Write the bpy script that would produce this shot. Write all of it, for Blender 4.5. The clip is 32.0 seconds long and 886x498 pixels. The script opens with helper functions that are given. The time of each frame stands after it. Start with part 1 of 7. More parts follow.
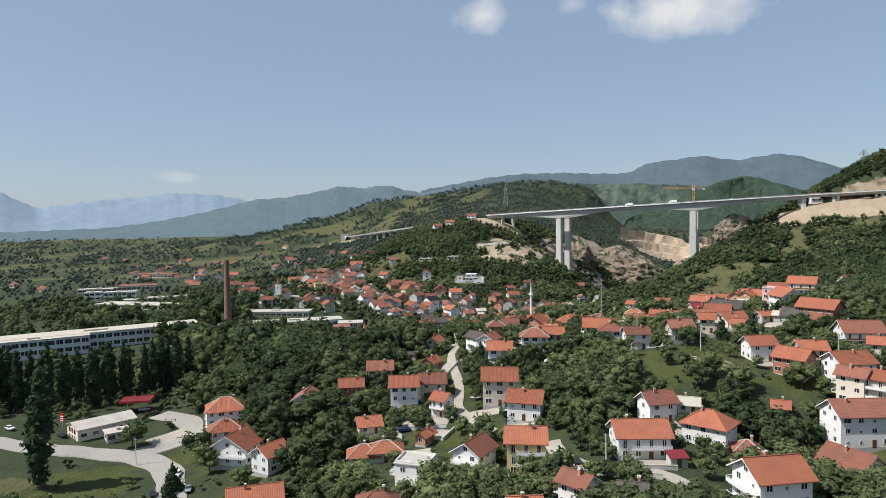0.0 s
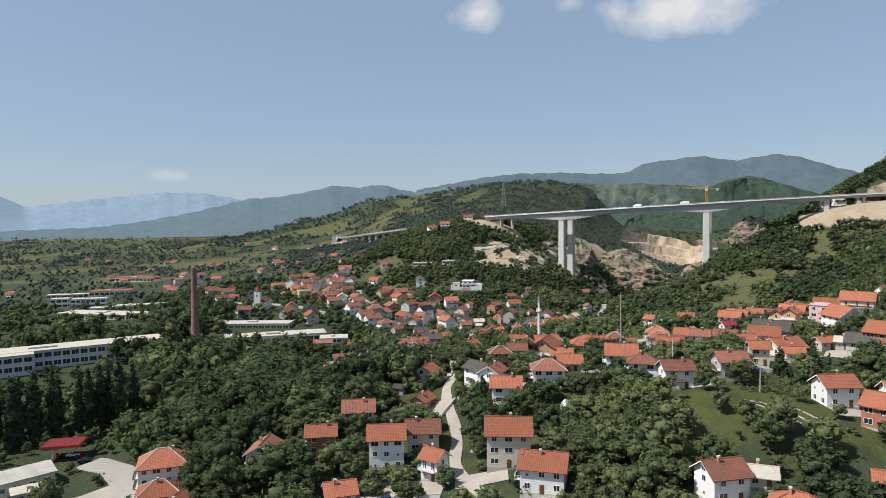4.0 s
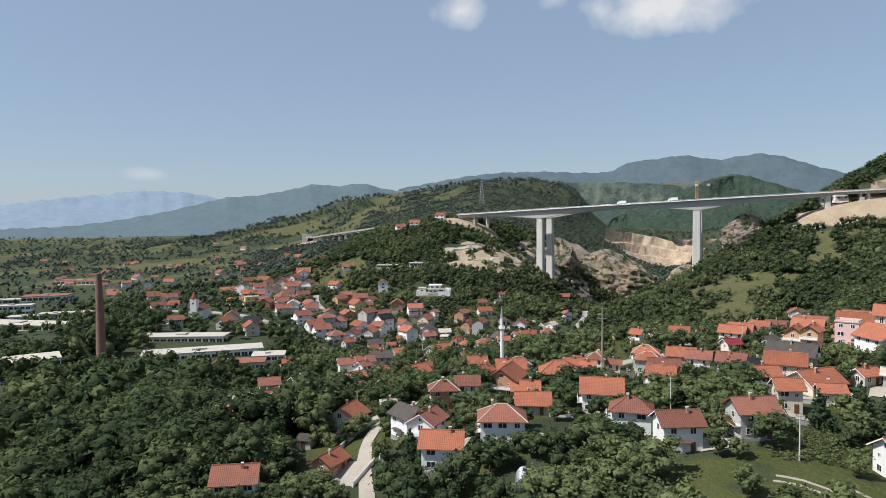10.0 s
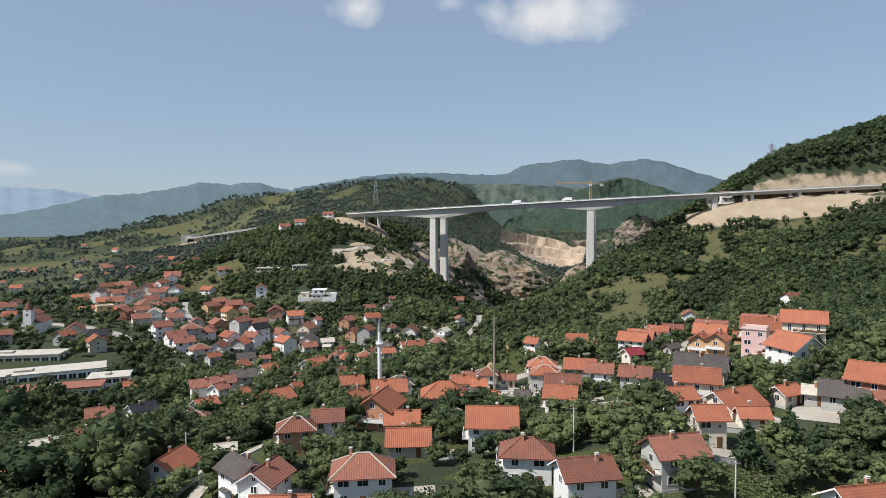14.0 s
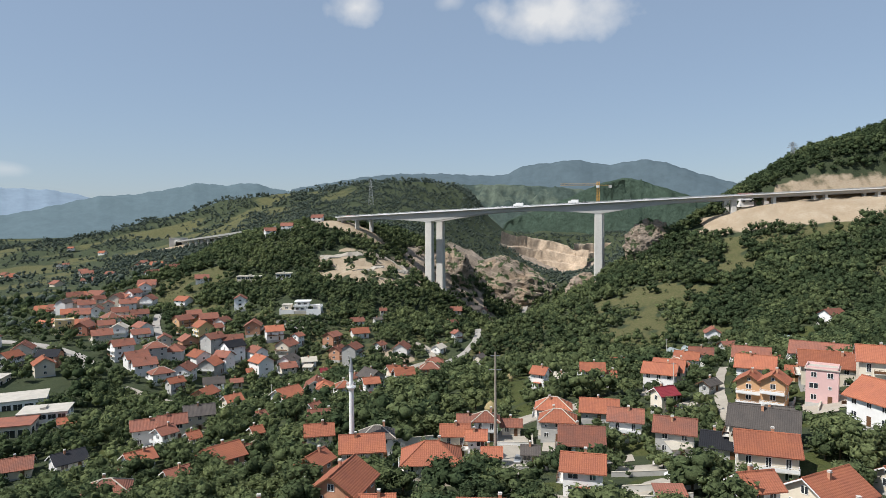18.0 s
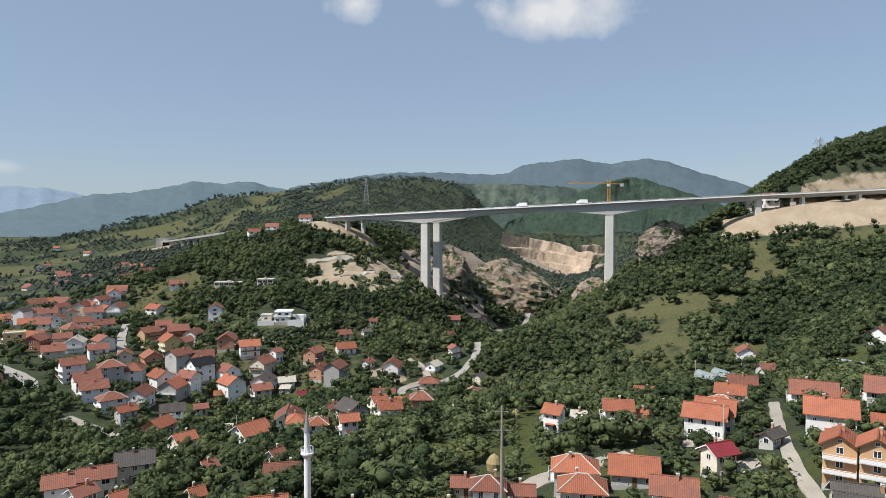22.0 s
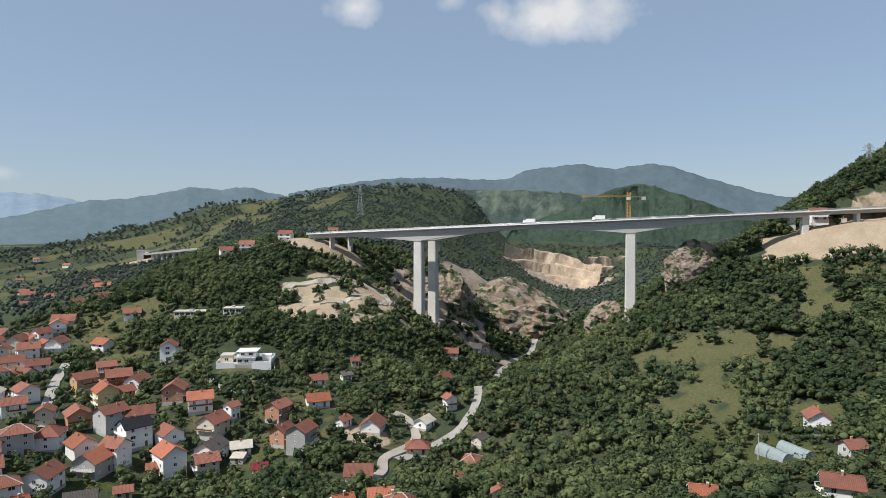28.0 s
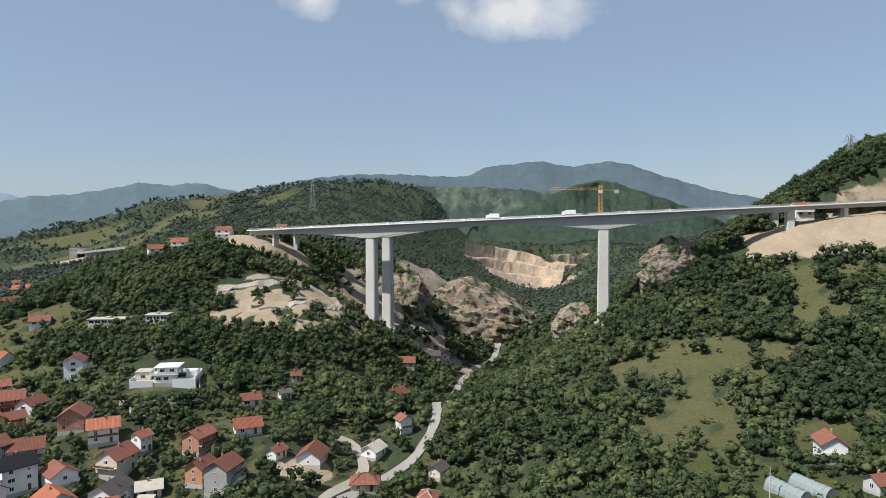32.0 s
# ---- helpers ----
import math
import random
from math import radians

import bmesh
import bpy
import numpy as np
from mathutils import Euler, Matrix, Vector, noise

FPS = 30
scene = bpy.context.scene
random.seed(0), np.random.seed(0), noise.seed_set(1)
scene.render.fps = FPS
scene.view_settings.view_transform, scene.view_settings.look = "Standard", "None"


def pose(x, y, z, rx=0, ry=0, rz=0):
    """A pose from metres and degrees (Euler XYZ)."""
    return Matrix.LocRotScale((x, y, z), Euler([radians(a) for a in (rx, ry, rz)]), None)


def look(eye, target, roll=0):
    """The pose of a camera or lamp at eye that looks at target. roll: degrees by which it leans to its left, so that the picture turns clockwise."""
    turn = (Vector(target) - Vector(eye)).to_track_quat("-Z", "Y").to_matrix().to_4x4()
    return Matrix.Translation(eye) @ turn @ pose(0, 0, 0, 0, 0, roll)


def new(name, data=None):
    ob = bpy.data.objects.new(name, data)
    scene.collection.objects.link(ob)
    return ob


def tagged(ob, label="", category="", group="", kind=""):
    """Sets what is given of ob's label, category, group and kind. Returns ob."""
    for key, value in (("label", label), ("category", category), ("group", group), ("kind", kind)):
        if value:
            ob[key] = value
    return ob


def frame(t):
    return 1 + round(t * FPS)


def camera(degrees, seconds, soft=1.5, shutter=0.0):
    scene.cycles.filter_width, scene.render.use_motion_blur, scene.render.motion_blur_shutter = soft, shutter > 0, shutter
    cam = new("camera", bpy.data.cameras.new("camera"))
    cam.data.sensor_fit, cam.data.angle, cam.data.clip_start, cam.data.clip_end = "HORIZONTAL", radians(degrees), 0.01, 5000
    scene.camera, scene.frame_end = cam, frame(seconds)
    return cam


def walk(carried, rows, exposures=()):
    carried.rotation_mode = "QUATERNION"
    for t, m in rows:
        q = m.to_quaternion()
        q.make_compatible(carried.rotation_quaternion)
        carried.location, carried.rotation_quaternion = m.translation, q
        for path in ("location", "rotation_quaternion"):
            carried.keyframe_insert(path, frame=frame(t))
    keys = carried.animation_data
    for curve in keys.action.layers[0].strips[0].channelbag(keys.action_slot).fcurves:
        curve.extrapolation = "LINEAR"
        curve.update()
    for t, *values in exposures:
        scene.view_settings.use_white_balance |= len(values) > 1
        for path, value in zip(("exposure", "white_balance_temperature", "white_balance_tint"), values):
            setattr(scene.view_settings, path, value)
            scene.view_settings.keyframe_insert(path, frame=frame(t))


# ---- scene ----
cam = camera(67.8, 32.0, soft=0.85)
PATH = [
    (0, (7.558, 1.073, 44.098), (7.085, 3.015, 44.01), -0.8),
    (0.5, (6.333, 6.334, 44.05), (5.862, 8.275, 43.961), -0.8),
    (1, (5.038, 11.808, 44.104), (4.567, 13.75, 44.014), -0.7),
    (1.5, (3.702, 17.611, 44.475), (3.232, 19.552, 44.385), -0.7),
    (2, (2.397, 23.644, 45.18), (1.929, 25.586, 45.092), -0.8),
    (2.5, (1.1, 29.76, 45.796), (0.633, 31.703, 45.711), -0.8),
    (3, (-0.398, 35.963, 46.145), (-0.863, 37.907, 46.059), -0.6),
    (3.5, (-1.902, 41.718, 46.177), (-2.363, 43.662, 46.088), -0.6),
    (5.5, (-5.02, 62.655, 45.686), (-5.479, 64.6, 45.597), -0.7),
    (6, (-5.781, 67.586, 45.586), (-6.241, 69.531, 45.498), -0.7),
    (6.5, (-6.412, 72.511, 45.562), (-6.872, 74.455, 45.472), -0.7),
    (7, (-6.435, 77.207, 45.612), (-6.895, 79.151, 45.521), -0.7),
    (7.5, (-6.207, 81.936, 45.584), (-6.669, 83.88, 45.493), -0.7),
    (8, (-5.701, 86.925, 45.493), (-6.162, 88.869, 45.402), -0.6),
    (8.5, (-4.749, 91.913, 45.237), (-5.21, 93.857, 45.146), -0.7),
    (9, (-3.406, 96.728, 44.983), (-3.866, 98.672, 44.894), -0.7),
    (9.5, (-1.882, 101.401, 44.833), (-2.342, 103.345, 44.744), -0.7),
    (10, (-0.287, 106.255, 44.602), (-0.702, 108.21, 44.511), -0.6),
    (10.5, (0.411, 110.377, 44.303), (0.297, 112.371, 44.209), -0.3),
    (11, (1.191, 114.86, 44.045), (1.076, 116.855, 43.952), -0.4),
    (11.5, (1.362, 119.199, 43.834), (1.248, 121.194, 43.742), -0.5),
    (12, (1.525, 123.498, 43.609), (1.412, 125.493, 43.516), -0.4),
    (12.5, (1.164, 128.012, 43.387), (1.053, 130.007, 43.296), -0.5),
    (13, (1.552, 132.659, 43.211), (1.44, 134.654, 43.12), -0.4),
    (13.5, (1.819, 137.351, 43.111), (1.707, 139.346, 43.02), -0.4),
    (14, (2.125, 142.309, 42.998), (2.013, 144.304, 42.908), -0.3),
    (14.5, (2.255, 147.441, 43.016), (2.143, 149.436, 42.926), -0.3),
    (16.5, (2.541, 167.575, 44.417), (2.428, 169.57, 44.325), -0.4),
    (17, (2.702, 173.100, 45.143), (2.588, 175.095, 45.052), -0.30),
    (17.5, (2.813, 178.669, 45.708), (2.700, 180.664, 45.619), -0.21),
    (18, (2.692, 184.114, 45.746), (2.581, 186.109, 45.658), -0.31),
    (18.5, (2.763, 189.358, 45.640), (2.651, 191.352, 45.551), -0.31),
    (19, (2.465, 194.505, 45.357), (2.356, 196.500, 45.268), -0.32),
    (19.5, (2.718, 200.174, 45.248), (2.607, 202.169, 45.158), -0.24),
    (20, (2.971, 205.536, 45.013), (2.861, 207.531, 44.922), -0.26),
    (20.5, (3.048, 210.662, 44.830), (2.936, 212.657, 44.739), -0.28),
    (21, (2.964, 216.026, 45.386), (2.852, 218.020, 45.293), -0.31),
    (21.5, (2.766, 221.487, 46.376), (2.655, 223.482, 46.283), -0.33),
    (22, (2.351, 226.892, 47.331), (2.241, 228.887, 47.240), -0.15),
    (22.5, (1.644, 232.348, 48.388), (1.537, 234.344, 48.301), -0.16),
    (23, (1.104, 237.720, 49.428), (0.998, 239.715, 49.344), -0.17),
    (23.5, (1.689, 243.072, 50.750), (1.580, 245.067, 50.666), 0.02),
    (24, (2.136, 248.241, 52.028), (2.026, 250.237, 51.946), 0.01),
    (24.5, (2.127, 253.471, 53.237), (2.015, 255.466, 53.156), -0.10),
    (25, (2.007, 258.847, 54.462), (1.896, 260.842, 54.383), -0.11),
    (25.5, (1.858, 264.180, 54.722), (1.747, 266.176, 54.649), -0.02),
    (27.5, (2.761, 285.069, 56.122), (2.646, 287.065, 56.049), -0.08),
    (28, (3.094, 290.089, 56.209), (2.978, 292.084, 56.132), -0.19),
    (28.5, (3.280, 295.544, 55.869), (3.163, 297.539, 55.792), -0.12),
    (29, (3.356, 301.078, 55.568), (3.239, 303.073, 55.489), -0.24),
    (29.5, (3.682, 306.181, 55.147), (3.562, 308.175, 55.070), -0.27),
    (30, (3.831, 311.283, 54.828), (3.710, 313.278, 54.751), -0.29),
    (30.5, (3.788, 316.258, 54.577), (3.666, 318.253, 54.502), -0.22),
    (31, (3.631, 321.094, 54.466), (3.511, 323.089, 54.389), -0.24),
    (31.5, (3.509, 326.100, 54.576), (3.455, 328.098, 54.495), -0.14),
    (32, (3.497, 331.442, 54.903), (3.503, 333.440, 54.818), -0.14),
]
walk(cam, [(t, look(eye, aim, roll)) for t, eye, aim, roll in PATH])

# world, sun and exposure
SUN_AZ, SUN_EL = radians(-118), radians(53)       # azimuth from +y towards +x
world = bpy.data.worlds.new("sky")
scene.world = world
scene.view_settings.exposure = 0.25
world.use_nodes = True
wt = world.node_tree
sky = wt.nodes.new("ShaderNodeTexSky")
sky.sky_type = "NISHITA"
sky.sun_disc = False
sky.sun_elevation, sky.sun_rotation = SUN_EL, SUN_AZ
sky.altitude, sky.air_density, sky.dust_density, sky.ozone_density = 300, 1.0, 0.7, 2.5
haze = wt.nodes.new("ShaderNodeMix")
haze.data_type = "RGBA"
haze.inputs["Factor"].default_value = 0.6
haze.inputs["B"].default_value = (2.90, 3.70, 4.86, 1)     # even summer haze
wt.links.new(sky.outputs[0], haze.inputs["A"])
wt.links.new(haze.outputs["Result"], wt.nodes["Background"].inputs[0])
wt.nodes["Background"].inputs[1].default_value = 0.10
sun = new("sun", bpy.data.lights.new("sun", "SUN"))
sun.data.energy, sun.data.angle, sun.data.color = 4.7, radians(0.53), (1.0, 0.965, 0.91)
sd = Vector((math.sin(SUN_AZ) * math.cos(SUN_EL), math.cos(SUN_AZ) * math.cos(SUN_EL), math.sin(SUN_EL)))
sun.matrix_world = look(tuple(sd * 800), (0, 0, 0))


# ---- materials ----
def mat(name, base, rough=0.8, vary=0.25, big=0.2, fine=3.0, bump=0.0, metal=0.0, rnd=0.0, spec=0.3):
    """Painted, mineral or metal surface: colour varied at two scales and, with rnd, from object to object."""
    m = bpy.data.materials.new(name)
    m.use_nodes = True
    nt = m.node_tree
    p = nt.nodes["Principled BSDF"]
    geo = nt.nodes.new("ShaderNodeNewGeometry")
    mixes = None
    for scale, amount in ((big, vary), (fine, vary * 0.6)):
        n = nt.nodes.new("ShaderNodeTexNoise")
        n.inputs["Scale"].default_value, n.inputs["Detail"].default_value = scale, 5
        nt.links.new(geo.outputs["Position"], n.inputs["Vector"])
        r = nt.nodes.new("ShaderNodeMapRange")
        r.inputs[1].default_value, r.inputs[2].default_value = 0.25, 0.75
        r.inputs[3].default_value, r.inputs[4].default_value = 1 - amount, 1 + amount
        nt.links.new(n.outputs[0], r.inputs[0])
        if mixes is None:
            mixes = r.outputs[0]
        else:
            k = nt.nodes.new("ShaderNodeMath")
            k.operation = "MULTIPLY"
            nt.links.new(mixes, k.inputs[0]), nt.links.new(r.outputs[0], k.inputs[1])
            mixes = k.outputs[0]
            if bump:
                b = nt.nodes.new("ShaderNodeBump")
                b.inputs["Strength"].default_value, b.inputs["Distance"].default_value = bump, 0.1
                nt.links.new(n.outputs[0], b.inputs["Height"])
                nt.links.new(b.outputs[0], p.inputs["Normal"])
    if rnd:
        oi = nt.nodes.new("ShaderNodeObjectInfo")
        r = nt.nodes.new("ShaderNodeMapRange")
        r.inputs[3].default_value, r.inputs[4].default_value = 1 - rnd, 1 + rnd
        nt.links.new(oi.outputs["Random"], r.inputs[0])
        k = nt.nodes.new("ShaderNodeMath")
        k.operation = "MULTIPLY"
        nt.links.new(mixes, k.inputs[0]), nt.links.new(r.outputs[0], k.inputs[1])
        mixes = k.outputs[0]
    v = nt.nodes.new("ShaderNodeVectorMath")
    v.operation = "SCALE"
    v.inputs[0].default_value = base
    nt.links.new(mixes, v.inputs["Scale"])
    nt.links.new(v.outputs[0], p.inputs["Base Color"])
    p.inputs["Roughness"].default_value, p.inputs["Metallic"].default_value = rough, metal
    p.inputs["Specular IOR Level"].default_value = spec
    return m


def tile_mat(name, base, base2):
    """Interlocking clay tiles: courses down the slope, columns along the ridge, patchy weathering."""
    m = bpy.data.materials.new(name)
    m.use_nodes = True
    nt = m.node_tree
    N, L = nt.nodes.new, nt.links.new
    p = nt.nodes["Principled BSDF"]
    tc, geo, oi = N("ShaderNodeTexCoord"), N("ShaderNodeNewGeometry"), N("ShaderNodeObjectInfo")
    sep = N("ShaderNodeSeparateXYZ")
    L(tc.outputs["Object"], sep.inputs[0])
    hs = []
    for out, period in ((0, 0.42), (2, 0.26)):
        k = N("ShaderNodeMath")
        k.operation = "MULTIPLY"
        k.inputs[1].default_value = 6.2832 / period
        s = N("ShaderNodeMath")
        s.operation = "SINE"
        L(sep.outputs[out], k.inputs[0]), L(k.outputs[0], s.inputs[0])
        hs.append(s.outputs[0])
    add = N("ShaderNodeMath")
    L(hs[0], add.inputs[0]), L(hs[1], add.inputs[1])
    b = N("ShaderNodeBump")
    b.inputs["Strength"].default_value, b.inputs["Distance"].default_value = 0.6, 0.04
    L(add.outputs[0], b.inputs["Height"]), L(b.outputs[0], p.inputs["Normal"])
    n1, n2 = N("ShaderNodeTexNoise"), N("ShaderNodeTexNoise")
    n1.inputs["Scale"].default_value, n2.inputs["Scale"].default_value = 0.35, 2.6
    n1.inputs["Detail"].default_value = n2.inputs["Detail"].default_value = 6
    for n in (n1, n2):
        L(geo.outputs["Position"], n.inputs["Vector"])
    mix = N("ShaderNodeMix")
    mix.data_type = "RGBA"
    mix.inputs["A"].default_value, mix.inputs["B"].default_value = (*base, 1), (*base2, 1)
    r = N("ShaderNodeMapRange")
    r.inputs[1].default_value, r.inputs[2].default_value = 0.35, 0.7
    L(n1.outputs[0], r.inputs[0]), L(r.outputs[0], mix.inputs["Factor"])
    r2, r3, r4 = N("ShaderNodeMapRange"), N("ShaderNodeMapRange"), N("ShaderNodeMapRange")
    for q, (lo, hi) in ((r2, (0.72, 1.25)), (r3, (0.75, 1.2))):
        q.inputs[3].default_value, q.inputs[4].default_value = lo, hi
    L(n2.outputs[0], r2.inputs[0]), L(oi.outputs["Random"], r3.inputs[0])
    r4.inputs[1].default_value, r4.inputs[3].default_value, r4.inputs[4].default_value = -1, 0.90, 1.05
    L(hs[0], r4.inputs[0])
    k1, k2 = N("ShaderNodeMath"), N("ShaderNodeMath")
    k1.operation = k2.operation = "MULTIPLY"
    L(r2.outputs[0], k1.inputs[0]), L(r3.outputs[0], k1.inputs[1])
    L(k1.outputs[0], k2.inputs[0]), L(r4.outputs[0], k2.inputs[1])
    v = N("ShaderNodeVectorMath")
    v.operation = "SCALE"
    L(mix.outputs["Result"], v.inputs[0]), L(k2.outputs[0], v.inputs["Scale"])
    L(v.outputs[0], p.inputs["Base Color"])
    p.inputs["Roughness"].default_value, p.inputs["Specular IOR Level"].default_value = 0.85, 0.2
    return m


def leaf_mat(name, dark, light, fine=2.6):
    """Foliage: each clump varies, each tree has its own tint, light passes through a little."""
    m = bpy.data.materials.new(name)
    m.use_nodes = True
    nt = m.node_tree
    N, L = nt.nodes.new, nt.links.new
    nt.nodes.remove(nt.nodes["Principled BSDF"])
    geo, at = N("ShaderNodeNewGeometry"), N("ShaderNodeAttribute")
    at.attribute_name = "tint"
    mix = N("ShaderNodeMix")
    mix.data_type = "RGBA"
    mix.inputs["A"].default_value, mix.inputs["B"].default_value = (*dark, 1), (*light, 1)
    L(at.outputs["Fac"], mix.inputs["Factor"])
    r = N("ShaderNodeMapRange")
    r.inputs[3].default_value, r.inputs[4].default_value = 0.74, 1.26
    L(geo.outputs["Random Per Island"], r.inputs[0])
    n, r2, k = N("ShaderNodeTexNoise"), N("ShaderNodeMapRange"), N("ShaderNodeMath")
    n.inputs["Scale"].default_value, n.inputs["Detail"].default_value, n.inputs["Roughness"].default_value = fine, 3, 0.7
    r2.inputs[1].default_value, r2.inputs[2].default_value, r2.inputs[3].default_value, r2.inputs[4].default_value = 0.32, 0.68, 0.62, 1.34
    k.operation = "MULTIPLY"
    L(geo.outputs["Position"], n.inputs["Vector"]), L(n.outputs[0], r2.inputs[0])
    L(r.outputs[0], k.inputs[0]), L(r2.outputs[0], k.inputs[1])
    v = N("ShaderNodeVectorMath")
    v.operation = "SCALE"
    L(mix.outputs["Result"], v.inputs[0]), L(k.outputs[0], v.inputs["Scale"])
    d, t, ms = N("ShaderNodeBsdfDiffuse"), N("ShaderNodeBsdfTranslucent"), N("ShaderNodeMixShader")
    bp = N("ShaderNodeBump")
    bp.inputs["Strength"].default_value, bp.inputs["Distance"].default_value = 0.8, 0.5 / fine
    L(n.outputs[0], bp.inputs["Height"]), L(bp.outputs[0], d.inputs["Normal"])
    L(v.outputs[0], d.inputs[0]), L(v.outputs[0], t.inputs[0])
    ms.inputs[0].default_value = 0.28
    L(d.outputs[0], ms.inputs[1]), L(t.outputs[0], ms.inputs[2])
    L(ms.outputs[0], nt.nodes["Material Output"].inputs[0])
    return m


def ground_mat():
    """Grass, forest floor, bare earth and rock, blended by the land cover stored on the ground."""
    m = bpy.data.materials.new("ground")
    m.use_nodes = True
    nt = m.node_tree
    N, L = nt.nodes.new, nt.links.new
    p = nt.nodes["Principled BSDF"]
    geo, at = N("ShaderNodeNewGeometry"), N("ShaderNodeAttribute")
    at.attribute_name = "cover"
    sep = N("ShaderNodeSeparateColor")
    L(at.outputs["Color"], sep.inputs[0])
    nz = []
    for sc, det in ((0.012, 6), (0.09, 8), (0.9, 6)):
        n = N("ShaderNodeTexNoise")
        n.inputs["Scale"].default_value, n.inputs["Detail"].default_value = sc, det
        n.inputs["Roughness"].default_value = 0.62
        L(geo.outputs["Position"], n.inputs["Vector"])
        nz.append(n.outputs[0])

    def blend(a, b, fac, lo=0.35, hi=0.65):
        x = N("ShaderNodeMix")
        x.data_type = "RGBA"
        for key, val in (("A", a), ("B", b)):
            if isinstance(val, tuple):
                x.inputs[key].default_value = (*val, 1)
            else:
                L(val, x.inputs[key])
        r = N("ShaderNodeMapRange")
        r.inputs[1].default_value, r.inputs[2].default_value = lo, hi
        L(fac, r.inputs[0]), L(r.outputs[0], x.inputs["Factor"])
        return x.outputs["Result"]

    def noisy(mask, n, amount):
        a = N("ShaderNodeMath")
        a.operation = "MULTIPLY_ADD"
        L(n, a.inputs[0])
        a.inputs[1].default_value = amount
        s = N("ShaderNodeMath")
        s.operation = "ADD"
        s.inputs[1].default_value = -amount / 2
        L(mask, a.inputs[2]), L(a.outputs[0], s.inputs[0])
        return s.outputs[0]

    wood = blend((0.038, 0.050, 0.028), (0.062, 0.075, 0.040), nz[1], 0.3, 0.7)
    mead = blend(blend((0.066, 0.078, 0.032), (0.100, 0.102, 0.046), nz[1], 0.3, 0.7), (0.138, 0.118, 0.064), nz[2], 0.42, 0.72)
    lush = blend(blend((0.048, 0.062, 0.021), (0.080, 0.092, 0.032), nz[1], 0.3, 0.7), (0.112, 0.102, 0.048), nz[2], 0.5, 0.8)
    mead = blend(mead, lush, at.outputs["Alpha"])
    earth = blend(blend((0.30, 0.232, 0.158), (0.42, 0.350, 0.262), nz[1], 0.3, 0.7), (0.31, 0.228, 0.148), nz[2], 0.45, 0.75)
    rock = blend(blend((0.27, 0.21, 0.16), (0.40, 0.33, 0.265), nz[1], 0.35, 0.65), (0.12, 0.105, 0.075), nz[2], 0.48, 0.7)
    c = blend(wood, mead, noisy(sep.outputs[1], nz[1], 0.7), 0.4, 0.6)
    c = blend(c, rock, noisy(sep.outputs[2], nz[1], 0.8), 0.42, 0.58)
    c = blend(c, earth, noisy(sep.outputs[0], nz[1], 0.6), 0.44, 0.56)
    L(c, p.inputs["Base Color"])
    p.inputs["Roughness"].default_value, p.inputs["Specular IOR Level"].default_value = 0.95, 0.1
    b = N("ShaderNodeBump")
    b.inputs["Strength"].default_value, b.inputs["Distance"].default_value = 0.7, 1.2
    L(nz[2], b.inputs["Height"]), L(b.outputs[0], p.inputs["Normal"])
    return m


def rock_mat(name):
    """Bedded limestone: tilted bands, dark clefts, and green growth on it in patches."""
    m = bpy.data.materials.new(name)
    m.use_nodes = True
    nt = m.node_tree
    N, L = nt.nodes.new, nt.links.new
    p = nt.nodes["Principled BSDF"]
    geo, mp = N("ShaderNodeNewGeometry"), N("ShaderNodeMapping")
    mp.inputs["Rotation"].default_value, mp.inputs["Scale"].default_value = (0.2, 0.35, 0), (0.25, 0.25, 1.0)
    L(geo.outputs["Position"], mp.inputs[0])
    col = None
    for vec, scale, lo, hi, c in ((mp, 0.35, 0.35, 0.65, (0.37, 0.30, 0.235)), (mp, 1.3, 0.48, 0.7, (0.15, 0.125, 0.10)), (geo, 0.05, 0.5, 0.62, (0.32, 0.24, 0.17)), (geo, 0.14, 0.50, 0.57, (0.055, 0.078, 0.036))):
        n, r, x = N("ShaderNodeTexNoise"), N("ShaderNodeMapRange"), N("ShaderNodeMix")
        n.inputs["Scale"].default_value, n.inputs["Detail"].default_value, n.inputs["Roughness"].default_value = scale, 9, 0.66
        L(vec.outputs[0], n.inputs["Vector"])
        r.inputs[1].default_value, r.inputs[2].default_value = lo, hi
        L(n.outputs[0], r.inputs[0])
        x.data_type = "RGBA"
        x.inputs["A"].default_value, x.inputs["B"].default_value = (0.25, 0.20, 0.16, 1), (*c, 1)
        if col:
            L(col, x.inputs["A"])
        L(r.outputs[0], x.inputs["Factor"])
        col = x.outputs["Result"]
        if scale == 1.3:
            b = N("ShaderNodeBump")
            b.inputs["Strength"].default_value, b.inputs["Distance"].default_value = 1.0, 1.2
            L(n.outputs[0], b.inputs["Height"]), L(b.outputs[0], p.inputs["Normal"])
    L(col, p.inputs["Base Color"])
    p.inputs["Roughness"].default_value, p.inputs["Specular IOR Level"].default_value = 0.95, 0.1
    return m


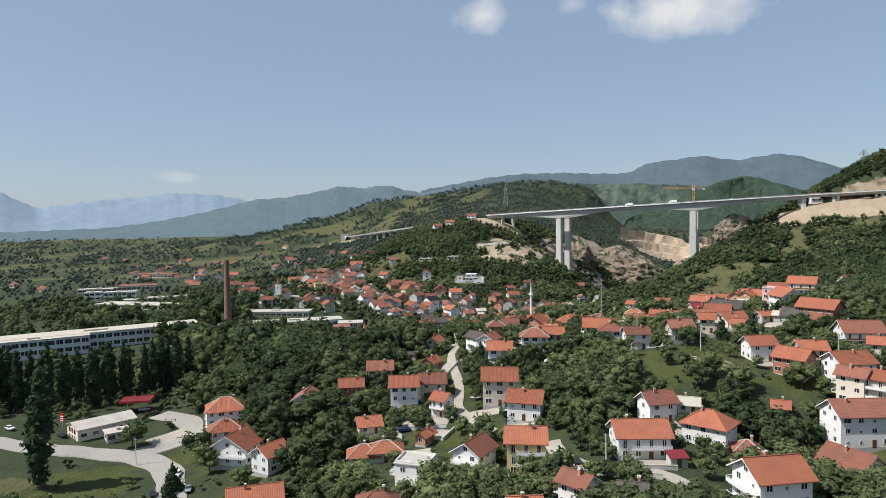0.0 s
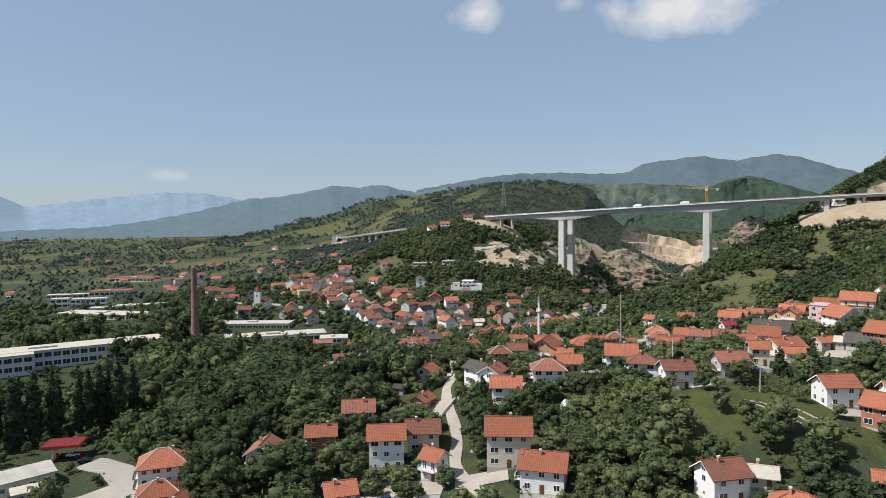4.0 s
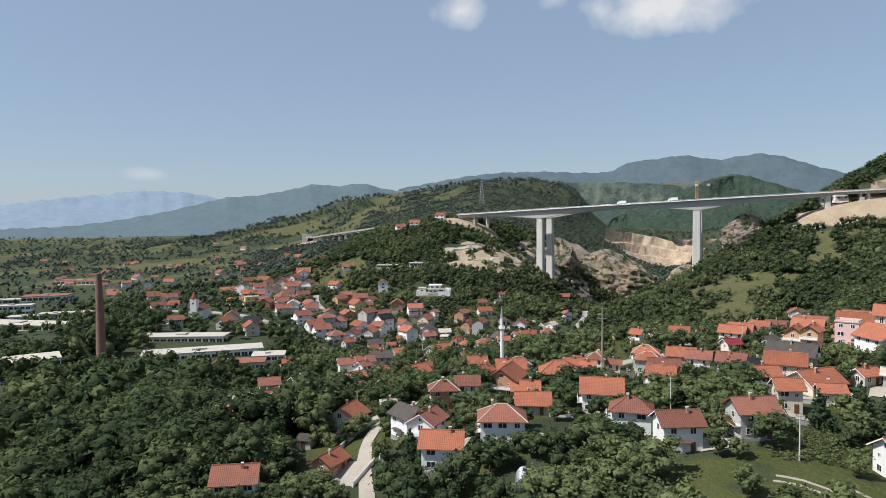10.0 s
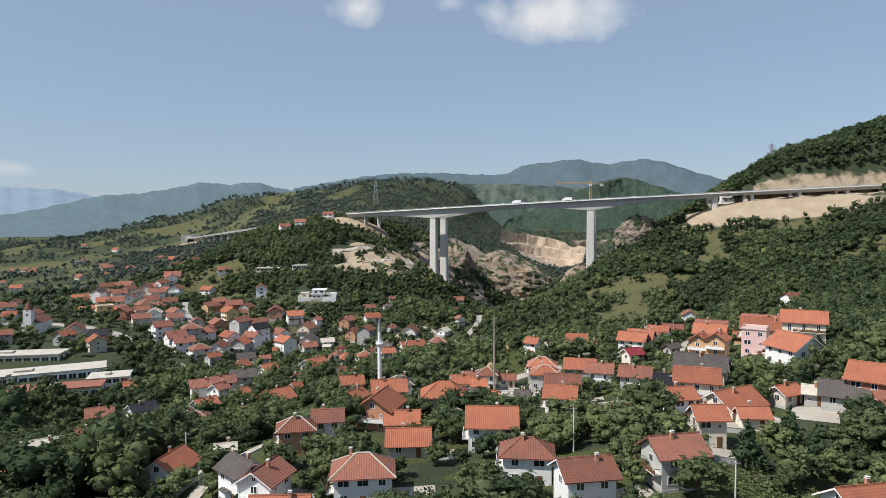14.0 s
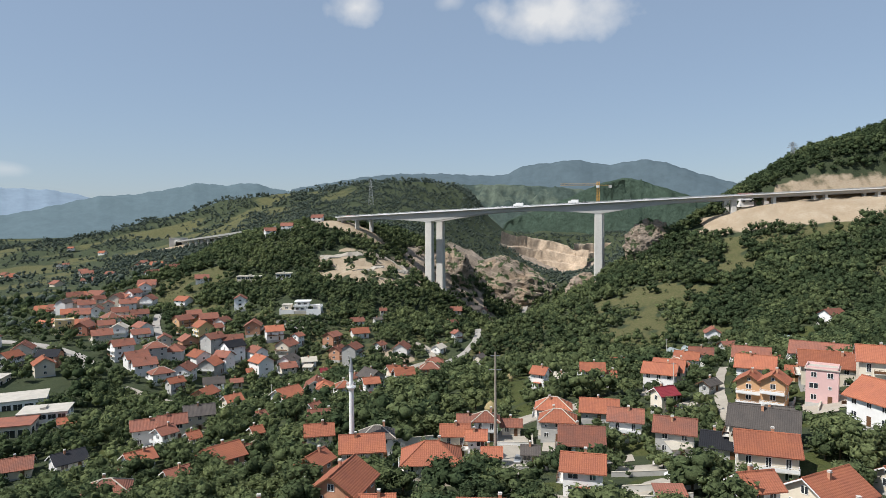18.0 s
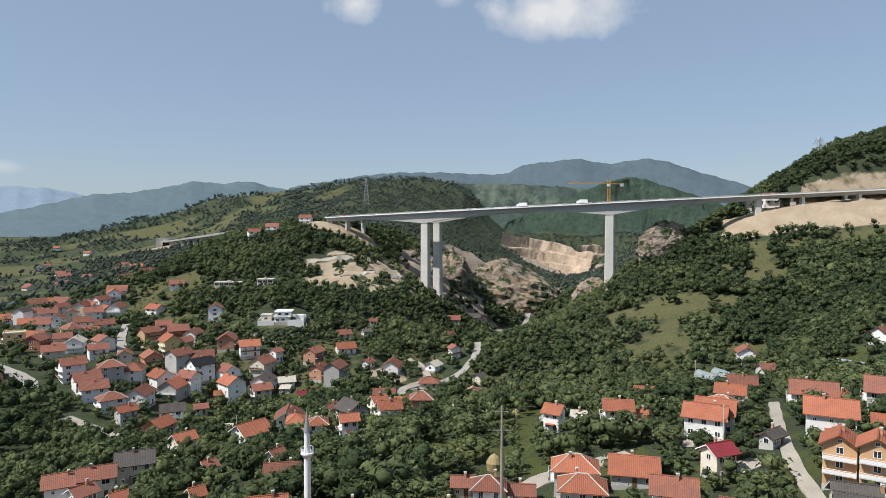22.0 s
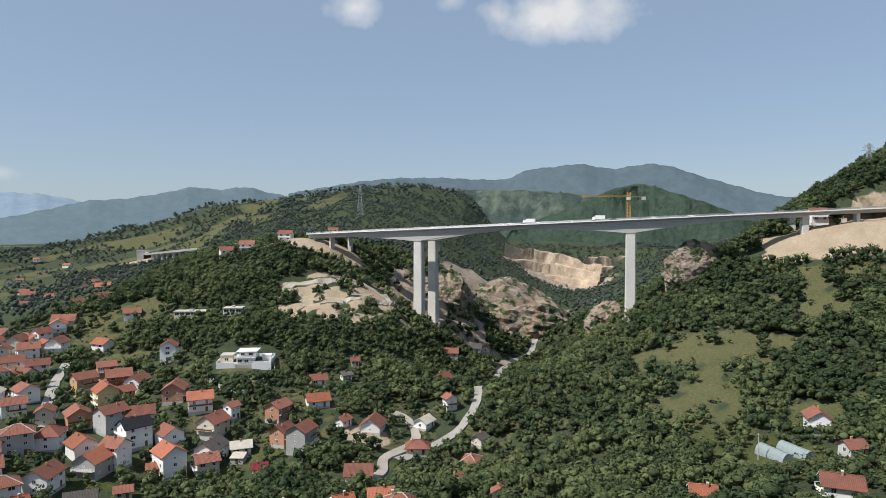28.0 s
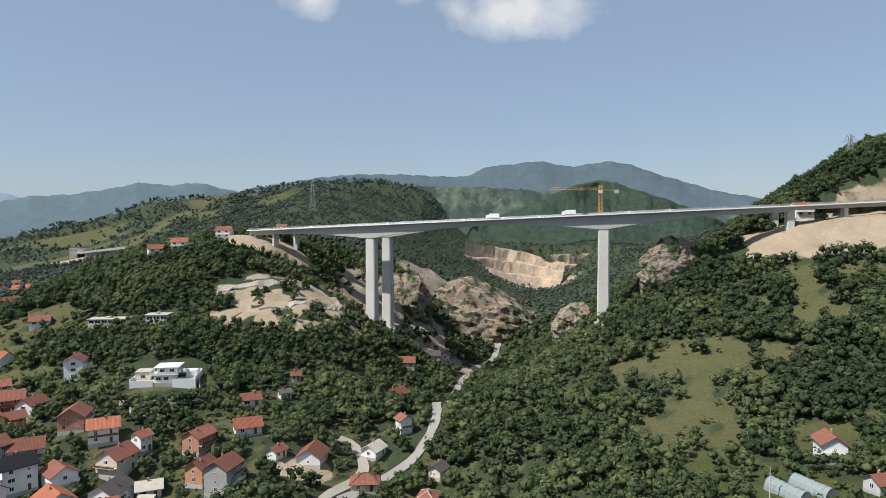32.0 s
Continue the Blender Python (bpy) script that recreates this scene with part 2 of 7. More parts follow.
M = {
    "w": mat("white_render", (0.76, 0.75, 0.73), 0.85, 0.07, 0.15, 1.5, 0.05, rnd=0.08),
    "c": mat("cream_render", (0.66, 0.59, 0.48), 0.85, 0.08, 0.15, 1.5, 0.05, rnd=0.12),
    "y": mat("yellow_render", (0.70, 0.53, 0.26), 0.85, 0.07, 0.15, 1.5, 0.05),
    "g": mat("grey_render", (0.42, 0.41, 0.39), 0.9, 0.12, 0.2, 1.8, 0.08, rnd=0.15),
    "b": mat("bare_hollow_brick", (0.46, 0.24, 0.15), 0.9, 0.16, 0.5, 5.0, 0.2, rnd=0.1),
    "p": mat("pink_render", (0.66, 0.44, 0.42), 0.85, 0.06, 0.15, 1.5, 0.05),
    "or": mat("orange_render", (0.54, 0.33, 0.18), 0.85, 0.07, 0.15, 1.5, 0.05),
    "rw": mat("red_brown_render", (0.36, 0.15, 0.10), 0.85, 0.08, 0.15, 1.5, 0.05),
    "o": tile_mat("orange_clay_tiles", (0.355, 0.128, 0.072), (0.295, 0.108, 0.068)),
    "r": tile_mat("weathered_clay_tiles", (0.265, 0.106, 0.071), (0.200, 0.092, 0.070)),
    "m": tile_mat("dark_red_sheet_tiles", (0.24, 0.035, 0.045), (0.20, 0.03, 0.04)),
    "d": tile_mat("grey_brown_tiles", (0.085, 0.075, 0.07), (0.11, 0.095, 0.085)),
    "k": tile_mat("black_tiles", (0.022, 0.024, 0.03), (0.03, 0.03, 0.035)),
    "e": tile_mat("dark_green_sheet", (0.055, 0.075, 0.06), (0.07, 0.085, 0.07)),
    "s": mat("pale_cement_sheet", (0.46, 0.42, 0.35), 0.85, 0.15, 0.4, 3.0, 0.1),
    "f": mat("flat_roof_screed", (0.44, 0.41, 0.36), 0.9, 0.15, 0.3, 2.0, 0.1),
    "frame": mat("white_window_frame", (0.78, 0.78, 0.77), 0.5, 0.03),
    "brown": mat("brown_wood", (0.14, 0.07, 0.035), 0.6, 0.15, 1.0, 9.0),
    "conc": mat("pier_concrete", (0.56, 0.54, 0.50), 0.85, 0.10, 0.05, 0.7, 0.1),
    "deck": mat("girder_concrete", (0.44, 0.43, 0.41), 0.85, 0.08, 0.05, 0.7, 0.1),
    "road": mat("pale_worn_asphalt", (0.31, 0.29, 0.262), 0.9, 0.12, 0.08, 1.2, 0.1),
    "gravel": mat("gravel_track", (0.35, 0.315, 0.265), 0.95, 0.15, 0.15, 1.6, 0.2),
    "trunk": mat("bark", (0.10, 0.075, 0.05), 0.95, 0.2, 1.0, 6.0, 0.4),
    "brick": mat("old_red_brick", (0.22, 0.13, 0.10), 0.9, 0.18, 0.3, 4.0, 0.2),
    "steel": mat("galvanised_steel", (0.42, 0.43, 0.44), 0.45, 0.08, 0.5, 4.0, metal=0.7),
    "crane": mat("yellow_crane_paint", (0.50, 0.28, 0.06), 0.5, 0.05),
    "white": mat("white_paint", (0.80, 0.80, 0.79), 0.45, 0.03),
    "red": mat("red_paint", (0.42, 0.03, 0.03), 0.4, 0.05),
    "dark": mat("dark_paint", (0.025, 0.027, 0.03), 0.3, 0.05),
    "rubber": mat("tyre_rubber", (0.02, 0.02, 0.02), 0.9, 0.1),
    "film": mat("greenhouse_film", (0.25, 0.29, 0.29), 0.42, 0.06, 0.5, 3.0),
    "stone": rock_mat("limestone"),
    "quarry": mat("quarry_face", (0.44, 0.345, 0.255), 0.95, 0.35, 0.06, 0.35, 0.8),
    "pole": mat("weathered_pole", (0.30, 0.255, 0.21), 0.9, 0.15, 0.5, 5.0, 0.1),
    "copper": mat("minaret_lead", (0.35, 0.36, 0.37), 0.5, 0.08, metal=0.4),
    "straw": mat("haystack_straw", (0.30, 0.24, 0.12), 0.95, 0.2, 1, 8, 0.4),
    "blue": mat("pale_blue_panel", (0.56, 0.59, 0.61), 0.6, 0.06),
}
glass = bpy.data.materials.new("window_glass")
glass.use_nodes = True
gp = glass.node_tree.nodes["Principled BSDF"]
gp.inputs["Base Color"].default_value = (0.03, 0.035, 0.04, 1)
gp.inputs["Roughness"].default_value, gp.inputs["Specular IOR Level"].default_value = 0.08, 0.7
M["glass"] = glass
M["leaf"] = leaf_mat("broadleaf", (0.056, 0.079, 0.040), (0.154, 0.182, 0.082))
M["needle"] = leaf_mat("conifer_needles", (0.034, 0.056, 0.031), (0.066, 0.096, 0.050))
# broadleaf for far hills, with distance haze mixed into both leaf colours
M["leaf_haze"] = leaf_mat("hazed_leaves", (0.072, 0.094, 0.080), (0.114, 0.138, 0.110), 0.5)
M["ground"] = ground_mat()


# ---- geometry helpers ----
def box(bm, x0, x1, y0, y1, z0, z1):
    v = [bm.verts.new(c) for c in ((x0, y0, z0), (x1, y0, z0), (x1, y1, z0), (x0, y1, z0), (x0, y0, z1), (x1, y0, z1), (x1, y1, z1), (x0, y1, z1))]
    for q in ((3, 2, 1, 0), (4, 5, 6, 7), (0, 1, 5, 4), (1, 2, 6, 5), (2, 3, 7, 6), (3, 0, 4, 7)):
        bm.faces.new([v[i] for i in q])
    return v


def tube(bm, a, b, r0, r1, n=8, caps=True):
    a, b = Vector(a), Vector(b)
    q = (b - a).to_track_quat("Z", "Y")
    rings = []
    for c, r in ((a, r0), (b, r1)):
        rings.append([bm.verts.new(c + q @ Vector((r * math.cos(2 * math.pi * i / n), r * math.sin(2 * math.pi * i / n), 0))) for i in range(n)])
    for i in range(n):
        bm.faces.new((rings[0][i], rings[0][(i + 1) % n], rings[1][(i + 1) % n], rings[1][i]))
    if caps:
        bm.faces.new(rings[0][::-1]), bm.faces.new(rings[1])


def mesh(name, bm, materials):
    me = bpy.data.meshes.new(name)
    bm.to_mesh(me)
    bm.free()
    for m in materials if isinstance(materials, (list, tuple)) else [materials]:
        me.materials.append(m)
    return me


def part(name, data, parent, material=None, label="", at=None):
    """One mesh object under a thing or a part; data is a bmesh or a mesh to share."""
    if isinstance(data, bmesh.types.BMesh):
        data = mesh(name, data, material)
    ob = new(name, data)
    ob.parent = parent
    if at is not None:
        ob.matrix_basis = at
    if label:
        ob["label"] = label
    return ob


def thing(name, m, label, category, group="", kind=""):
    e = new(name)
    e.empty_display_size = 0.5
    e.matrix_basis = m
    return tagged(e, label, category, group, kind)


def boxes(*b):
    bm = bmesh.new()
    for q in b:
        box(bm, *q)
    return bm


# ---- the lie of the land ----
HILLS = []


def hill(x, y, spread, rise):
    HILLS.append((x, y, spread, rise))


hill(500, 2500, 1000, 31.7)
hill(-720, 480, 480, -21.6)
hill(600, 720, 220, 28.2)
hill(60, 600, 110, -19.1)
hill(-180, 840, 110, 36.6)
hill(360, 240, 220, 15.9)
hill(120, 1200, 220, -20.1)
hill(180, 690, 55, 21.8)
hill(30, 750, 55, -32.9)
hill(-1500, 3000, 1000, -2.5)
hill(-240, 1440, 220, 18.1)
hill(960, 1200, 480, 29.2)
hill(0, 270, 55, 8.4)
hill(360, 1560, 220, -16.5)
hill(-120, 480, 55, -18.4)
hill(270, 750, 55, 33.5)
hill(-120, 620, 32, 13.8)
hill(-600, 1800, 220, 20.3)
hill(-1200, 1440, 480, -9.2)
hill(120, 960, 110, -23.1)
hill(120, 1320, 110, -25.7)
hill(720, 360, 220, 22.6)
hill(100, 620, 32, 5.1)
hill(-120, 150, 55, -14.0)
hill(-210, 630, 55, -8.2)
hill(100, 700, 32, 8.4)
hill(360, 480, 110, -11.9)
hill(240, 2640, 480, 17.4)
hill(-60, 700, 32, 13.4)
hill(-120, 1680, 220, 17.7)
hill(100, 320, 32, 8.1)
hill(-120, 1200, 110, 17.8)
hill(20, 340, 32, -6.7)
hill(1500, 2500, 1000, 22.4)
hill(720, 960, 220, 25.7)
hill(30, 420, 55, -1.2)
hill(-270, 540, 55, 1.8)
hill(60, 180, 32, -13.7)
hill(0, 680, 32, -21.3)
hill(0, 540, 32, -16.0)
hill(120, 510, 55, -13.2)
hill(960, 960, 480, 36.7)
hill(360, 1020, 110, -16.5)
hill(-120, 340, 32, -7.2)
hill(-240, 270, 55, -6.8)
hill(120, 1140, 110, -23.5)
hill(40, 840, 32, -18.8)
hill(480, -120, 220, 19.2)
hill(-1200, 2400, 480, -12.8)
hill(-240, 2160, 480, 17.3)
hill(-180, 1560, 110, 14.0)
hill(1000, 3000, 1000, 19.9)
hill(-100, 260, 32, 3.6)
hill(210, 210, 55, -6.8)
hill(-100, 540, 32, -4.3)
hill(-360, 840, 110, -7.9)
hill(-180, 1020, 110, 20.4)
hill(-600, 1500, 110, -12.4)
hill(360, 1920, 220, -13.6)
hill(-1920, 1440, 480, -5.4)
hill(960, 1920, 480, 15.8)
hill(600, 840, 220, 29.3)
hill(-120, 780, 32, 16.6)
hill(-480, 1800, 220, 18.9)
hill(720, 480, 220, 23.5)
hill(840, 1200, 220, 19.7)
hill(480, 2640, 480, 15.1)
hill(-30, 900, 55, 18.3)
hill(-960, 2280, 220, -14.2)
hill(-180, 580, 32, -3.5)
hill(-20, 200, 32, -5.4)
hill(-840, 1200, 220, -7.1)
hill(390, 780, 55, 17.2)
hill(-180, 1320, 110, 12.7)
hill(30, 90, 55, 4.3)
hill(40, 220, 32, 7.2)
hill(-160, 240, 32, -4.5)
hill(120, 1380, 110, -22.4)
hill(1000, 2500, 1000, 29.9)
hill(-40, 600, 32, -9.2)
hill(-160, 480, 32, 4.7)
hill(150, 1230, 55, -15.9)
hill(-210, 390, 55, -3.9)
hill(80, 260, 32, -3.6)
hill(-240, 1920, 480, 19.7)
hill(60, 1020, 110, -22.7)
hill(0, 2640, 480, 16.3)
hill(720, 840, 220, 25.6)
hill(960, 1440, 480, 21.8)
hill(480, 2580, 110, 15.9)
hill(-720, 1800, 220, 20.4)
hill(-570, 1710, 55, 13.8)
hill(360, 1320, 55, 14.2)
hill(-120, 1560, 220, 17.3)
hill(600, 600, 220, 24.6)
hill(720, 1080, 220, 24.1)
hill(1500, 2000, 1000, 31.2)
hill(240, 1560, 220, -14.9)
hill(-480, -120, 220, -6.3)
hill(-2000, 2000, 1000, -10.4)
hill(0, 500, 32, -3.6)
hill(60, 810, 55, -25.0)
hill(-180, 750, 55, 10.4)
hill(180, 1260, 110, -16.5)
hill(840, 480, 220, 18.9)
hill(60, 960, 32, -13.5)
hill(-60, 380, 32, -2.0)
hill(120, 2640, 220, 12.9)
hill(500, 3000, 1000, 21.9)
hill(-240, 1920, 220, 15.2)
hill(-240, 1200, 220, 18.9)
hill(-600, 1200, 220, -11.7)
hill(-260, 680, 32, 3.3)
hill(300, 1140, 55, 8.9)
hill(-120, 1560, 110, 4.0)
hill(-124, 209, 18, -0.9)
hill(-91, 180, 18, -2.0)
hill(-94, 213, 18, 1.8)
hill(-55, 174, 18, 1.1)
hill(-36, 155, 18, 2.4)
hill(-25, 166, 18, -3.9)
hill(-30, 244, 18, -5.2)
hill(-15, 197, 18, 2.2)
hill(-58, 249, 18, -1.7)
hill(-64, 278, 18, -0.8)
hill(-112, 300, 18, -2.0)
hill(-114, 329, 18, -0.8)
hill(-16, 266, 18, -4.4)
hill(16, 167, 18, 1.6)
hill(22, 193, 18, -2.3)
hill(34, 181, 18, 1.8)
hill(72, 194, 18, -2.9)
hill(65, 225, 18, -0.6)
hill(79, 222, 18, 3.2)
hill(64, 260, 18, -2.3)
hill(93, 290, 18, 1.1)
hill(-98, 278, 18, 0.5)
hill(-99, 308, 18, 3.8)
hill(-94, 435, 18, 2.2)
hill(-36, 256, 18, 4.7)
hill(-80, 307, 18, -1.6)
hill(-32, 287, 18, 1.5)
hill(-19, 256, 18, 4.9)
hill(5, 287, 18, -2.1)
hill(19, 248, 18, -2.2)
hill(27, 344, 18, -2.7)
hill(23, 330, 18, 4.9)
hill(-26, 444, 18, 0.6)
hill(34, 253, 18, 0.7)
hill(66, 253, 18, -2.0)
hill(46, 271, 18, 3.6)
hill(87, 324, 18, -1.1)
hill(97, 366, 18, 2.2)
hill(76, 353, 18, -1.8)
hill(120, 522, 18, 2.6)
hill(-78, 444, 18, -2.5)
hill(-72, 464, 18, 0.7)
hill(-244, 563, 18, 0.5)
hill(26, 324, 18, -2.3)
hill(-119, 562, 18, 3.1)
hill(-105, 561, 18, 3.5)
hill(-109, 551, 18, -5.0)
hill(-143, 496, 18, 1.3)
hill(-85, 565, 18, -4.4)
hill(-71, 576, 18, 4.0)
hill(-10, 513, 18, -0.5)
hill(122, 533, 18, -3.2)
hill(-100, 500, 26, -1.7)
hill(-70, 500, 26, -2.1)
hill(-10, 500, 26, 0.7)
hill(-160, 530, 26, -1.0)
hill(-70, 530, 26, -1.3)
hill(-40, 530, 26, -0.5)
hill(-10, 530, 26, 0.8)
hill(-220, 560, 26, 0.7)
hill(-190, 560, 26, 0.7)
hill(-160, 560, 26, -0.5)
hill(-100, 560, 26, -0.5)
hill(-40, 560, 26, -0.8)
hill(-10, 560, 26, -0.8)
hill(-220, 590, 26, 0.5)
hill(-190, 590, 26, 1.5)
hill(-160, 590, 26, -1.0)
hill(-130, 590, 26, -3.2)
hill(-100, 590, 26, -2.5)
hill(-70, 590, 26, 2.4)
hill(-40, 590, 26, 1.3)
hill(-10, 590, 26, -1.3)
hill(-220, 620, 26, -1.5)
hill(-160, 620, 26, -1.2)
hill(-130, 620, 26, -3.1)
hill(-100, 620, 26, -5.1)
hill(-70, 620, 26, -2.5)
hill(-40, 620, 26, 0.6)
hill(-220, 650, 26, -1.4)
hill(-100, 650, 26, -1.9)
hill(-70, 650, 26, -2.2)
HILL = np.array(HILLS)


def ground(x, y):
    """Height of the land; takes numbers or arrays."""
    x, y = np.asarray(x, float), np.asarray(y, float)
    z = np.full(np.broadcast(x, y).shape, -20.0)
    for cx, cy, s, h in HILL:
        z = z + h * np.exp(-((x - cx) ** 2 + (y - cy) ** 2) / (2 * s * s))
    gap = np.clip((y - 1030) / 230, 0, 1) * np.clip((x + 30) / 90, 0, 1)         # the valley opens beyond the gorge
    return z + gap * (np.minimum(z, 14.0) - z) + 13 * np.exp(-((x - 345) ** 2 + (y - 800) ** 2) / 11000)


def g(x, y):
    return float(ground(x, y))


def ripple(x, y, size, seed=0):
    """Smooth uneven field of about -1 to 1."""
    z = 0
    for i in range(5):
        a = seed * 1.7 + i * 2.399
        f = 6.2832 / size * (0.6 + 0.28 * i)
        z = z + np.sin((x * math.cos(a) + y * math.sin(a)) * f + seed + i * i)
    return z / 2.6


def patch(x, y, cx, cy, rx, ry, turn=0.0):
    """1 inside an ellipse, falling to 0 round its edge."""
    c, s = math.cos(radians(turn)), math.sin(radians(turn))
    u, v = (x - cx) * c + (y - cy) * s, -(x - cx) * s + (y - cy) * c
    return np.clip(1.6 - 1.1 * np.sqrt((u / rx) ** 2 + (v / ry) ** 2), 0, 1)


def meadows(x, y):
    m = np.zeros(np.shape(x))
    for q in ((30, 228, 22, 15, 30), (46, 253, 12, 8, 0), (-30, 182, 11, 12, 0), (2, 408, 20, 14, 0), (10, 432, 15, 12, 0), (4, 464, 18, 12, 0), (100, 504, 24, 9, 0), (152, 500, 18, 15, 0),
              (117, 603, 36, 17, -25), (86, 545, 19, 29, 0), (98, 571, 12, 12, 0), (166, 613, 15, 13, 0), (228, 631, 78, 11, 0), (178, 640, 16, 12, 0), (135, 545, 14, 10, 0),
              (62, 241, 13, 8, 0), (-150, 165, 20, 12, 30), (-225, 690, 40, 22, 20), (-260, 640, 24, 30, 0), (-190, 640, 22, 12, 10), (-215, 666, 22, 12, 0), (-55, 262, 8, 8, 0), (10, 265, 14, 8, 0), (250, 560, 40, 16, 20)):
        m = np.maximum(m, patch(x, y, *q))
    m = np.where(m > 0, np.clip(m + 0.42 * ripple(x, y, 21, 6) + 0.22 * ripple(x, y, 8, 4) - 0.08, 0, 1), 0)
    plain = np.clip((-x - 330 + 0.12 * (y - 500)) / 120, 0, 1) * np.clip((y - 560) / 120, 0, 1)
    far = np.clip((y - 850) / 200, 0, 1) * np.clip((-150 - x) / 200, 0, 1)
    m = np.maximum(m, plain * np.clip(0.15 + 0.8 * ripple(x, y, 190, 3), 0, 1))
    return np.maximum(m, far * np.clip(-0.05 + 0.9 * ripple(x, y, 330, 5), 0, 1))


def earthworks(x, y):
    m = bench(x, y, ground(x, y))[1]
    for q in ((182, 672, 18, 11, 0), (228, 660, 72, 18, -17), (-118, 782, 34, 19, -10), (-140, 790, 26, 9, 30),
              (-482, 1190, 62, 30, 0), (-60, 735, 16, 12, 0), (85, 690, 9, 10, 0), (-45, 560, 10, 8, 0)):
        m = np.maximum(m, patch(x, y, *q))
    return np.maximum(m, np.clip(terraces(x, y) * 1.4 * np.clip(0.60 + 0.5 * ripple(x, y, 24, 5) + 0.4 * ripple(x, y, 9, 2), 0, 1), 0, 1))


def rocks(x, y):
    m = np.zeros(np.shape(x))
    for q in ((25, 880, 60, 40, 20), (-10, 770, 34, 24, 0), (130, 705, 22, 14, 20), (130, 1280, 70, 40, 0), (-30, 800, 40, 40, 0)):
        m = np.maximum(m, patch(x, y, *q))
    return m


def spaced(lo, a, b, hi, step, grow):
    mid = list(np.arange(a, b + 0.1, step))
    left, right, s = [], [], step
    while (left[-1] if left else a) > lo:
        s *= grow
        left.append((left[-1] if left else a) - s)
    s = step
    while (right[-1] if right else b) < hi:
        s *= grow
        right.append((right[-1] if right else b) + s)
    return np.array(left[::-1] + mid + right)


def sheet(name, xs, ys, zf, material):
    X, Y = np.meshgrid(xs, ys)
    Z = zf(X, Y)
    nx, ny = len(xs), len(ys)
    me = bpy.data.meshes.new(name)
    me.vertices.add(nx * ny)
    me.vertices.foreach_set("co", np.stack([X, Y, Z], -1).reshape(-1))
    i = np.arange(nx * ny).reshape(ny, nx)
    q = np.stack([i[:-1, :-1], i[:-1, 1:], i[1:, 1:], i[1:, :-1]], -1).reshape(-1, 4)
    quads(me, q)
    me.materials.append(material)
    return me, X, Y, Z


def quads(me, q):
    """Faces from an array of corners, four or three a face."""
    me.loops.add(q.size)
    me.loops.foreach_set("vertex_index", q.reshape(-1).astype(np.int32))
    me.polygons.add(len(q))
    me.polygons.foreach_set("loop_start", np.arange(0, q.size, q.shape[1], dtype=np.int32))
    me.update(calc_edges=True)


def bench(X, Y, Z):
    """Cut and fill for the motorway on the right-hand slope; also where it bares the earth."""
    x = np.clip(X, -45, 192)
    axis = 730.053 + -0.357819 * x + 0.000633155 * x * x - 0.045 * np.clip(X - 192, 0, 400)
    n = Y - axis
    level = 54.2 + 0.0435 * X - 6 - 8.5 * np.exp(-np.clip(X - 184, 0, 400) / 20)
    up = level + np.clip(n - 24, 0, 99) * 1.9
    down = level - np.clip(-8 - n, 0, 99) * 0.8
    k = np.clip((X - 170) / 16, 0, 1) * np.clip((470 - X) / 40, 0, 1) * np.clip(np.minimum((58 - n) / 16, (75 + n) / 12), 0, 1)
    W = np.maximum(np.minimum(Z, up), np.minimum(down, Z + 8))
    return Z + (W - Z) * k, np.clip(np.abs(W - Z) * k / 1.2, 0, 1) * np.clip((41 - n) / 8, 0, 1) * np.where(n > 23, 0.56, 1.0)


def terraces(x, y):
    return np.maximum(patch(x, y, -84, 712, 47, 33, 20), patch(x, y, -55, 752, 18, 26, 0))


def relief(X, Y):
    """The land with broken ground where it is rock or earth."""
    Z = bench(X, Y, ground(X, Y))[0]
    r = np.maximum(rocks(X, Y), 0.35 * earthworks(X, Y))
    t = Z / 4.2 + 0.5 * ripple(X, Y, 30, 3)
    f = t - np.floor(t)
    Z = Z + terraces(X, Y) * 4.2 * (np.clip((f - 0.62) / 0.3, 0, 1) - f)
    return Z + r * (2.2 * ripple(X, Y, 26, 1) + 1.1 * ripple(X, Y, 9, 2)) + np.clip((Y - 1000) / 400, 0, 1) * 5 * ripple(X, Y, 120, 4)


xs = spaced(-4300, -330, 330, 4300, 4.0, 1.09)
ys = spaced(-900, 70, 800, 4800, 4.0, 1.05)
me, X, Y, Z = sheet("ground", xs, ys, relief, M["ground"])
lawn = np.clip(0.40 + 0.32 * ripple(X, Y, 26, 3) + 0.3 * ripple(X, Y, 11, 5), 0, 1) * np.clip((170 - np.abs(X)) / 40, 0, 1) * np.clip((660 - Y) / 40, 0, 1)
lush = np.clip((600 - Y) / 120, 0, 1) * (X > -160)
cover = np.stack([earthworks(X, Y), np.maximum(meadows(X, Y), lawn), rocks(X, Y), lush], -1)
a = me.attributes.new("cover", "FLOAT_COLOR", "POINT")
a.data.foreach_set("color", cover.reshape(-1).astype(np.float32))
me.polygons.foreach_set("use_smooth", np.ones(len(me.polygons), bool))
tagged(new("ground", me), "green valley floor and wooded slopes with bare earth cuts", "ground", kind="structure")

# ---- roads ----
ROADS = []


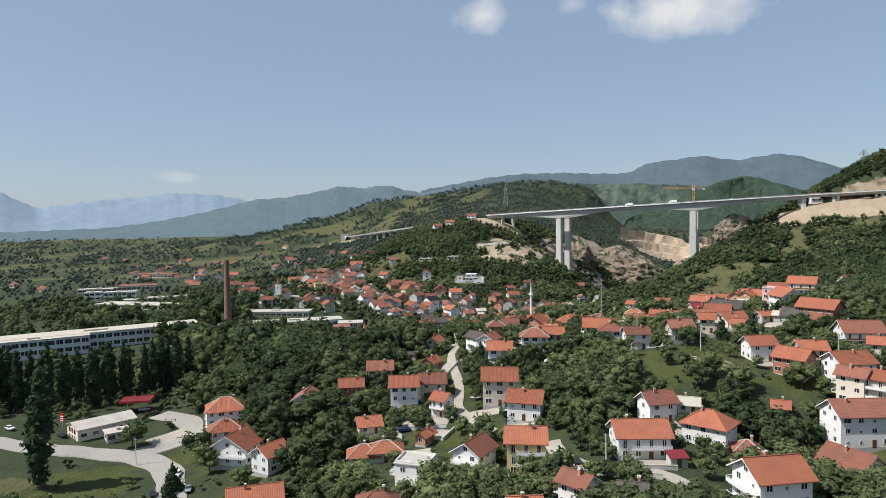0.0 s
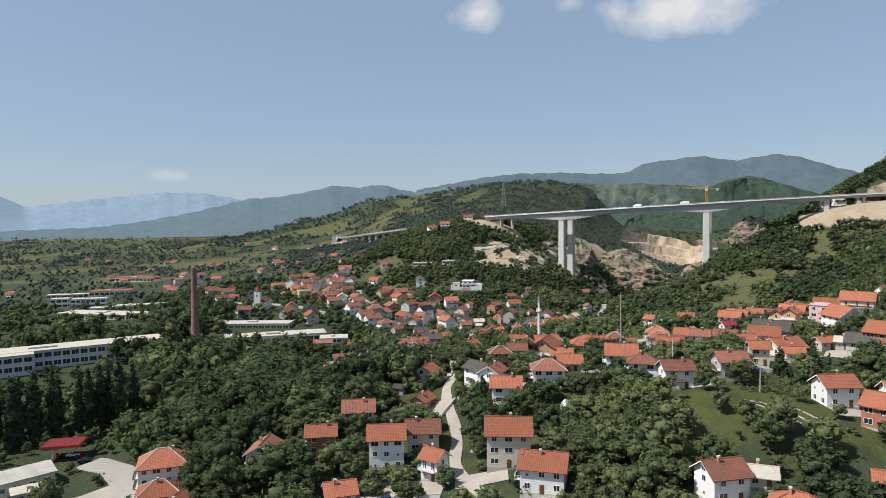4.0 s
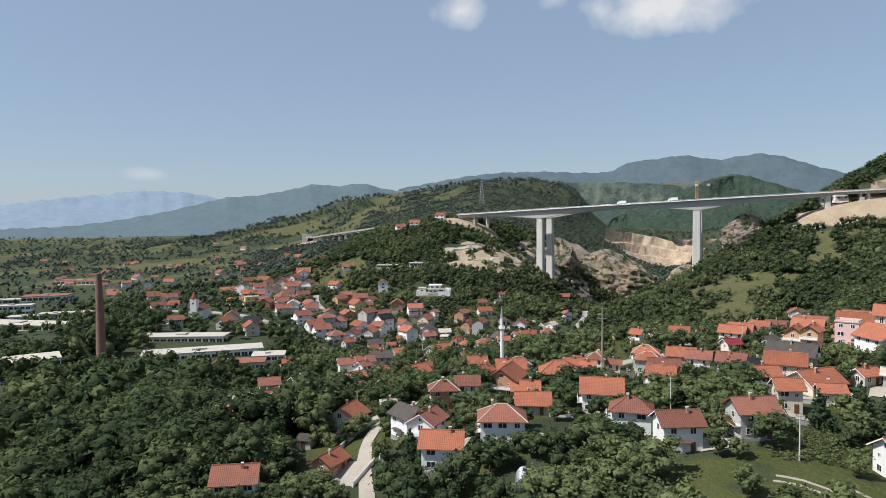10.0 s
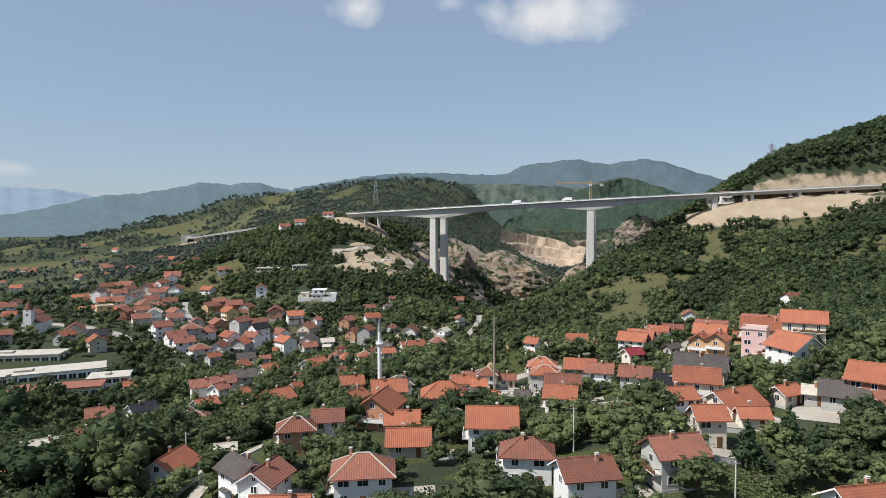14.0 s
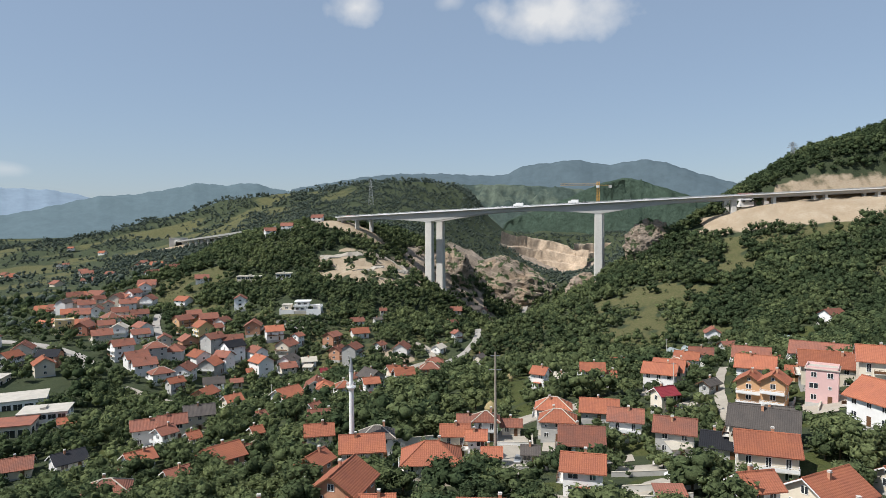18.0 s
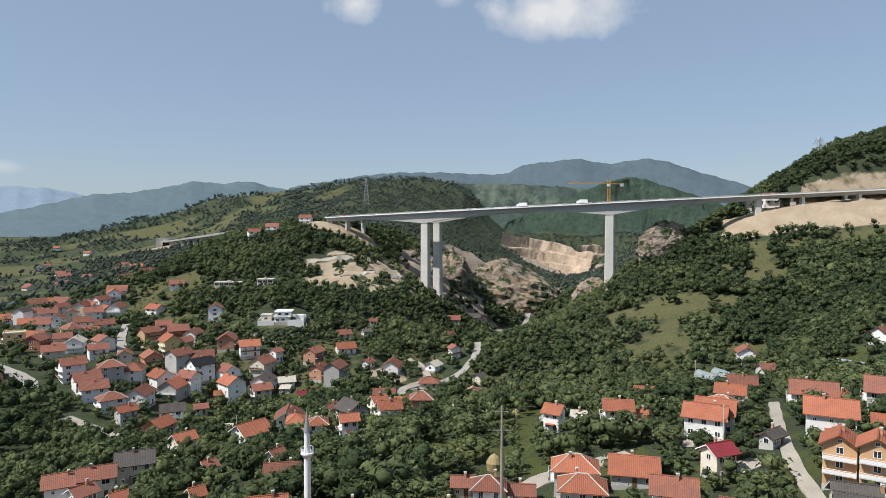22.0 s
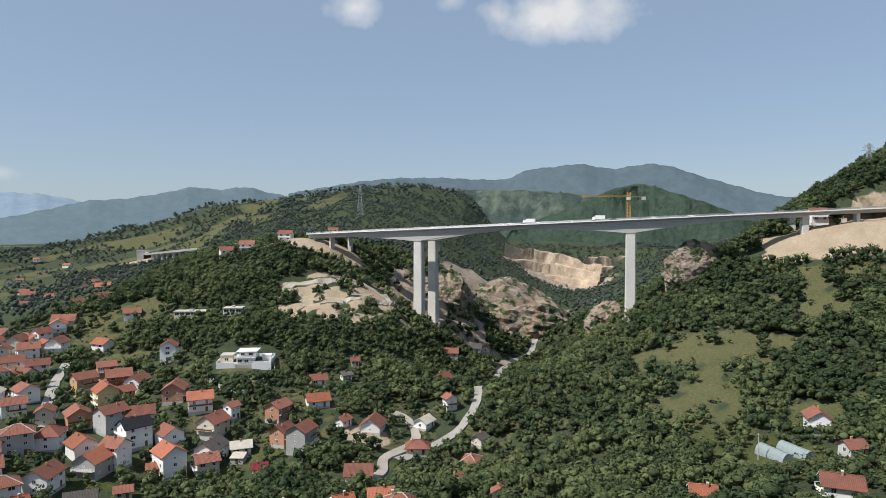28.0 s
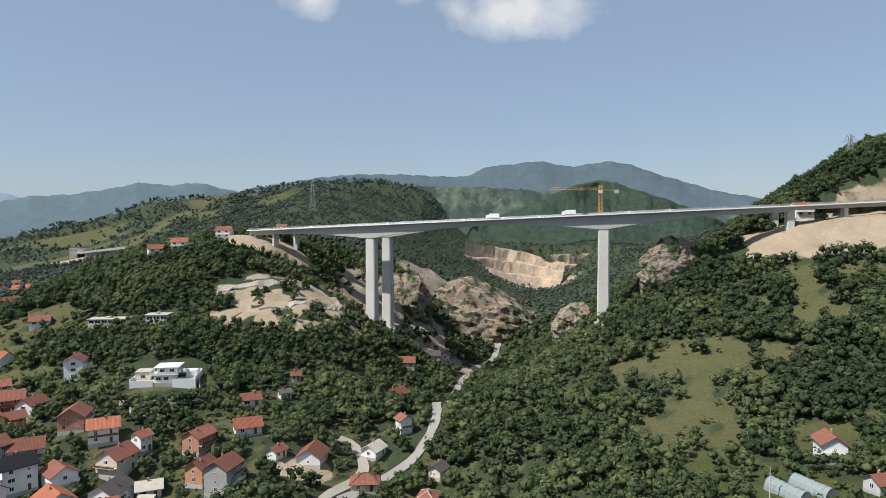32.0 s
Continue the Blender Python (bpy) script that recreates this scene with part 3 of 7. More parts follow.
def road(name, width, label, material, *pts):
    """A strip draped over the land along a smoothed line."""
    pts = [Vector(p) for p in pts]
    line = []
    for i in range(len(pts) - 1):
        p0, p1, p2, p3 = pts[max(i - 1, 0)], pts[i], pts[i + 1], pts[min(i + 2, len(pts) - 1)]
        n = max(2, int((p2 - p1).length / 3))
        for k in range(n):
            t = k / n
            line.append(0.5 * (2 * p1 + (p2 - p0) * t + (2 * p0 - 5 * p1 + 4 * p2 - p3) * t * t + (3 * p1 - p0 - 3 * p2 + p3) * t ** 3))
    line.append(pts[-1])
    bm, prev = bmesh.new(), None
    for i, p in enumerate(line):
        d = (line[min(i + 1, len(line) - 1)] - line[max(i - 1, 0)]).normalized()
        n = Vector((-d.y, d.x))
        w = width * (1 + 0.08 * math.sin(i * 1.3))
        row = []
        for k in (-0.5, -0.47, -0.16, 0.16, 0.47, 0.5):
            q = p + n * w * k
            row.append(bm.verts.new((q.x, q.y, (g(q.x, q.y) if q.y < 600 else float(relief(q.x, q.y))) + ((0.12 if width < 2 else 0.28 if q.y < 480 else 0.6) if abs(k) < 0.49 else -0.2))))
        if prev:
            for k in range(5):
                bm.faces.new((prev[k], prev[k + 1], row[k + 1], row[k]))
        prev = row
        ROADS.append((p.x, p.y, width))
    tagged(new(name, mesh(name, bm, material)), label, "road", kind="structure")


road("road", 9, "pale worn two-lane asphalt road curving past shops", M["road"], (-262, 196), (-225, 187), (-192, 184), (-162, 187), (-142, 187), (-127, 180), (-117, 168), (-106, 153), (-98, 135), (-95, 100), (-95, 40), (-110, -60), (-140, -200))
road("road", 9, "pale asphalt forecourt beside the main road", M["road"], (-147, 190), (-138, 200), (-138, 210), (-150, 222), (-166, 228))
road("road", 3.4, "narrow pale village lane between houses", M["gravel"], (-24, 190), (-38, 209), (-43, 231), (-51, 253), (-53, 267), (-51, 286), (-44, 300))
road("road", 4.2, "pale gravel lane past garden walls", M["gravel"], (-6, 180), (-4, 172), (5, 157), (18, 154), (24, 148), (28, 139), (34, 118), (40, 90), (52, 40), (60, -40))
road("road", 5.0, "pale concrete village street", M["gravel"], (8, 316), (9, 331), (11, 354), (10, 367), (16, 380), (40, 392))
road("road", 4.5, "pale gravel yard and lane below the houses", M["gravel"], (10, 316), (18, 310), (27, 303), (37, 315), (45, 318), (52, 326))
road("road", 4.0, "sandy lane winding up a grassy bank", M["gravel"], (-42, 505), (-34, 528), (-35, 544), (-27, 560), (-25, 570), (-30, 583), (-36, 588), (-44, 590))
road("road", 4.2, "pale road climbing towards the gorge", M["road"], (-30, 545), (-16, 565), (-6, 579), (1, 603), (2, 640), (10, 700), (27, 781), (45, 834), (60, 900))
road("road", 6.0, "pale street through the hillside quarter", M["road"], (-189, 495), (-202, 512), (-230, 528), (-262, 540), (-330, 560))
road("road", 5.0, "steep pale street between closely built houses", M["road"], (-178, 548), (-193, 575), (-214, 612), (-226, 639))
road("road", 4.5, "pale lane under garden trees", M["gravel"], (-160, 474), (-131, 465), (-116, 467), (-95, 478), (-70, 488))
road("dirt_track", 3.2, "twin-rut dirt track on a green slope", M["gravel"], (64, 340), (66, 351), (71, 373), (80, 400), (96, 440))
road("dirt_track", 0.55, "pale wheel rut across the meadow", M["gravel"], (33, 232), (37, 231), (42, 227), (46, 222), (50, 219))
road("dirt_track", 0.55, "pale wheel rut across the meadow", M["gravel"], (34, 234), (38.4, 232.6), (43.8, 228.4), (47.8, 223.6), (51, 221), (50, 226), (46, 231))
road("road", 5.0, "pale construction haul road across bare earth", M["gravel"], (-128, 719), (-104, 730), (-78, 745), (-60, 741), (-62, 722), (-78, 706), (-97, 695))
ROADP = np.array(ROADS)

# ---- houses ----
WALLS = {"o": "or", "r": "rw"}
WALL_WORDS = {"w": "white-rendered", "c": "cream-rendered", "y": "yellow-rendered", "g": "grey-rendered", "b": "bare brick", "p": "pink-rendered", "o": "orange-rendered", "r": "red-brown"}
ROOF_WORDS = {"o": "bright orange clay-tile roof", "r": "weathered red clay-tile roof", "m": "dark red sheet roof", "d": "grey-brown tiled roof", "k": "black tiled roof", "e": "dark green sheet roof", "s": "pale cement-sheet roof", "f": "flat concrete roof"}
HOUSES = []
YARDS = []


def window_mesh(w, h, glazed=False):
    """One moulded frame with a mullion; glazed: the panes are set in the same piece."""
    t, bm = 0.09, bmesh.new()
    xs_, zs_ = (-w / 2, -w / 2 + t, -0.04, 0.04, w / 2 - t, w / 2), (0, t, h - t, h)
    V = {(i, j, k): bm.verts.new((xs_[i], (-0.05, 0.012 if glazed else 0.05)[k], zs_[j])) for i in range(6) for j in range(4) for k in range(2)}
    solid = lambda i, j: 0 <= i < 5 and 0 <= j < 3 and not (j == 1 and i in (1, 3))
    for i in range(5):
        for j in range(3):
            q = ((i, j), (i + 1, j), (i + 1, j + 1), (i, j + 1))
            if solid(i, j):
                bm.faces.new([V[(*c, 0)] for c in q]), bm.faces.new([V[(*c, 1)] for c in q[::-1]])
                for n, (di, dj) in enumerate(((0, -1), (1, 0), (0, 1), (-1, 0))):
                    if not solid(i + di, j + dj):
                        a, b = q[n], q[(n + 1) % 4]
                        bm.faces.new((V[(*b, 0)], V[(*a, 0)], V[(*a, 1)], V[(*b, 1)]))
            elif glazed:
                bm.faces.new([V[(*c, 1)] for c in q]).material_index = 1
    return mesh("window", bm, [M["frame"], glass] if glazed else M["frame"])


SIZE = {"std": (1.3, 1.35), "wide": (2.0, 1.4), "small": (0.8, 0.8), "door": (1.0, 2.1)}
WIN = {k: window_mesh(w, h) for k, (w, h) in SIZE.items()}
GLAZED = {k: window_mesh(w, h, True) for k, (w, h) in SIZE.items()}
PANE = {k: mesh("pane", boxes((-w / 2 + 0.05, w / 2 - 0.05, -0.015, 0.015, 0.05, h - 0.05)), glass) for k, (w, h) in SIZE.items()}
DOOR = mesh("door", boxes((-0.5, 0.5, -0.05, 0.05, 0, 2.1), (-0.32, 0.32, -0.08, 0.05, 1.1, 1.9), (-0.32, 0.32, -0.08, 0.05, 0.2, 0.95), (0.36, 0.42, -0.12, 0, 1.0, 1.12)), M["brown"])
CHIM = mesh("chimney", boxes((-0.26, 0.26, -0.24, 0.24, -1.4, 0.75), (-0.3, 0.3, -0.28, 0.28, 0.5, 0.62)), M["b"])
CAP = mesh("chimney_cap", boxes((-0.33, 0.33, -0.31, 0.31, 0, 0.08), (-0.24, -0.16, -0.22, 0.22, 0.08, 0.24), (0.16, 0.24, -0.22, 0.22, 0.08, 0.24), (-0.32, 0.32, -0.3, 0.3, 0.24, 0.3)), M["conc"])


def railing(x0, x1, y0, y1):
    """Balusters and a handrail round three sides of a balcony that meets its wall at y1."""
    bm = bmesh.new()
    for q in ((x0, x1, y0, y0 + 0.06, 0.95, 1.02), (x0, x0 + 0.06, y0, y1, 0.95, 1.02), (x1 - 0.06, x1, y0, y1, 0.95, 1.02), (x0, x1, y0, y0 + 0.05, 0.1, 0.75)):
        box(bm, *q)
    n = max(3, int((x1 - x0) / 0.9))
    for i in range(n + 1):
        x = x0 + (x1 - x0 - 0.06) * i / n
        box(bm, x, x + 0.06, y0, y0 + 0.06, 0, 0.95)
    return bm


def house(x, y, turn, length, depth, floors, form, wall, roof):
    rng = random.Random(int(x * 13 + y * 7))
    near = y < 300 and abs(x) < 110
    fh = 2.75
    H = floors * fh + 0.3
    zs = [g(x + dx, y + dy) for dx in (-4, 4) for dy in (-4, 4)]
    z0 = sum(zs) / 4
    drop = z0 - min(zs) + 2.5
    l, d = length / 2 - 0.75, depth / 2 - 0.75
    words = f"{('one', 'two', 'three')[floors - 1]}-storey {WALL_WORDS[wall]} house with a {ROOF_WORDS[roof]}"
    e = thing("house", pose(x, y, z0, 0, 0, turn), words, "house", "houses of the town")
    HOUSES.append((x, y, max(length, depth)))
    wm, rm = M[WALLS.get(wall, wall)], M[roof]
    pitch = 0.0 if form == "f" else rng.uniform(0.56, 0.70)
    rise = d * pitch
    bm = boxes((-l, l, -d, d, -drop, H))
    if form == "g":
        top = [bm.verts.new((s * l, 0, H + rise)) for s in (-1, 1)]
        for s, tv in ((-1, top[0]), (1, top[1])):
            c = [v for v in bm.verts if abs(v.co.z - H) < 1e-4 and abs(v.co.x - s * l) < 1e-4]
            c.sort(key=lambda v: v.co.y)
            bm.faces.new((c[0], c[1], tv) if s > 0 else (c[1], c[0], tv))
        lo, hi = [[v for v in bm.verts if abs(v.co.z - H) < 1e-4 and v.co.y * s > 0] for s in (-1, 1)]
        for side in (lo, hi):
            side.sort(key=lambda v: v.co.x)
            bm.faces.new((side[0], side[1], top[1], top[0]))
    part("wall", bm, e, wm)
    part("plinth", boxes((-l - 0.05, l + 0.05, -d - 0.05, d + 0.05, -drop, 0.35)), e, M["g"])
    over, th = 0.8, 0.2
    bm = bmesh.new()
    if form == "g":
        for s in (-1, 1):
            ye, ze = s * (d + over), H - over * pitch
            c = [(-l - over, ye, ze), (l + over, ye, ze), (l + over, 0, H + rise), (-l - over, 0, H + rise)]
            lowv, upv = [bm.verts.new((a, b, k + 0.02)) for a, b, k in c], [bm.verts.new((a, b, k + 0.02 + th)) for a, b, k in c]
            for q in (upv, lowv[::-1]):
                bm.faces.new(q)
            for i in range(4):
                bm.faces.new((lowv[i], lowv[(i + 1) % 4], upv[(i + 1) % 4], upv[i]))
        bmesh.ops.recalc_face_normals(bm, faces=bm.faces)
        rf = part("roof", bm, e, rm)
        bm = bmesh.new()
        tube(bm, (-l - over, 0, H + rise + th), (l + over, 0, H + rise + th), 0.17, 0.17, 6)
        if y < 480:
            part("ridge_cap", bm, rf, rm)
        for q in (-1, 1) if y < 480 else ():
            bm = bmesh.new()
            for s in (-1, 1):
                yy = s * (d + over)
                v = [bm.verts.new(k) for k in ((q * (l + over + 0.03), yy, H - over * pitch - 0.12), (q * (l + over + 0.03), 0, H + rise - 0.12), (q * (l + over + 0.03), 0, H + rise + 0.14), (q * (l + over + 0.03), yy, H - over * pitch + 0.14))]
                bm.faces.new(v)
            bmesh.ops.remove_doubles(bm, verts=bm.verts, dist=0.001)
            part("bargeboard", bm, rf, M["frame"] if wall in "wcp" else M["brown"])
    elif form == "h":
        rl = max(l - d, 0.3)
        b = [(-l - over, -d - over), (l + over, -d - over), (l + over, d + over), (-l - over, d + over)]
        lowv = [bm.verts.new((a, q, H - over * pitch)) for a, q in b]
        upv = [bm.verts.new((a, q, H - over * pitch + th)) for a, q in b]
        rg = [bm.verts.new((s * rl, 0, H + rise + th)) for s in (-1, 1)]
        bm.faces.new(lowv[::-1])
        for i in range(4):
            bm.faces.new((lowv[i], lowv[(i + 1) % 4], upv[(i + 1) % 4], upv[i]))
        bm.faces.new((upv[0], upv[1], rg[1], rg[0])), bm.faces.new((upv[2], upv[3], rg[0], rg[1]))
        bm.faces.new((upv[1], upv[2], rg[1])), bm.faces.new((upv[3], upv[0], rg[0]))
        rf = part("roof", bm, e, rm)
        bm = bmesh.new()
        tube(bm, (-rl, 0, H + rise + th), (rl, 0, H + rise + th), 0.17, 0.17, 6)
        for s in (-1, 1):
            for q in (-1, 1):
                tube(bm, (s * rl, 0, H + rise + th), (s * (l + over), q * (d + over), H - over * pitch + th), 0.15, 0.15, 6)
        part("ridge_cap", bm, rf, rm if rng.random() < 0.5 else M["s"])
    else:
        part("roof", boxes((-l - 0.3, l + 0.3, -d - 0.3, d + 0.3, H, H + 0.25)), e, M["f"])
        part("parapet", boxes((-l, l, -d, -d + 0.2, H + 0.25, H + 0.8), (-l, l, d - 0.2, d, H + 0.25, H + 0.8), (-l, -l + 0.2, -d, d, H + 0.25, H + 0.8), (l - 0.2, l, -d, d, H + 0.25, H + 0.8)), e, wm)
    if form != "f":
        cx, cy = rng.uniform(-0.5, 0.5) * l, rng.choice((-1, 1)) * d * rng.uniform(0.12, 0.3)
        zc = H + rise - abs(cy) * pitch + 0.5
        ch = part("chimney", CHIM, e, at=pose(cx, cy, zc))
        if y < 480:
            part("chimney_cap", CAP, ch, at=pose(0, 0, 0.75))

    def opening(kind, px, py, pz, rot):
        w = part("door" if kind == "front" else "window", DOOR if kind == "front" else WIN[kind], e, at=pose(px, py, pz, 0, 0, rot))
        if kind != "front" and near:
            part("pane", PANE[kind], w)
        elif kind != "front":
            w.data = GLAZED[kind]
        return w

    far = y > 480
    bal = floors >= 2 and rng.random() < 0.7
    side = rng.choice((0, 3, 3))
    for f in range(floors):
        zf = f * fh + 1.15
        nx = max(2, int(2 * l / (3.8 if far else 2.9)))
        ny = max(1, int(2 * d / (4.5 if far else 3.6)))
        for i in range(nx):
            px = -l + 2 * l * (i + 0.5) / nx
            if f == 0 and i == nx // 2:
                opening("front", px, -d - 0.03, 0.15, 0)
                continue
            if bal and side == 0 and f > 0:
                opening("door", px, -d - 0.02, f * fh + 0.25, 0)
            else:
                opening(rng.choice(("std", "std", "std", "wide", "small")), px, -d - 0.02, zf, 0)
        for s, rot in ((1, 90), (-1, 270)):
            if y > 330 and s * (math.cos(radians(turn)) * x + math.sin(radians(turn)) * 220) > 0:
                continue
            for i in range(ny):
                py = -d + 2 * d * (i + 0.5) / ny
                opening(rng.choice(("std", "std", "small")), s * (l + 0.02), py, zf, rot)
    if form == "g" and not far:
        for s, rot in ((1, 90), (-1, 270)):
            opening("small" if rise < 2.2 else "std", s * (l + 0.02), 0, H + 0.25, rot)
    if bal:
        for f in range(1, floors):
            zb = f * fh + 0.15
            if side == 0:
                m = pose(0, -d, zb)
                x0, x1 = -l * rng.choice((1, 0.5)), l
            else:
                m = pose(l if side == 1 else -l, 0, zb, 0, 0, 90 if side == 1 else 270)
                x0, x1 = -d, d
            b = part("balcony", boxes((x0, x1, -1.35, 0, -0.1, 0.08)), e, M["conc"], at=m)
            part("railing", railing(x0, x1, -1.33, 0), b, M["frame"] if rng.random() < 0.6 else M["brown"])
    if floors == 2 and form == "g" and not far and rng.random() < 0.5:
        part("porch_roof", boxes((-1.4, 1.4, -d - 1.3, -d, 2.45, 2.57)), e, rm)
    if y < 430 and rng.random() < 0.5:
        s = rng.choice((-1, 1, 1))
        c, q = math.cos(radians(turn)), math.sin(radians(turn))
        px, py = (0, -d - 3.4) if rng.random() < 0.5 else (s * (l + 3.4), -1)
        px, py = x + px * c - py * q, y + px * q + py * c
        YARDS.append((px, py, turn, rng.uniform(3.4, 5.5), rng.uniform(3.0, 3.8)))
        HOUSES.append((px, py, 6))
    return e


house(-6.4, 118.0, 17, 6.7, 6.5, 2, 'g', 'c', 'o')
house(-37.6, 127.0, 20, 9.2, 7.3, 2, 'h', 'c', 'r')
house(37.2, 130.1, 22, 11.5, 10.1, 3, 'g', 'w', 'o')
house(2.6, 130.7, 327, 7.4, 6.5, 2, 'g', 'w', 'r')
house(13.0, 133.2, 358, 6.3, 5.5, 1, 'g', 'g', 'd')
house(-74.6, 142.6, 30, 13.5, 11.0, 2, 'g', 'w', 'o')
house(-37.4, 154.4, 356, 9.9, 8.7, 2, 'f', 'w', 'f')
house(-11.1, 160.9, 7, 10.7, 9.4, 3, 'g', 'y', 'o')
house(-25.0, 166.1, 71, 10.6, 9.1, 2, 'g', 'w', 'r')
house(15.9, 166.9, 13, 13.9, 11.0, 2, 'g', 'w', 'o')
house(-58.1, 173.2, 21, 9.8, 7.9, 1, 'h', 'c', 'o')
house(41.9, 175.1, 359, 7.2, 7.0, 1, 'h', 'r', 'r')
house(-52.3, 175.3, 19, 10.5, 8.4, 1, 'h', 'c', 'o')
house(65.6, 176.6, 309, 12.4, 10.9, 1, 'g', 'c', 'r')
house(-90.8, 180.2, 69, 10.1, 8.9, 2, 'g', 'w', 'o')
house(34.1, 181.4, 332, 12.6, 10.1, 2, 'h', 'w', 'o')
house(-43.6, 185.6, 75, 7.0, 4.8, 1, 'g', 'b', 'o')
house(-106.5, 187.3, 91, 13.0, 13.9, 2, 'g', 'w', 'o')
house(22.0, 192.8, 26, 9.7, 8.6, 2, 'g', 'w', 'r')
house(72.3, 193.8, 14, 15.4, 11.0, 3, 'g', 'w', 'r')
house(-65.2, 196.8, 30, 8.4, 7.4, 1, 'g', 'c', 'o')
house(-15.2, 197.0, 357, 11.3, 9.9, 2, 'g', 'w', 'o')
house(30.9, 198.1, 353, 6.9, 5.5, 1, 'g', 'c', 's')
house(-117.2, 198.2, 32, 12.0, 9.6, 2, 'h', 'w', 'o')
house(56.2, 202.6, 346, 5.4, 5.5, 1, 'g', 'b', 'o')
house(-43.5, 206.5, 339, 6.5, 6.5, 2, 'g', 'w', 'o')
house(82.2, 207.5, 320, 8.5, 7.5, 3, 'g', 'c', 'o')
house(-123.8, 209.1, 32, 14.3, 11.4, 3, 'h', 'w', 'o')
house(76.9, 209.5, 322, 8.6, 7.5, 3, 'g', 'c', 'r')
house(-25.4, 211.8, 9, 12.2, 10.7, 3, 'g', 'c', 'o')
house(-94.1, 213.0, 101, 10.8, 9.4, 2, 'g', 'c', 'r')
house(-58.5, 213.6, 17, 10.6, 9.3, 3, 'g', 'w', 'o')
house(-80.3, 220.2, 22, 9.4, 8.3, 2, 'g', 'r', 'o')
house(79.5, 222.3, 20, 12.4, 10.9, 2, 'g', 'w', 'o')
house(-50.9, 223.0, 15, 10.1, 8.8, 2, 'g', 'c', 'r')
house(65.4, 225.2, 321, 10.8, 9.5, 2, 'g', 'r', 'o')
house(-74.8, 236.1, 19, 10.4, 9.2, 2, 'g', 'w', 'r')
house(74.2, 240.4, 2, 9.8, 8.6, 2, 'g', 'w', 'o')
house(-121.4, 246.2, 73, 5.2, 5.5, 1, 'g', 'r', 'r')
house(97.6, 246.9, 340, 9.1, 8.0, 2, 'g', 'c', 'o')
house(18.8, 247.9, 13, 9.4, 8.3, 2, 'g', 'w', 'r')
house(-58.0, 248.5, 75, 8.0, 6.9, 1, 'g', 'b', 'o')
house(58.3, 240.5, 14, 10.0, 8.8, 2, 'g', 'w', 'o')
house(34.3, 252.9, 15, 9.5, 8.3, 2, 'g', 'g', 'r')
house(-18.6, 256.0, 9, 11.4, 9.1, 2, 'h', 'w', 'r')
house(-36.3, 256.2, 77, 8.9, 7.7, 2, 'g', 'w', 'r')
house(10.5, 260.1, 356, 10.0, 8.0, 2, 'h', 'w', 'r')
house(-42.0, 260.3, 319, 8.6, 7.4, 2, 'g', 'w', 'd')
house(96.5, 264.6, 6, 14.8, 11.0, 2, 'g', 'w', 'r')
house(46.1, 271.0, 2, 6.7, 6.5, 2, 'g', 'c', 'o')
house(-64.3, 277.6, 84, 11.0, 9.5, 1, 'g', 'w', 'o')
house(-98.3, 277.8, 35, 11.0, 9.7, 2, 'g', 'w', 'o')
house(-37.5, 280.7, 15, 8.7, 7.0, 2, 'h', 'b', 'r')
house(-13.3, 281.1, 6, 9.9, 8.7, 1, 'g', 'g', 'o')
house(-53.9, 282.4, 20, 5.0, 5.5, 1, 'g', 'g', 's')
house(59.7, 283.9, 359, 6.9, 5.5, 1, 'g', 'c', 'o')
house(4.7, 286.7, 359, 11.7, 10.3, 2, 'g', 'w', 'o')
house(-32.1, 287.0, 12, 7.5, 6.6, 2, 'g', 'w', 'r')
house(46.1, 289.2, 14, 6.6, 6.5, 2, 'g', 'w', 'o')
house(91.3, 290.4, 320, 15.3, 11.0, 2, 'g', 'r', 'o')
house(82.9, 292.2, 333, 10.1, 8.9, 1, 'g', 'g', 'd')
house(58.9, 293.0, 30, 12.2, 10.6, 1, 'g', 'c', 'o')
house(77.8, 294.6, 335, 5.5, 5.5, 1, 'g', 'g', 's')
house(72.4, 296.8, 27, 7.0, 5.9, 1, 'g', 'c', 'o')
house(-16.7, 298.3, 6, 8.9, 7.8, 1, 'g', 'c', 'o')
house(-108.9, 301.5, 33, 9.9, 8.7, 2, 'g', 'g', 's')
house(-22.8, 303.3, 78, 11.9, 10.3, 2, 'g', 'b', 'o')
house(-79.6, 306.7, 25, 7.7, 7.0, 1, 'h', 'c', 'r')
house(-99.0, 308.2, 70, 7.6, 6.7, 2, 'g', 'w', 'o')
house(56.6, 310.1, 343, 11.5, 10.1, 2, 'g', 'c', 'o')
house(-78.8, 321.3, 23, 10.1, 8.1, 2, 'h', 'w', 'r')
house(-32.9, 322.8, 70, 7.3, 6.3, 2, 'g', 'b', 'o')
house(23.0, 313.5, 349, 9.0, 7.6, 2, 'g', 'w', 'o')
house(87.0, 324.2, 288, 12.3, 10.8, 2, 'g', 'w', 'o')
house(-8.0, 326.0, 5, 13.4, 10.7, 2, 'h', 'c', 'o')
house(63.2, 326.7, 334, 14.2, 11.0, 2, 'g', 'c', 'd')
house(55.1, 327.5, 337, 9.3, 8.2, 1, 'g', 'g', 'k')
house(-116.0, 328.3, 31, 9.7, 8.5, 2, 'g', 'w', 'r')
house(-25.3, 336.8, 12, 10.9, 9.6, 2, 'g', 'g', 'o')
house(-71.8, 339.6, 50, 6.5, 5.5, 1, 'g', 'c', 'r')
house(68.7, 339.9, 342, 12.8, 11.0, 1, 'g', 'c', 'd')
house(48.5, 339.9, 341, 9.9, 8.7, 2, 'g', 'g', 'r')
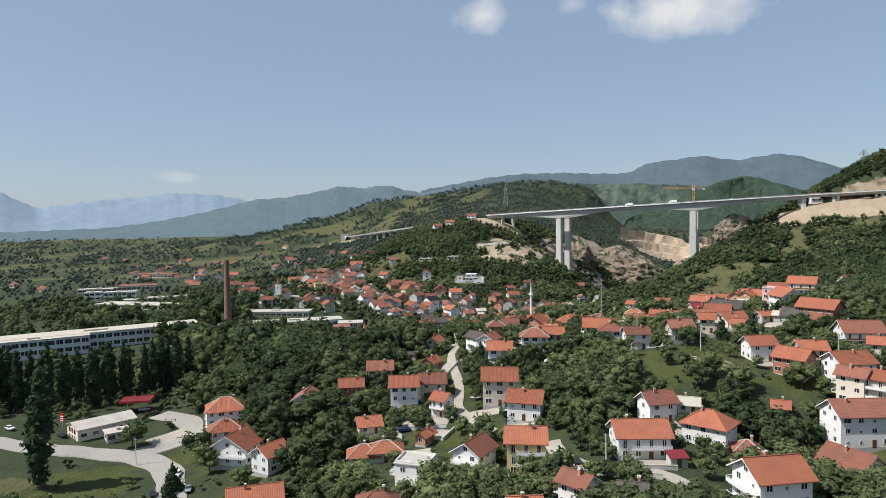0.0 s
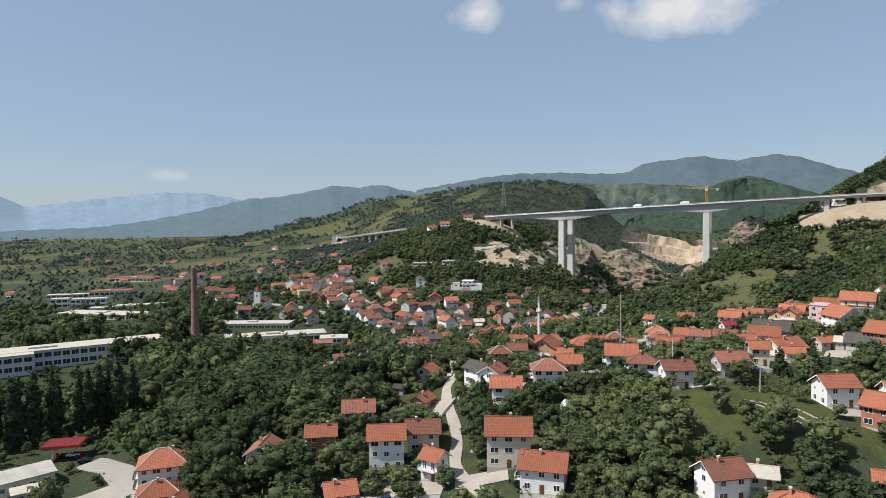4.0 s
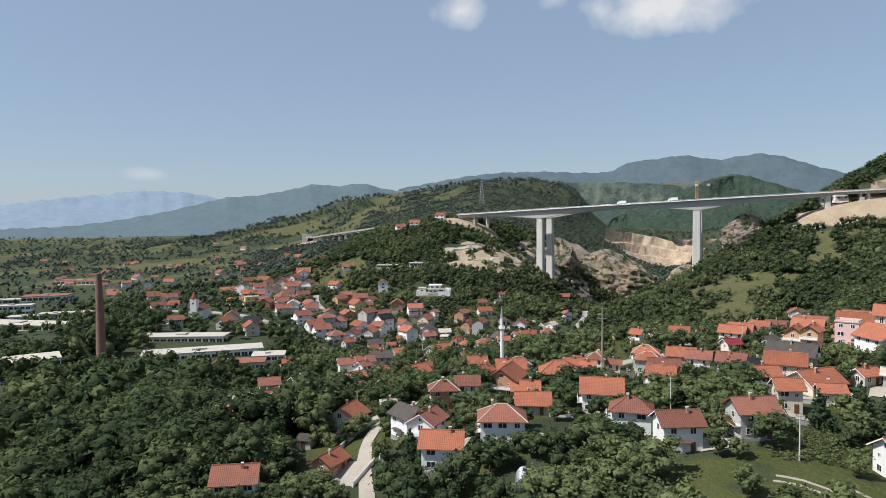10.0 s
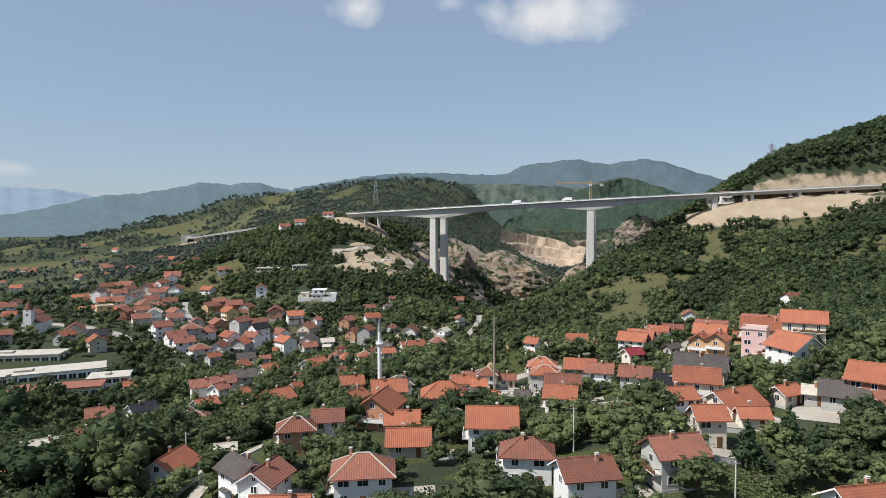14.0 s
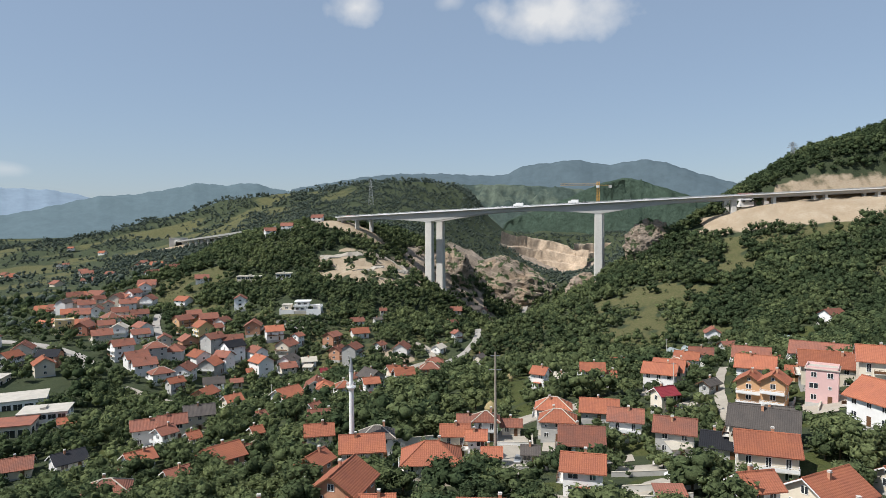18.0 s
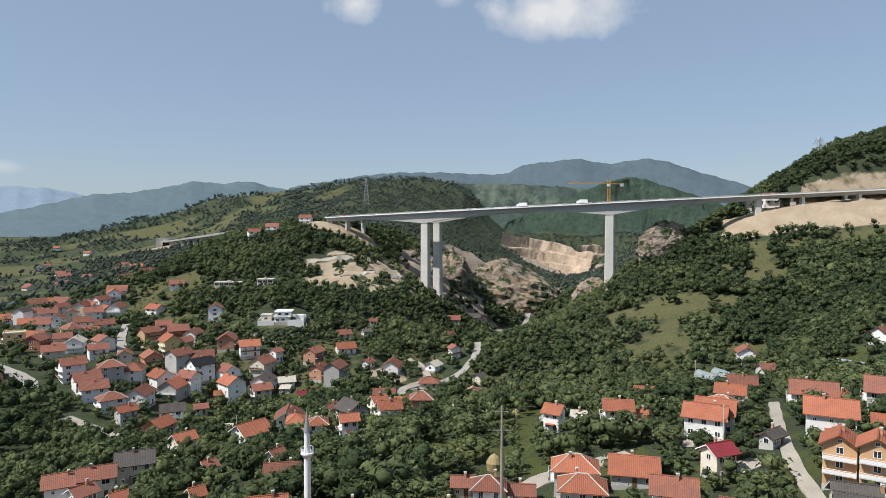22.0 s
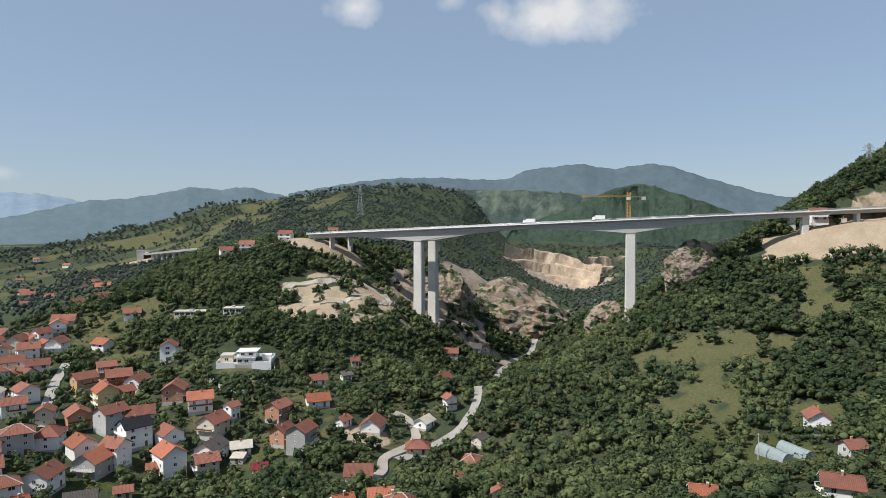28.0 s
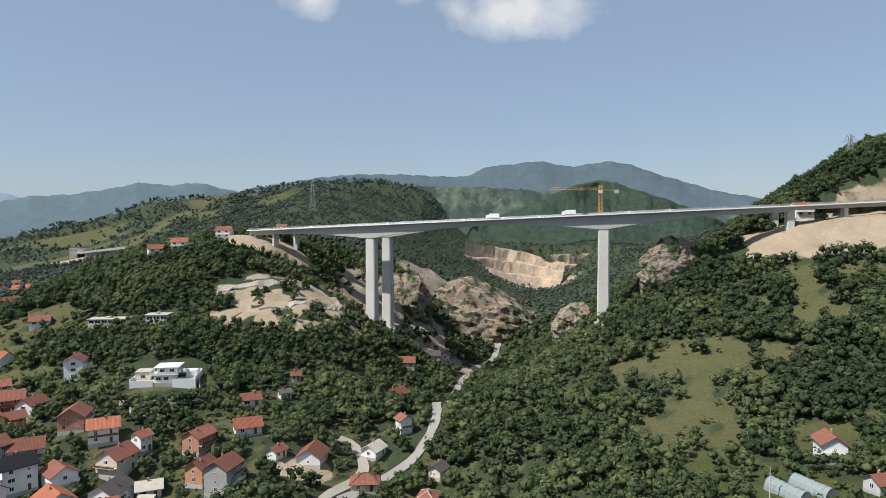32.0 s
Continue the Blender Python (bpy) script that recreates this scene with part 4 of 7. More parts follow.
house(-60.6, 340.2, 50, 9.6, 8.5, 2, 'g', 'b', 'o')
house(5.5, 342.6, 359, 5.4, 5.5, 1, 'g', 'c', 'o')
house(27.3, 344.1, 353, 11.4, 10.0, 2, 'g', 'w', 'r')
house(15.1, 345.2, 355, 5.0, 5.5, 1, 'g', 'g', 'd')
house(100.3, 347.2, 335, 12.9, 11.0, 3, 'g', 'c', 'o')
house(1.7, 348.8, 0, 5.7, 6.5, 2, 'g', 'w', 'o')
house(-23.7, 349.6, 10, 9.2, 7.4, 2, 'h', 'w', 'd')
house(87.4, 350.7, 330, 8.5, 7.5, 3, 'f', 'p', 'f')
house(76.6, 352.2, 58, 8.1, 7.0, 3, 'g', 'o', 'o')
house(-3.8, 352.9, 3, 8.1, 7.2, 2, 'g', 'c', 'o')
house(-89.4, 354.5, 52, 8.0, 7.0, 2, 'g', 'w', 'o')
house(-40.1, 355.1, 16, 8.1, 7.1, 2, 'g', 'c', 'o')
house(-61.3, 356.0, 16, 5.0, 5.5, 1, 'g', 'c', 'r')
house(73.2, 358.6, 60, 8.3, 7.2, 3, 'g', 'o', 'o')
house(41.1, 358.6, 346, 9.5, 8.4, 2, 'g', 'w', 'r')
house(24.1, 365.3, 352, 10.5, 8.4, 2, 'h', 'g', 'o')
house(97.3, 365.7, 338, 16.5, 11.0, 2, 'g', 'c', 'o')
house(4.3, 366.5, 359, 7.9, 7.0, 2, 'h', 'w', 'r')
house(-132.9, 366.5, 30, 9.7, 8.5, 1, 'g', 'c', 'r')
house(11.5, 369.6, 357, 6.5, 5.5, 1, 'g', 'c', 'r')
house(-119.8, 370.8, 51, 9.7, 8.5, 1, 'g', 'w', 'k')
house(55.0, 373.2, 23, 6.8, 6.5, 2, 'g', 'c', 'm')
house(-1.6, 374.0, 1, 5.3, 5.5, 1, 'g', 'c', 'r')
house(24.0, 375.1, 353, 10.8, 8.6, 2, 'h', 'g', 'o')
house(37.5, 376.8, 349, 11.5, 10.2, 1, 'g', 'g', 'o')
house(-65.3, 378.4, 41, 4.1, 5.5, 1, 'g', 'c', 'o')
house(-94.8, 380.3, 59, 6.2, 6.5, 2, 'g', 'w', 'r')
house(94.6, 381.0, 332, 5.0, 5.5, 1, 'g', 'o', 'o')
house(-86.5, 381.6, 47, 4.5, 5.5, 1, 'g', 'c', 'o')
house(71.9, 385.5, 39, 7.0, 4.8, 1, 'g', 'g', 'd')
house(-47.1, 387.7, 11, 9.4, 8.3, 1, 'g', 'w', 'r')
house(86.7, 388.4, 335, 11.7, 10.3, 2, 'g', 'w', 'o')
house(-105.6, 389.3, 30, 9.4, 8.3, 2, 'g', 'w', 'r')
house(-98.6, 393.4, 28, 9.4, 8.3, 2, 'g', 'c', 'r')
house(61.7, 401.4, 336, 11.2, 9.8, 2, 'g', 'w', 'o')
house(-72.6, 402.8, 51, 4.6, 5.5, 1, 'g', 'c', 'r')
house(113.6, 404.6, 331, 17.7, 11.0, 2, 'g', 'g', 'r')
house(-94.5, 404.8, 26, 10.6, 9.4, 2, 'g', 'c', 'd')
house(65.7, 405.5, 335, 10.6, 9.3, 2, 'g', 'c', 'o')
house(-54.8, 407.1, 56, 5.1, 5.5, 1, 'g', 'w', 'r')
house(-148.2, 413.8, 36, 6.2, 5.5, 1, 'g', 'c', 'o')
house(70.5, 414.7, 335, 8.6, 7.0, 2, 'h', 'c', 'o')
house(42.3, 417.5, 354, 9.0, 7.9, 2, 'g', 'w', 'o')
house(24.1, 417.6, 331, 6.1, 6.5, 2, 'g', 'w', 'o')
house(48.7, 417.9, 352, 4.6, 5.5, 1, 'g', 'w', 'o')
house(97.6, 418.6, 336, 12.6, 10.2, 2, 'g', 'w', 'r')
house(31.8, 421.7, 348, 5.0, 5.5, 1, 'g', 'w', 's')
house(106.9, 422.7, 10, 5.2, 5.5, 1, 'g', 'c', 'o')
house(-38.6, 429.2, 22, 6.6, 6.5, 2, 'g', 'w', 'o')
house(79.9, 432.9, 335, 9.3, 8.2, 2, 'g', 'w', 'o')
house(-49.5, 433.2, 15, 7.2, 7.0, 2, 'h', 'w', 'o')
house(-94.3, 434.8, 48, 7.5, 6.6, 2, 'g', 'c', 'o')
house(-27.4, 441.1, 18, 8.3, 7.3, 2, 'g', 'w', 'o')
house(-75.5, 445.1, 53, 11.5, 10.0, 2, 'g', 'w', 'o')
house(-61.4, 451.7, 102, 9.6, 7.7, 2, 'h', 'c', 'o')
house(-42.2, 452.3, 313, 10.3, 9.0, 2, 'g', 'g', 'd')
house(-18.3, 458.2, 6, 8.6, 7.0, 2, 'h', 'b', 'r')
house(-34.5, 464.4, 30, 6.3, 6.5, 2, 'g', 'c', 'o')
house(-53.0, 467.6, 65, 7.1, 4.9, 2, 'g', 'p', 'r')
house(-69.7, 469.1, 100, 11.8, 10.2, 2, 'g', 'c', 'r')
house(62.0, 466.9, 350, 7.5, 6.6, 1, 'g', 'w', 'o')
house(-138.3, 478.9, 52, 8.0, 7.0, 2, 'g', 'g', 'o')
house(-203.3, 482.2, 131, 11.0, 9.7, 2, 'g', 'c', 'o')
house(8.4, 480.5, 90, 3.9, 5.5, 1, 'g', 'c', 'r')
house(-149.3, 488.0, 43, 11.0, 8.8, 2, 'h', 'w', 'r')
house(-162.4, 497.1, 39, 11.7, 10.1, 2, 'g', 'w', 'r')
house(-143.7, 500.1, 93, 11.7, 10.2, 2, 'g', 'w', 'r')
house(-119.7, 506.5, 26, 6.6, 5.6, 1, 'g', 'c', 'r')
house(-230.1, 505.8, 116, 11.7, 10.2, 2, 'g', 'c', 'r')
house(-172.3, 508.2, 45, 11.7, 10.2, 2, 'g', 'w', 'r')
house(121.5, 505.3, 14, 7.7, 6.8, 1, 'g', 'g', 'r')
house(-40.3, 518.6, 6, 10.5, 9.2, 1, 'g', 'w', 'r')
house(172.1, 510.1, 26, 11.5, 10.0, 1, 'g', 'w', 'r')
house(-6.8, 513.9, 52, 9.9, 8.5, 1, 'g', 'w', 'r')
house(-137.7, 518.7, 85, 11.8, 10.2, 2, 'g', 'g', 'o')
house(-185.4, 518.7, 45, 11.2, 9.9, 3, 'g', 'w', 'r')
house(-174.7, 521.1, 96, 7.5, 7.1, 2, 'h', 'c', 'r')
house(-79.4, 527.9, 21, 6.4, 5.8, 1, 'g', 'c', 'm')
house(-170.0, 524.0, 33, 11.8, 9.5, 3, 'h', 'g', 'r')
house(-119.1, 526.5, 24, 5.8, 5.6, 1, 'g', 'c', 'o')
house(-134.1, 527.2, 343, 9.6, 8.5, 3, 'g', 'w', 'r')
house(-114.4, 529.1, 318, 11.8, 10.3, 3, 'g', 'w', 'o')
house(-148.4, 529.0, 141, 11.3, 10.0, 2, 'g', 'w', 'o')
house(-163.8, 533.3, 106, 11.8, 10.2, 2, 'h', 'w', 'r')
house(123.5, 531.8, 78, 9.8, 8.6, 2, 'g', 'w', 'r')
house(-103.1, 540.8, 80, 11.8, 10.3, 2, 'g', 'w', 'd')
house(-135.3, 543.2, 51, 11.7, 10.2, 3, 'g', 'w', 'k')
house(-68.5, 545.7, 77, 11.1, 9.7, 3, 'g', 'g', 'r')
house(-93.4, 546.7, 23, 8.8, 7.7, 1, 'g', 'w', 's')
house(-122.6, 546.2, 139, 10.8, 9.5, 2, 'g', 'w', 'r')
house(-212.0, 545.0, 36, 11.4, 10.0, 2, 'g', 'c', 'r')
house(-150.7, 552.8, 63, 11.8, 10.3, 3, 'g', 'g', 'r')
house(-78.2, 552.2, 74, 9.6, 8.3, 2, 'g', 'b', 'r')
house(-1.1, 548.8, 76, 9.1, 7.3, 1, 'h', 'w', 'r')
house(-166.1, 554.7, 130, 11.8, 10.2, 2, 'g', 'b', 'r')
house(-179.5, 553.6, 115, 8.9, 7.9, 2, 'g', 'c', 'r')
house(-108.9, 556.8, 75, 11.7, 10.2, 2, 'g', 'c', 'r')
house(-23.0, 556.7, 4, 10.6, 8.5, 1, 'h', 'c', 'r')
house(-105.1, 567.3, 63, 6.4, 6.7, 2, 'g', 'w', 'r')
house(-55.7, 564.6, 63, 7.1, 6.0, 1, 'g', 'w', 'r')
house(-120.6, 570.9, 26, 11.4, 9.9, 2, 'g', 'w', 'o')
house(-248.6, 567.7, 35, 11.7, 10.2, 3, 'f', 'y', 's')
house(2.3, 565.5, 60, 7.4, 6.4, 1, 'g', 'c', 'd')
house(-43.4, 566.9, 85, 11.7, 10.1, 1, 'g', 'w', 'r')
house(-85.2, 569.6, 69, 10.4, 9.0, 2, 'g', 'b', 'r')
house(-223.8, 566.6, 36, 6.0, 5.5, 1, 'g', 'w', 'r')
house(-213.8, 566.5, 110, 11.5, 10.0, 2, 'g', 'w', 's')
house(-165.9, 575.2, 313, 11.9, 10.3, 3, 'g', 'y', 'o')
house(-136.7, 581.0, 103, 12.1, 10.5, 2, 'g', 'b', 'r')
house(-161.0, 581.5, 52, 8.9, 7.9, 2, 'g', 'b', 'r')
house(-227.5, 576.3, 36, 10.1, 8.9, 2, 'g', 'c', 'r')
house(-70.4, 579.5, 25, 10.9, 9.6, 1, 'g', 'w', 'o')
house(-22.4, 579.1, 65, 9.0, 7.8, 1, 'g', 'w', 's')
house(-204.3, 576.4, 323, 11.5, 10.0, 2, 'g', 'w', 'r')
house(-246.4, 588.1, 327, 8.2, 7.3, 2, 'g', 'c', 'r')
house(-185.6, 590.4, 55, 10.9, 9.5, 3, 'g', 'o', 'r')
house(-343.4, 603.6, 36, 11.9, 10.4, 2, 'g', 'w', 'r')
house(-11.8, 596.7, 118, 6.7, 6.6, 2, 'g', 'w', 'r')
house(-243.5, 609.4, 325, 11.8, 10.3, 2, 'h', 'w', 'r')
house(-368.3, 617.8, 37, 12.1, 10.5, 2, 'g', 'c', 'r')
house(-65.9, 620.3, 32, 6.3, 5.7, 1, 'g', 'w', 'd')
house(-231.6, 624.2, 32, 11.9, 10.3, 2, 'g', 'w', 'r')
house(-246.9, 626.4, 34, 11.5, 10.1, 2, 'g', 'c', 'r')
house(-264.5, 629.0, 110, 9.1, 8.0, 2, 'g', 'w', 'r')
house(-64.6, 638.3, 12, 5.4, 5.7, 1, 'g', 'c', 'r')
house(-280.3, 641.6, 36, 11.8, 10.2, 2, 'g', 'w', 'r')
house(-263.6, 641.5, 116, 9.0, 8.0, 2, 'g', 'c', 'r')
house(-18.0, 643.2, 53, 10.5, 9.0, 1, 'g', 'c', 'r')
house(-250.9, 644.4, 33, 11.8, 10.2, 2, 'g', 'w', 'r')
house(-292.5, 648.4, 37, 7.8, 6.9, 2, 'g', 'c', 'r')
house(-239.6, 652.7, 96, 11.8, 10.2, 2, 'g', 'w', 'r')
house(-278.1, 653.4, 55, 9.4, 8.3, 2, 'g', 'c', 'r')
house(-264.4, 654.4, 96, 11.4, 10.0, 2, 'g', 'c', 'r')
house(-416.8, 672.5, 112, 12.2, 10.6, 2, 'g', 'c', 'r')
house(-307.8, 671.9, 36, 11.9, 10.4, 2, 'g', 'w', 'r')
house(-254.5, 676.1, 119, 11.7, 10.2, 2, 'g', 'w', 'o')
house(-16.6, 714.6, 2, 10.0, 8.8, 1, 'g', 'c', 'r')
house(-278.1, 735.8, 54, 12.1, 10.5, 1, 'g', 'w', 'r')
house(-260.0, 733.8, 32, 11.9, 10.3, 1, 'g', 'c', 'r')
house(-2.3, 756.7, 0, 11.0, 9.7, 1, 'g', 'g', 'd')
house(6.4, 772.5, 83, 7.7, 6.7, 1, 'g', 'c', 'r')
house(-398.6, 933.2, 108, 12.6, 11.0, 1, 'g', 'c', 'r')
house(-30.5, 246.0, 5, 10.0, 8.5, 2, 'g', 'w', 'o')
house(-77.0, 607.0, 25, 9.0, 8.0, 1, 'g', 'w', 'r')
house(-101.0, 531.0, 35, 9.5, 8.5, 2, 'g', 'c', 'r')
house(-27.0, 483.0, 15, 8.5, 7.5, 1, 'g', 'w', 'o')
house(-257.0, 664.0, 70, 10.5, 9.0, 2, 'g', 'w', 'r')
house(-196.0, 557.0, 40, 10.5, 9.2, 2, 'g', 'w', 'r')
house(94.0, 460.0, 340, 10.0, 8.6, 2, 'g', 'w', 'r')
house(-549.0, 777.0, 30, 9.5, 8.5, 1, 'g', 'w', 'r')
house(-502.0, 733.0, 110, 10.5, 9.5, 2, 'g', 'c', 'r')
house(-511.0, 766.0, 45, 11.5, 8.5, 2, 'g', 'w', 'r')
house(-379.0, 630.0, 35, 10.5, 8.5, 2, 'g', 'g', 'r')
house(-469.0, 747.0, 120, 11.5, 9.5, 2, 'g', 'w', 'd')
house(-379.0, 641.0, 30, 9.5, 8.5, 1, 'g', 'w', 'r')
house(-354.0, 626.0, 110, 10.5, 9.5, 2, 'g', 'c', 'r')
house(-316.0, 549.0, 45, 11.5, 8.5, 2, 'g', 'w', 'r')
house(-320.0, 575.0, 20, 9.5, 9.5, 1, 'g', 'w', 'o')
house(-260.0, 488.0, 35, 10.5, 8.5, 2, 'g', 'g', 'r')
house(-533.0, 849.0, 30, 9.5, 8.5, 1, 'g', 'w', 'r')
house(-588.0, 890.0, 110, 10.5, 9.5, 2, 'g', 'c', 'r')
house(-804.0, 1148.0, 45, 11.5, 8.5, 2, 'g', 'w', 'r')
house(-816.0, 1189.0, 20, 9.5, 9.5, 1, 'g', 'w', 'o')
house(-471.0, 946.0, 35, 10.5, 8.5, 2, 'g', 'g', 'r')
house(-606.0, 1106.0, 120, 11.5, 9.5, 2, 'g', 'w', 'd')
house(-633.0, 1163.0, 30, 9.5, 8.5, 1, 'g', 'w', 'r')


# ---- trees ----
def leaf_cloud(seed, n, lobes, size, spire=0.0):
    """Leaf clumps over the lobes of a crown 1 m high and about 1 m wide, on z from 0 to 1."""
    rng = np.random.RandomState(seed)
    ring = np.arange(lobes) * 2.4 + rng.uniform(0, 6.28)
    zc = np.linspace(0.24, 0.78, lobes) + rng.uniform(-0.06, 0.06, lobes)
    out = np.sqrt(np.clip(1 - ((zc - 0.45) / 0.5) ** 2, 0.02, 1)) * rng.uniform(0.2, 0.36, lobes)
    c = np.stack([np.cos(ring) * out, np.sin(ring) * out, zc], 1)
    rad = rng.uniform(0.17, 0.27, lobes)
    if spire:
        zc = (np.arange(lobes) + 0.5) / lobes
        wd = spire * (1 - zc * 0.92) if spire > 0.3 else spire * np.sin(np.clip(zc * 0.9 + 0.12, 0, 1) * math.pi) ** 0.6
        ang = rng.uniform(0, 6.28, lobes)
        c = np.stack([np.cos(ang) * wd * 0.42, np.sin(ang) * wd * 0.42, zc], 1)
        rad = np.maximum(wd * 0.72, 0.03)
    k = rng.choice(lobes, n, p=rad ** 2 / (rad ** 2).sum())
    d = rng.normal(size=(n, 3))
    d[:, 2] = np.where(d[:, 2] < -0.3, -d[:, 2], d[:, 2])
    d /= np.linalg.norm(d, axis=1)[:, None]
    p = c[k] + d * rad[k][:, None] * rng.uniform(0.80, 1.38, n)[:, None]
    nrm = d * 0.7 + np.array((0, 0, 0.3)) + rng.normal(size=(n, 3)) * 0.48
    nrm /= np.linalg.norm(nrm, axis=1)[:, None]
    t = np.cross(nrm, rng.normal(size=(n, 3)))
    t /= np.linalg.norm(t, axis=1)[:, None]
    b = np.cross(nrm, t)
    s = (size * rng.uniform(0.6, 1.3, n))[:, None]
    s2 = s * rng.uniform(0.6, 1.0, n)[:, None]
    v = np.stack([p - t * s - b * s2 * 0.6, p + t * s - b * s2 * 0.4, p + b * s2], 1)
    return v.reshape(-1, 3), c, rad


def halves(q):
    q = np.array(q)
    return np.concatenate([q[:, [0, 1, 2]], q[:, [0, 2, 3]]])


ICO = [(0, 0, 1)] + [(0.894 * math.cos(1.2566 * i + 0.6283 * k), 0.894 * math.sin(1.2566 * i + 0.6283 * k), 0.447 * z) for k, z in ((0, 1), (1, -1)) for i in range(5)] + [(0, 0, -1)]
ICO_F = [(0, 1 + i, 1 + (i + 1) % 5) for i in range(5)] + [(1 + i, 6 + i, 1 + (i + 1) % 5) for i in range(5)] + [(1 + (i + 1) % 5, 6 + i, 6 + (i + 1) % 5) for i in range(5)] + [(6 + i, 11, 6 + (i + 1) % 5) for i in range(5)]


def core_lump(c, r, seed):
    """A rough round lump of closed foliage, the body of one lobe."""
    rng = np.random.RandomState(seed)
    return np.array(c) + np.array(ICO) * rng.uniform(0.86, 1.14, (12, 1)) * r, np.array(ICO_F)


def trunk_mesh(r, h, n=5):
    vs = [(rr * math.cos(6.2832 * i / n), rr * math.sin(6.2832 * i / n), z) for z, rr in ((-0.08, r * 1.5), (h * 0.4, r), (h, r * 0.45)) for i in range(n)]
    fs = [(k * n + i, k * n + (i + 1) % n, (k + 1) * n + (i + 1) % n, (k + 1) * n + i) for k in range(2) for i in range(n)]
    return np.array(vs), halves(fs)


def tree_proto(seed, n, lobes, size, spire=0.0, foot=0.18, wide=1.0, core=0.96, cores=6, rings=2):
    """Vertices, triangles and their materials of one tree of height 1."""
    lv, c, rad = leaf_cloud(seed, n, lobes, size, spire)
    lv = lv * np.array((wide, wide, 1 - foot)) + np.array((0, 0, foot))
    V, F, MI = [lv], [np.arange(len(lv)).reshape(-1, 3)], [np.zeros(n, int)]
    off = len(lv)
    for i in (range(len(c)) if spire else np.argsort(-rad)[:cores]):
        v, f = core_lump((0, 0, 0), 1.0, i)
        v = (v * rad[i] * core + c[i]) * np.array((wide, wide, 1 - foot)) + np.array((0, 0, foot))
        V.append(v), F.append(f + off), MI.append(np.zeros(len(f), int))
        off += len(v)
    if rings:
        v, f = trunk_mesh(0.022, 0.62)
        V.append(v), F.append(f + off), MI.append(np.ones(len(f), int))
    return np.concatenate(V), np.concatenate(F), np.concatenate(MI)


def stuff_mesh(name, batches, leaf):
    """One joined mesh from batches of (proto, places, heights, tints)."""
    VV, FF, MM, TT, off = [], [], [], [], 0
    rng = np.random.RandomState(len(batches) * 7 + 1)
    for (v, f, mi), P, S, T in batches:
        k = len(P)
        if not k:
            continue
        a = rng.uniform(0, 6.28, k)
        ca, sa = np.cos(a), np.sin(a)
        wv = rng.uniform(0.85, 1.2, k)
        x = (v[None, :, 0] * ca[:, None] - v[None, :, 1] * sa[:, None]) * (S * wv)[:, None] + P[:, None, 0]
        y = (v[None, :, 0] * sa[:, None] + v[None, :, 1] * ca[:, None]) * (S * wv)[:, None] + P[:, None, 1]
        z = v[None, :, 2] * S[:, None] + P[:, None, 2]
        VV.append(np.stack([x, y, z], -1).reshape(-1, 3))
        FF.append((f[None] + (np.arange(k) * len(v))[:, None, None]).reshape(-1, 3) + off)
        MM.append(np.tile(mi, k)), TT.append(np.repeat(T, len(v)))
        off += k * len(v)
    V, F = np.concatenate(VV), np.concatenate(FF)
    me = bpy.data.meshes.new(name)
    me.vertices.add(len(V))
    me.vertices.foreach_set("co", V.reshape(-1).astype(np.float32))
    quads(me, F)
    me.polygons.foreach_set("use_smooth", np.ones(len(F), bool))
    me.materials.append(leaf), me.materials.append(M["trunk"])
    me.polygons.foreach_set("material_index", np.concatenate(MM).astype(np.int32))
    at = me.attributes.new("tint", "FLOAT", "POINT")
    at.data.foreach_set("value", np.concatenate(TT).astype(np.float32))
    return me


PROTO_NEAR = [tree_proto(i, 250, 8, 0.064, cores=7, core=0.88) for i in range(6)]
PROTO_MID = [tree_proto(20 + i, 62, 5, 0.090, cores=3, core=0.92, rings=0, foot=0.06) for i in range(5)]
PROTO_FAR = [tree_proto(40 + i, 10, 4, 0.15, foot=0.0, cores=2, rings=0) for i in range(4)]
PROTO_BUSH = [tree_proto(60 + i, 36, 3, 0.11, foot=0.0, wide=1.4, cores=2, rings=0) for i in range(3)]
PROTO_SPRUCE = [tree_proto(80 + i, 420, 16, 0.05, spire=0.34, foot=0.06) for i in range(2)]
PROTO_POPLAR = [tree_proto(90 + i, 900, 30, 0.024, spire=0.100, foot=0.04) for i in range(3)]


def clear_of(x, y, margin):
    ok = np.ones(x.shape, bool)
    HP = np.array(HOUSES)
    for arr, extra, f in ((HP, margin, 0.5), (ROADP, 2.4, 0.5)):
        for i in range(0, len(x), 4000):
            s = slice(i, i + 4000)
            dd = np.hypot(x[s, None] - arr[None, :, 0], y[s, None] - arr[None, :, 1])
            ok[s] &= (dd > arr[None, :, 2] * f + extra).all(1)
    return ok


def house_room(x, y):
    """0 beside a house, 1 from nine metres off its walls."""
    HP = np.array(HOUSES)
    out = np.empty(len(x))
    for i in range(0, len(x), 4000):
        s = slice(i, i + 4000)
        out[s] = (np.hypot(x[s, None] - HP[None, :, 0], y[s, None] - HP[None, :, 1]) - HP[None, :, 2] * 0.5).min(1)
    return np.clip((out - 1) / 8, 0, 1)


def scatter(x0, x1, y0, y1, step, seed):
    rng = np.random.RandomState(seed)
    gx, gy = np.meshgrid(np.arange(x0, x1, step), np.arange(y0, y1, step))
    x = gx.ravel() + rng.uniform(-0.48, 0.48, gx.size) * step
    y = gy.ravel() + rng.uniform(-0.48, 0.48, gx.size) * step
    return x, y, rng


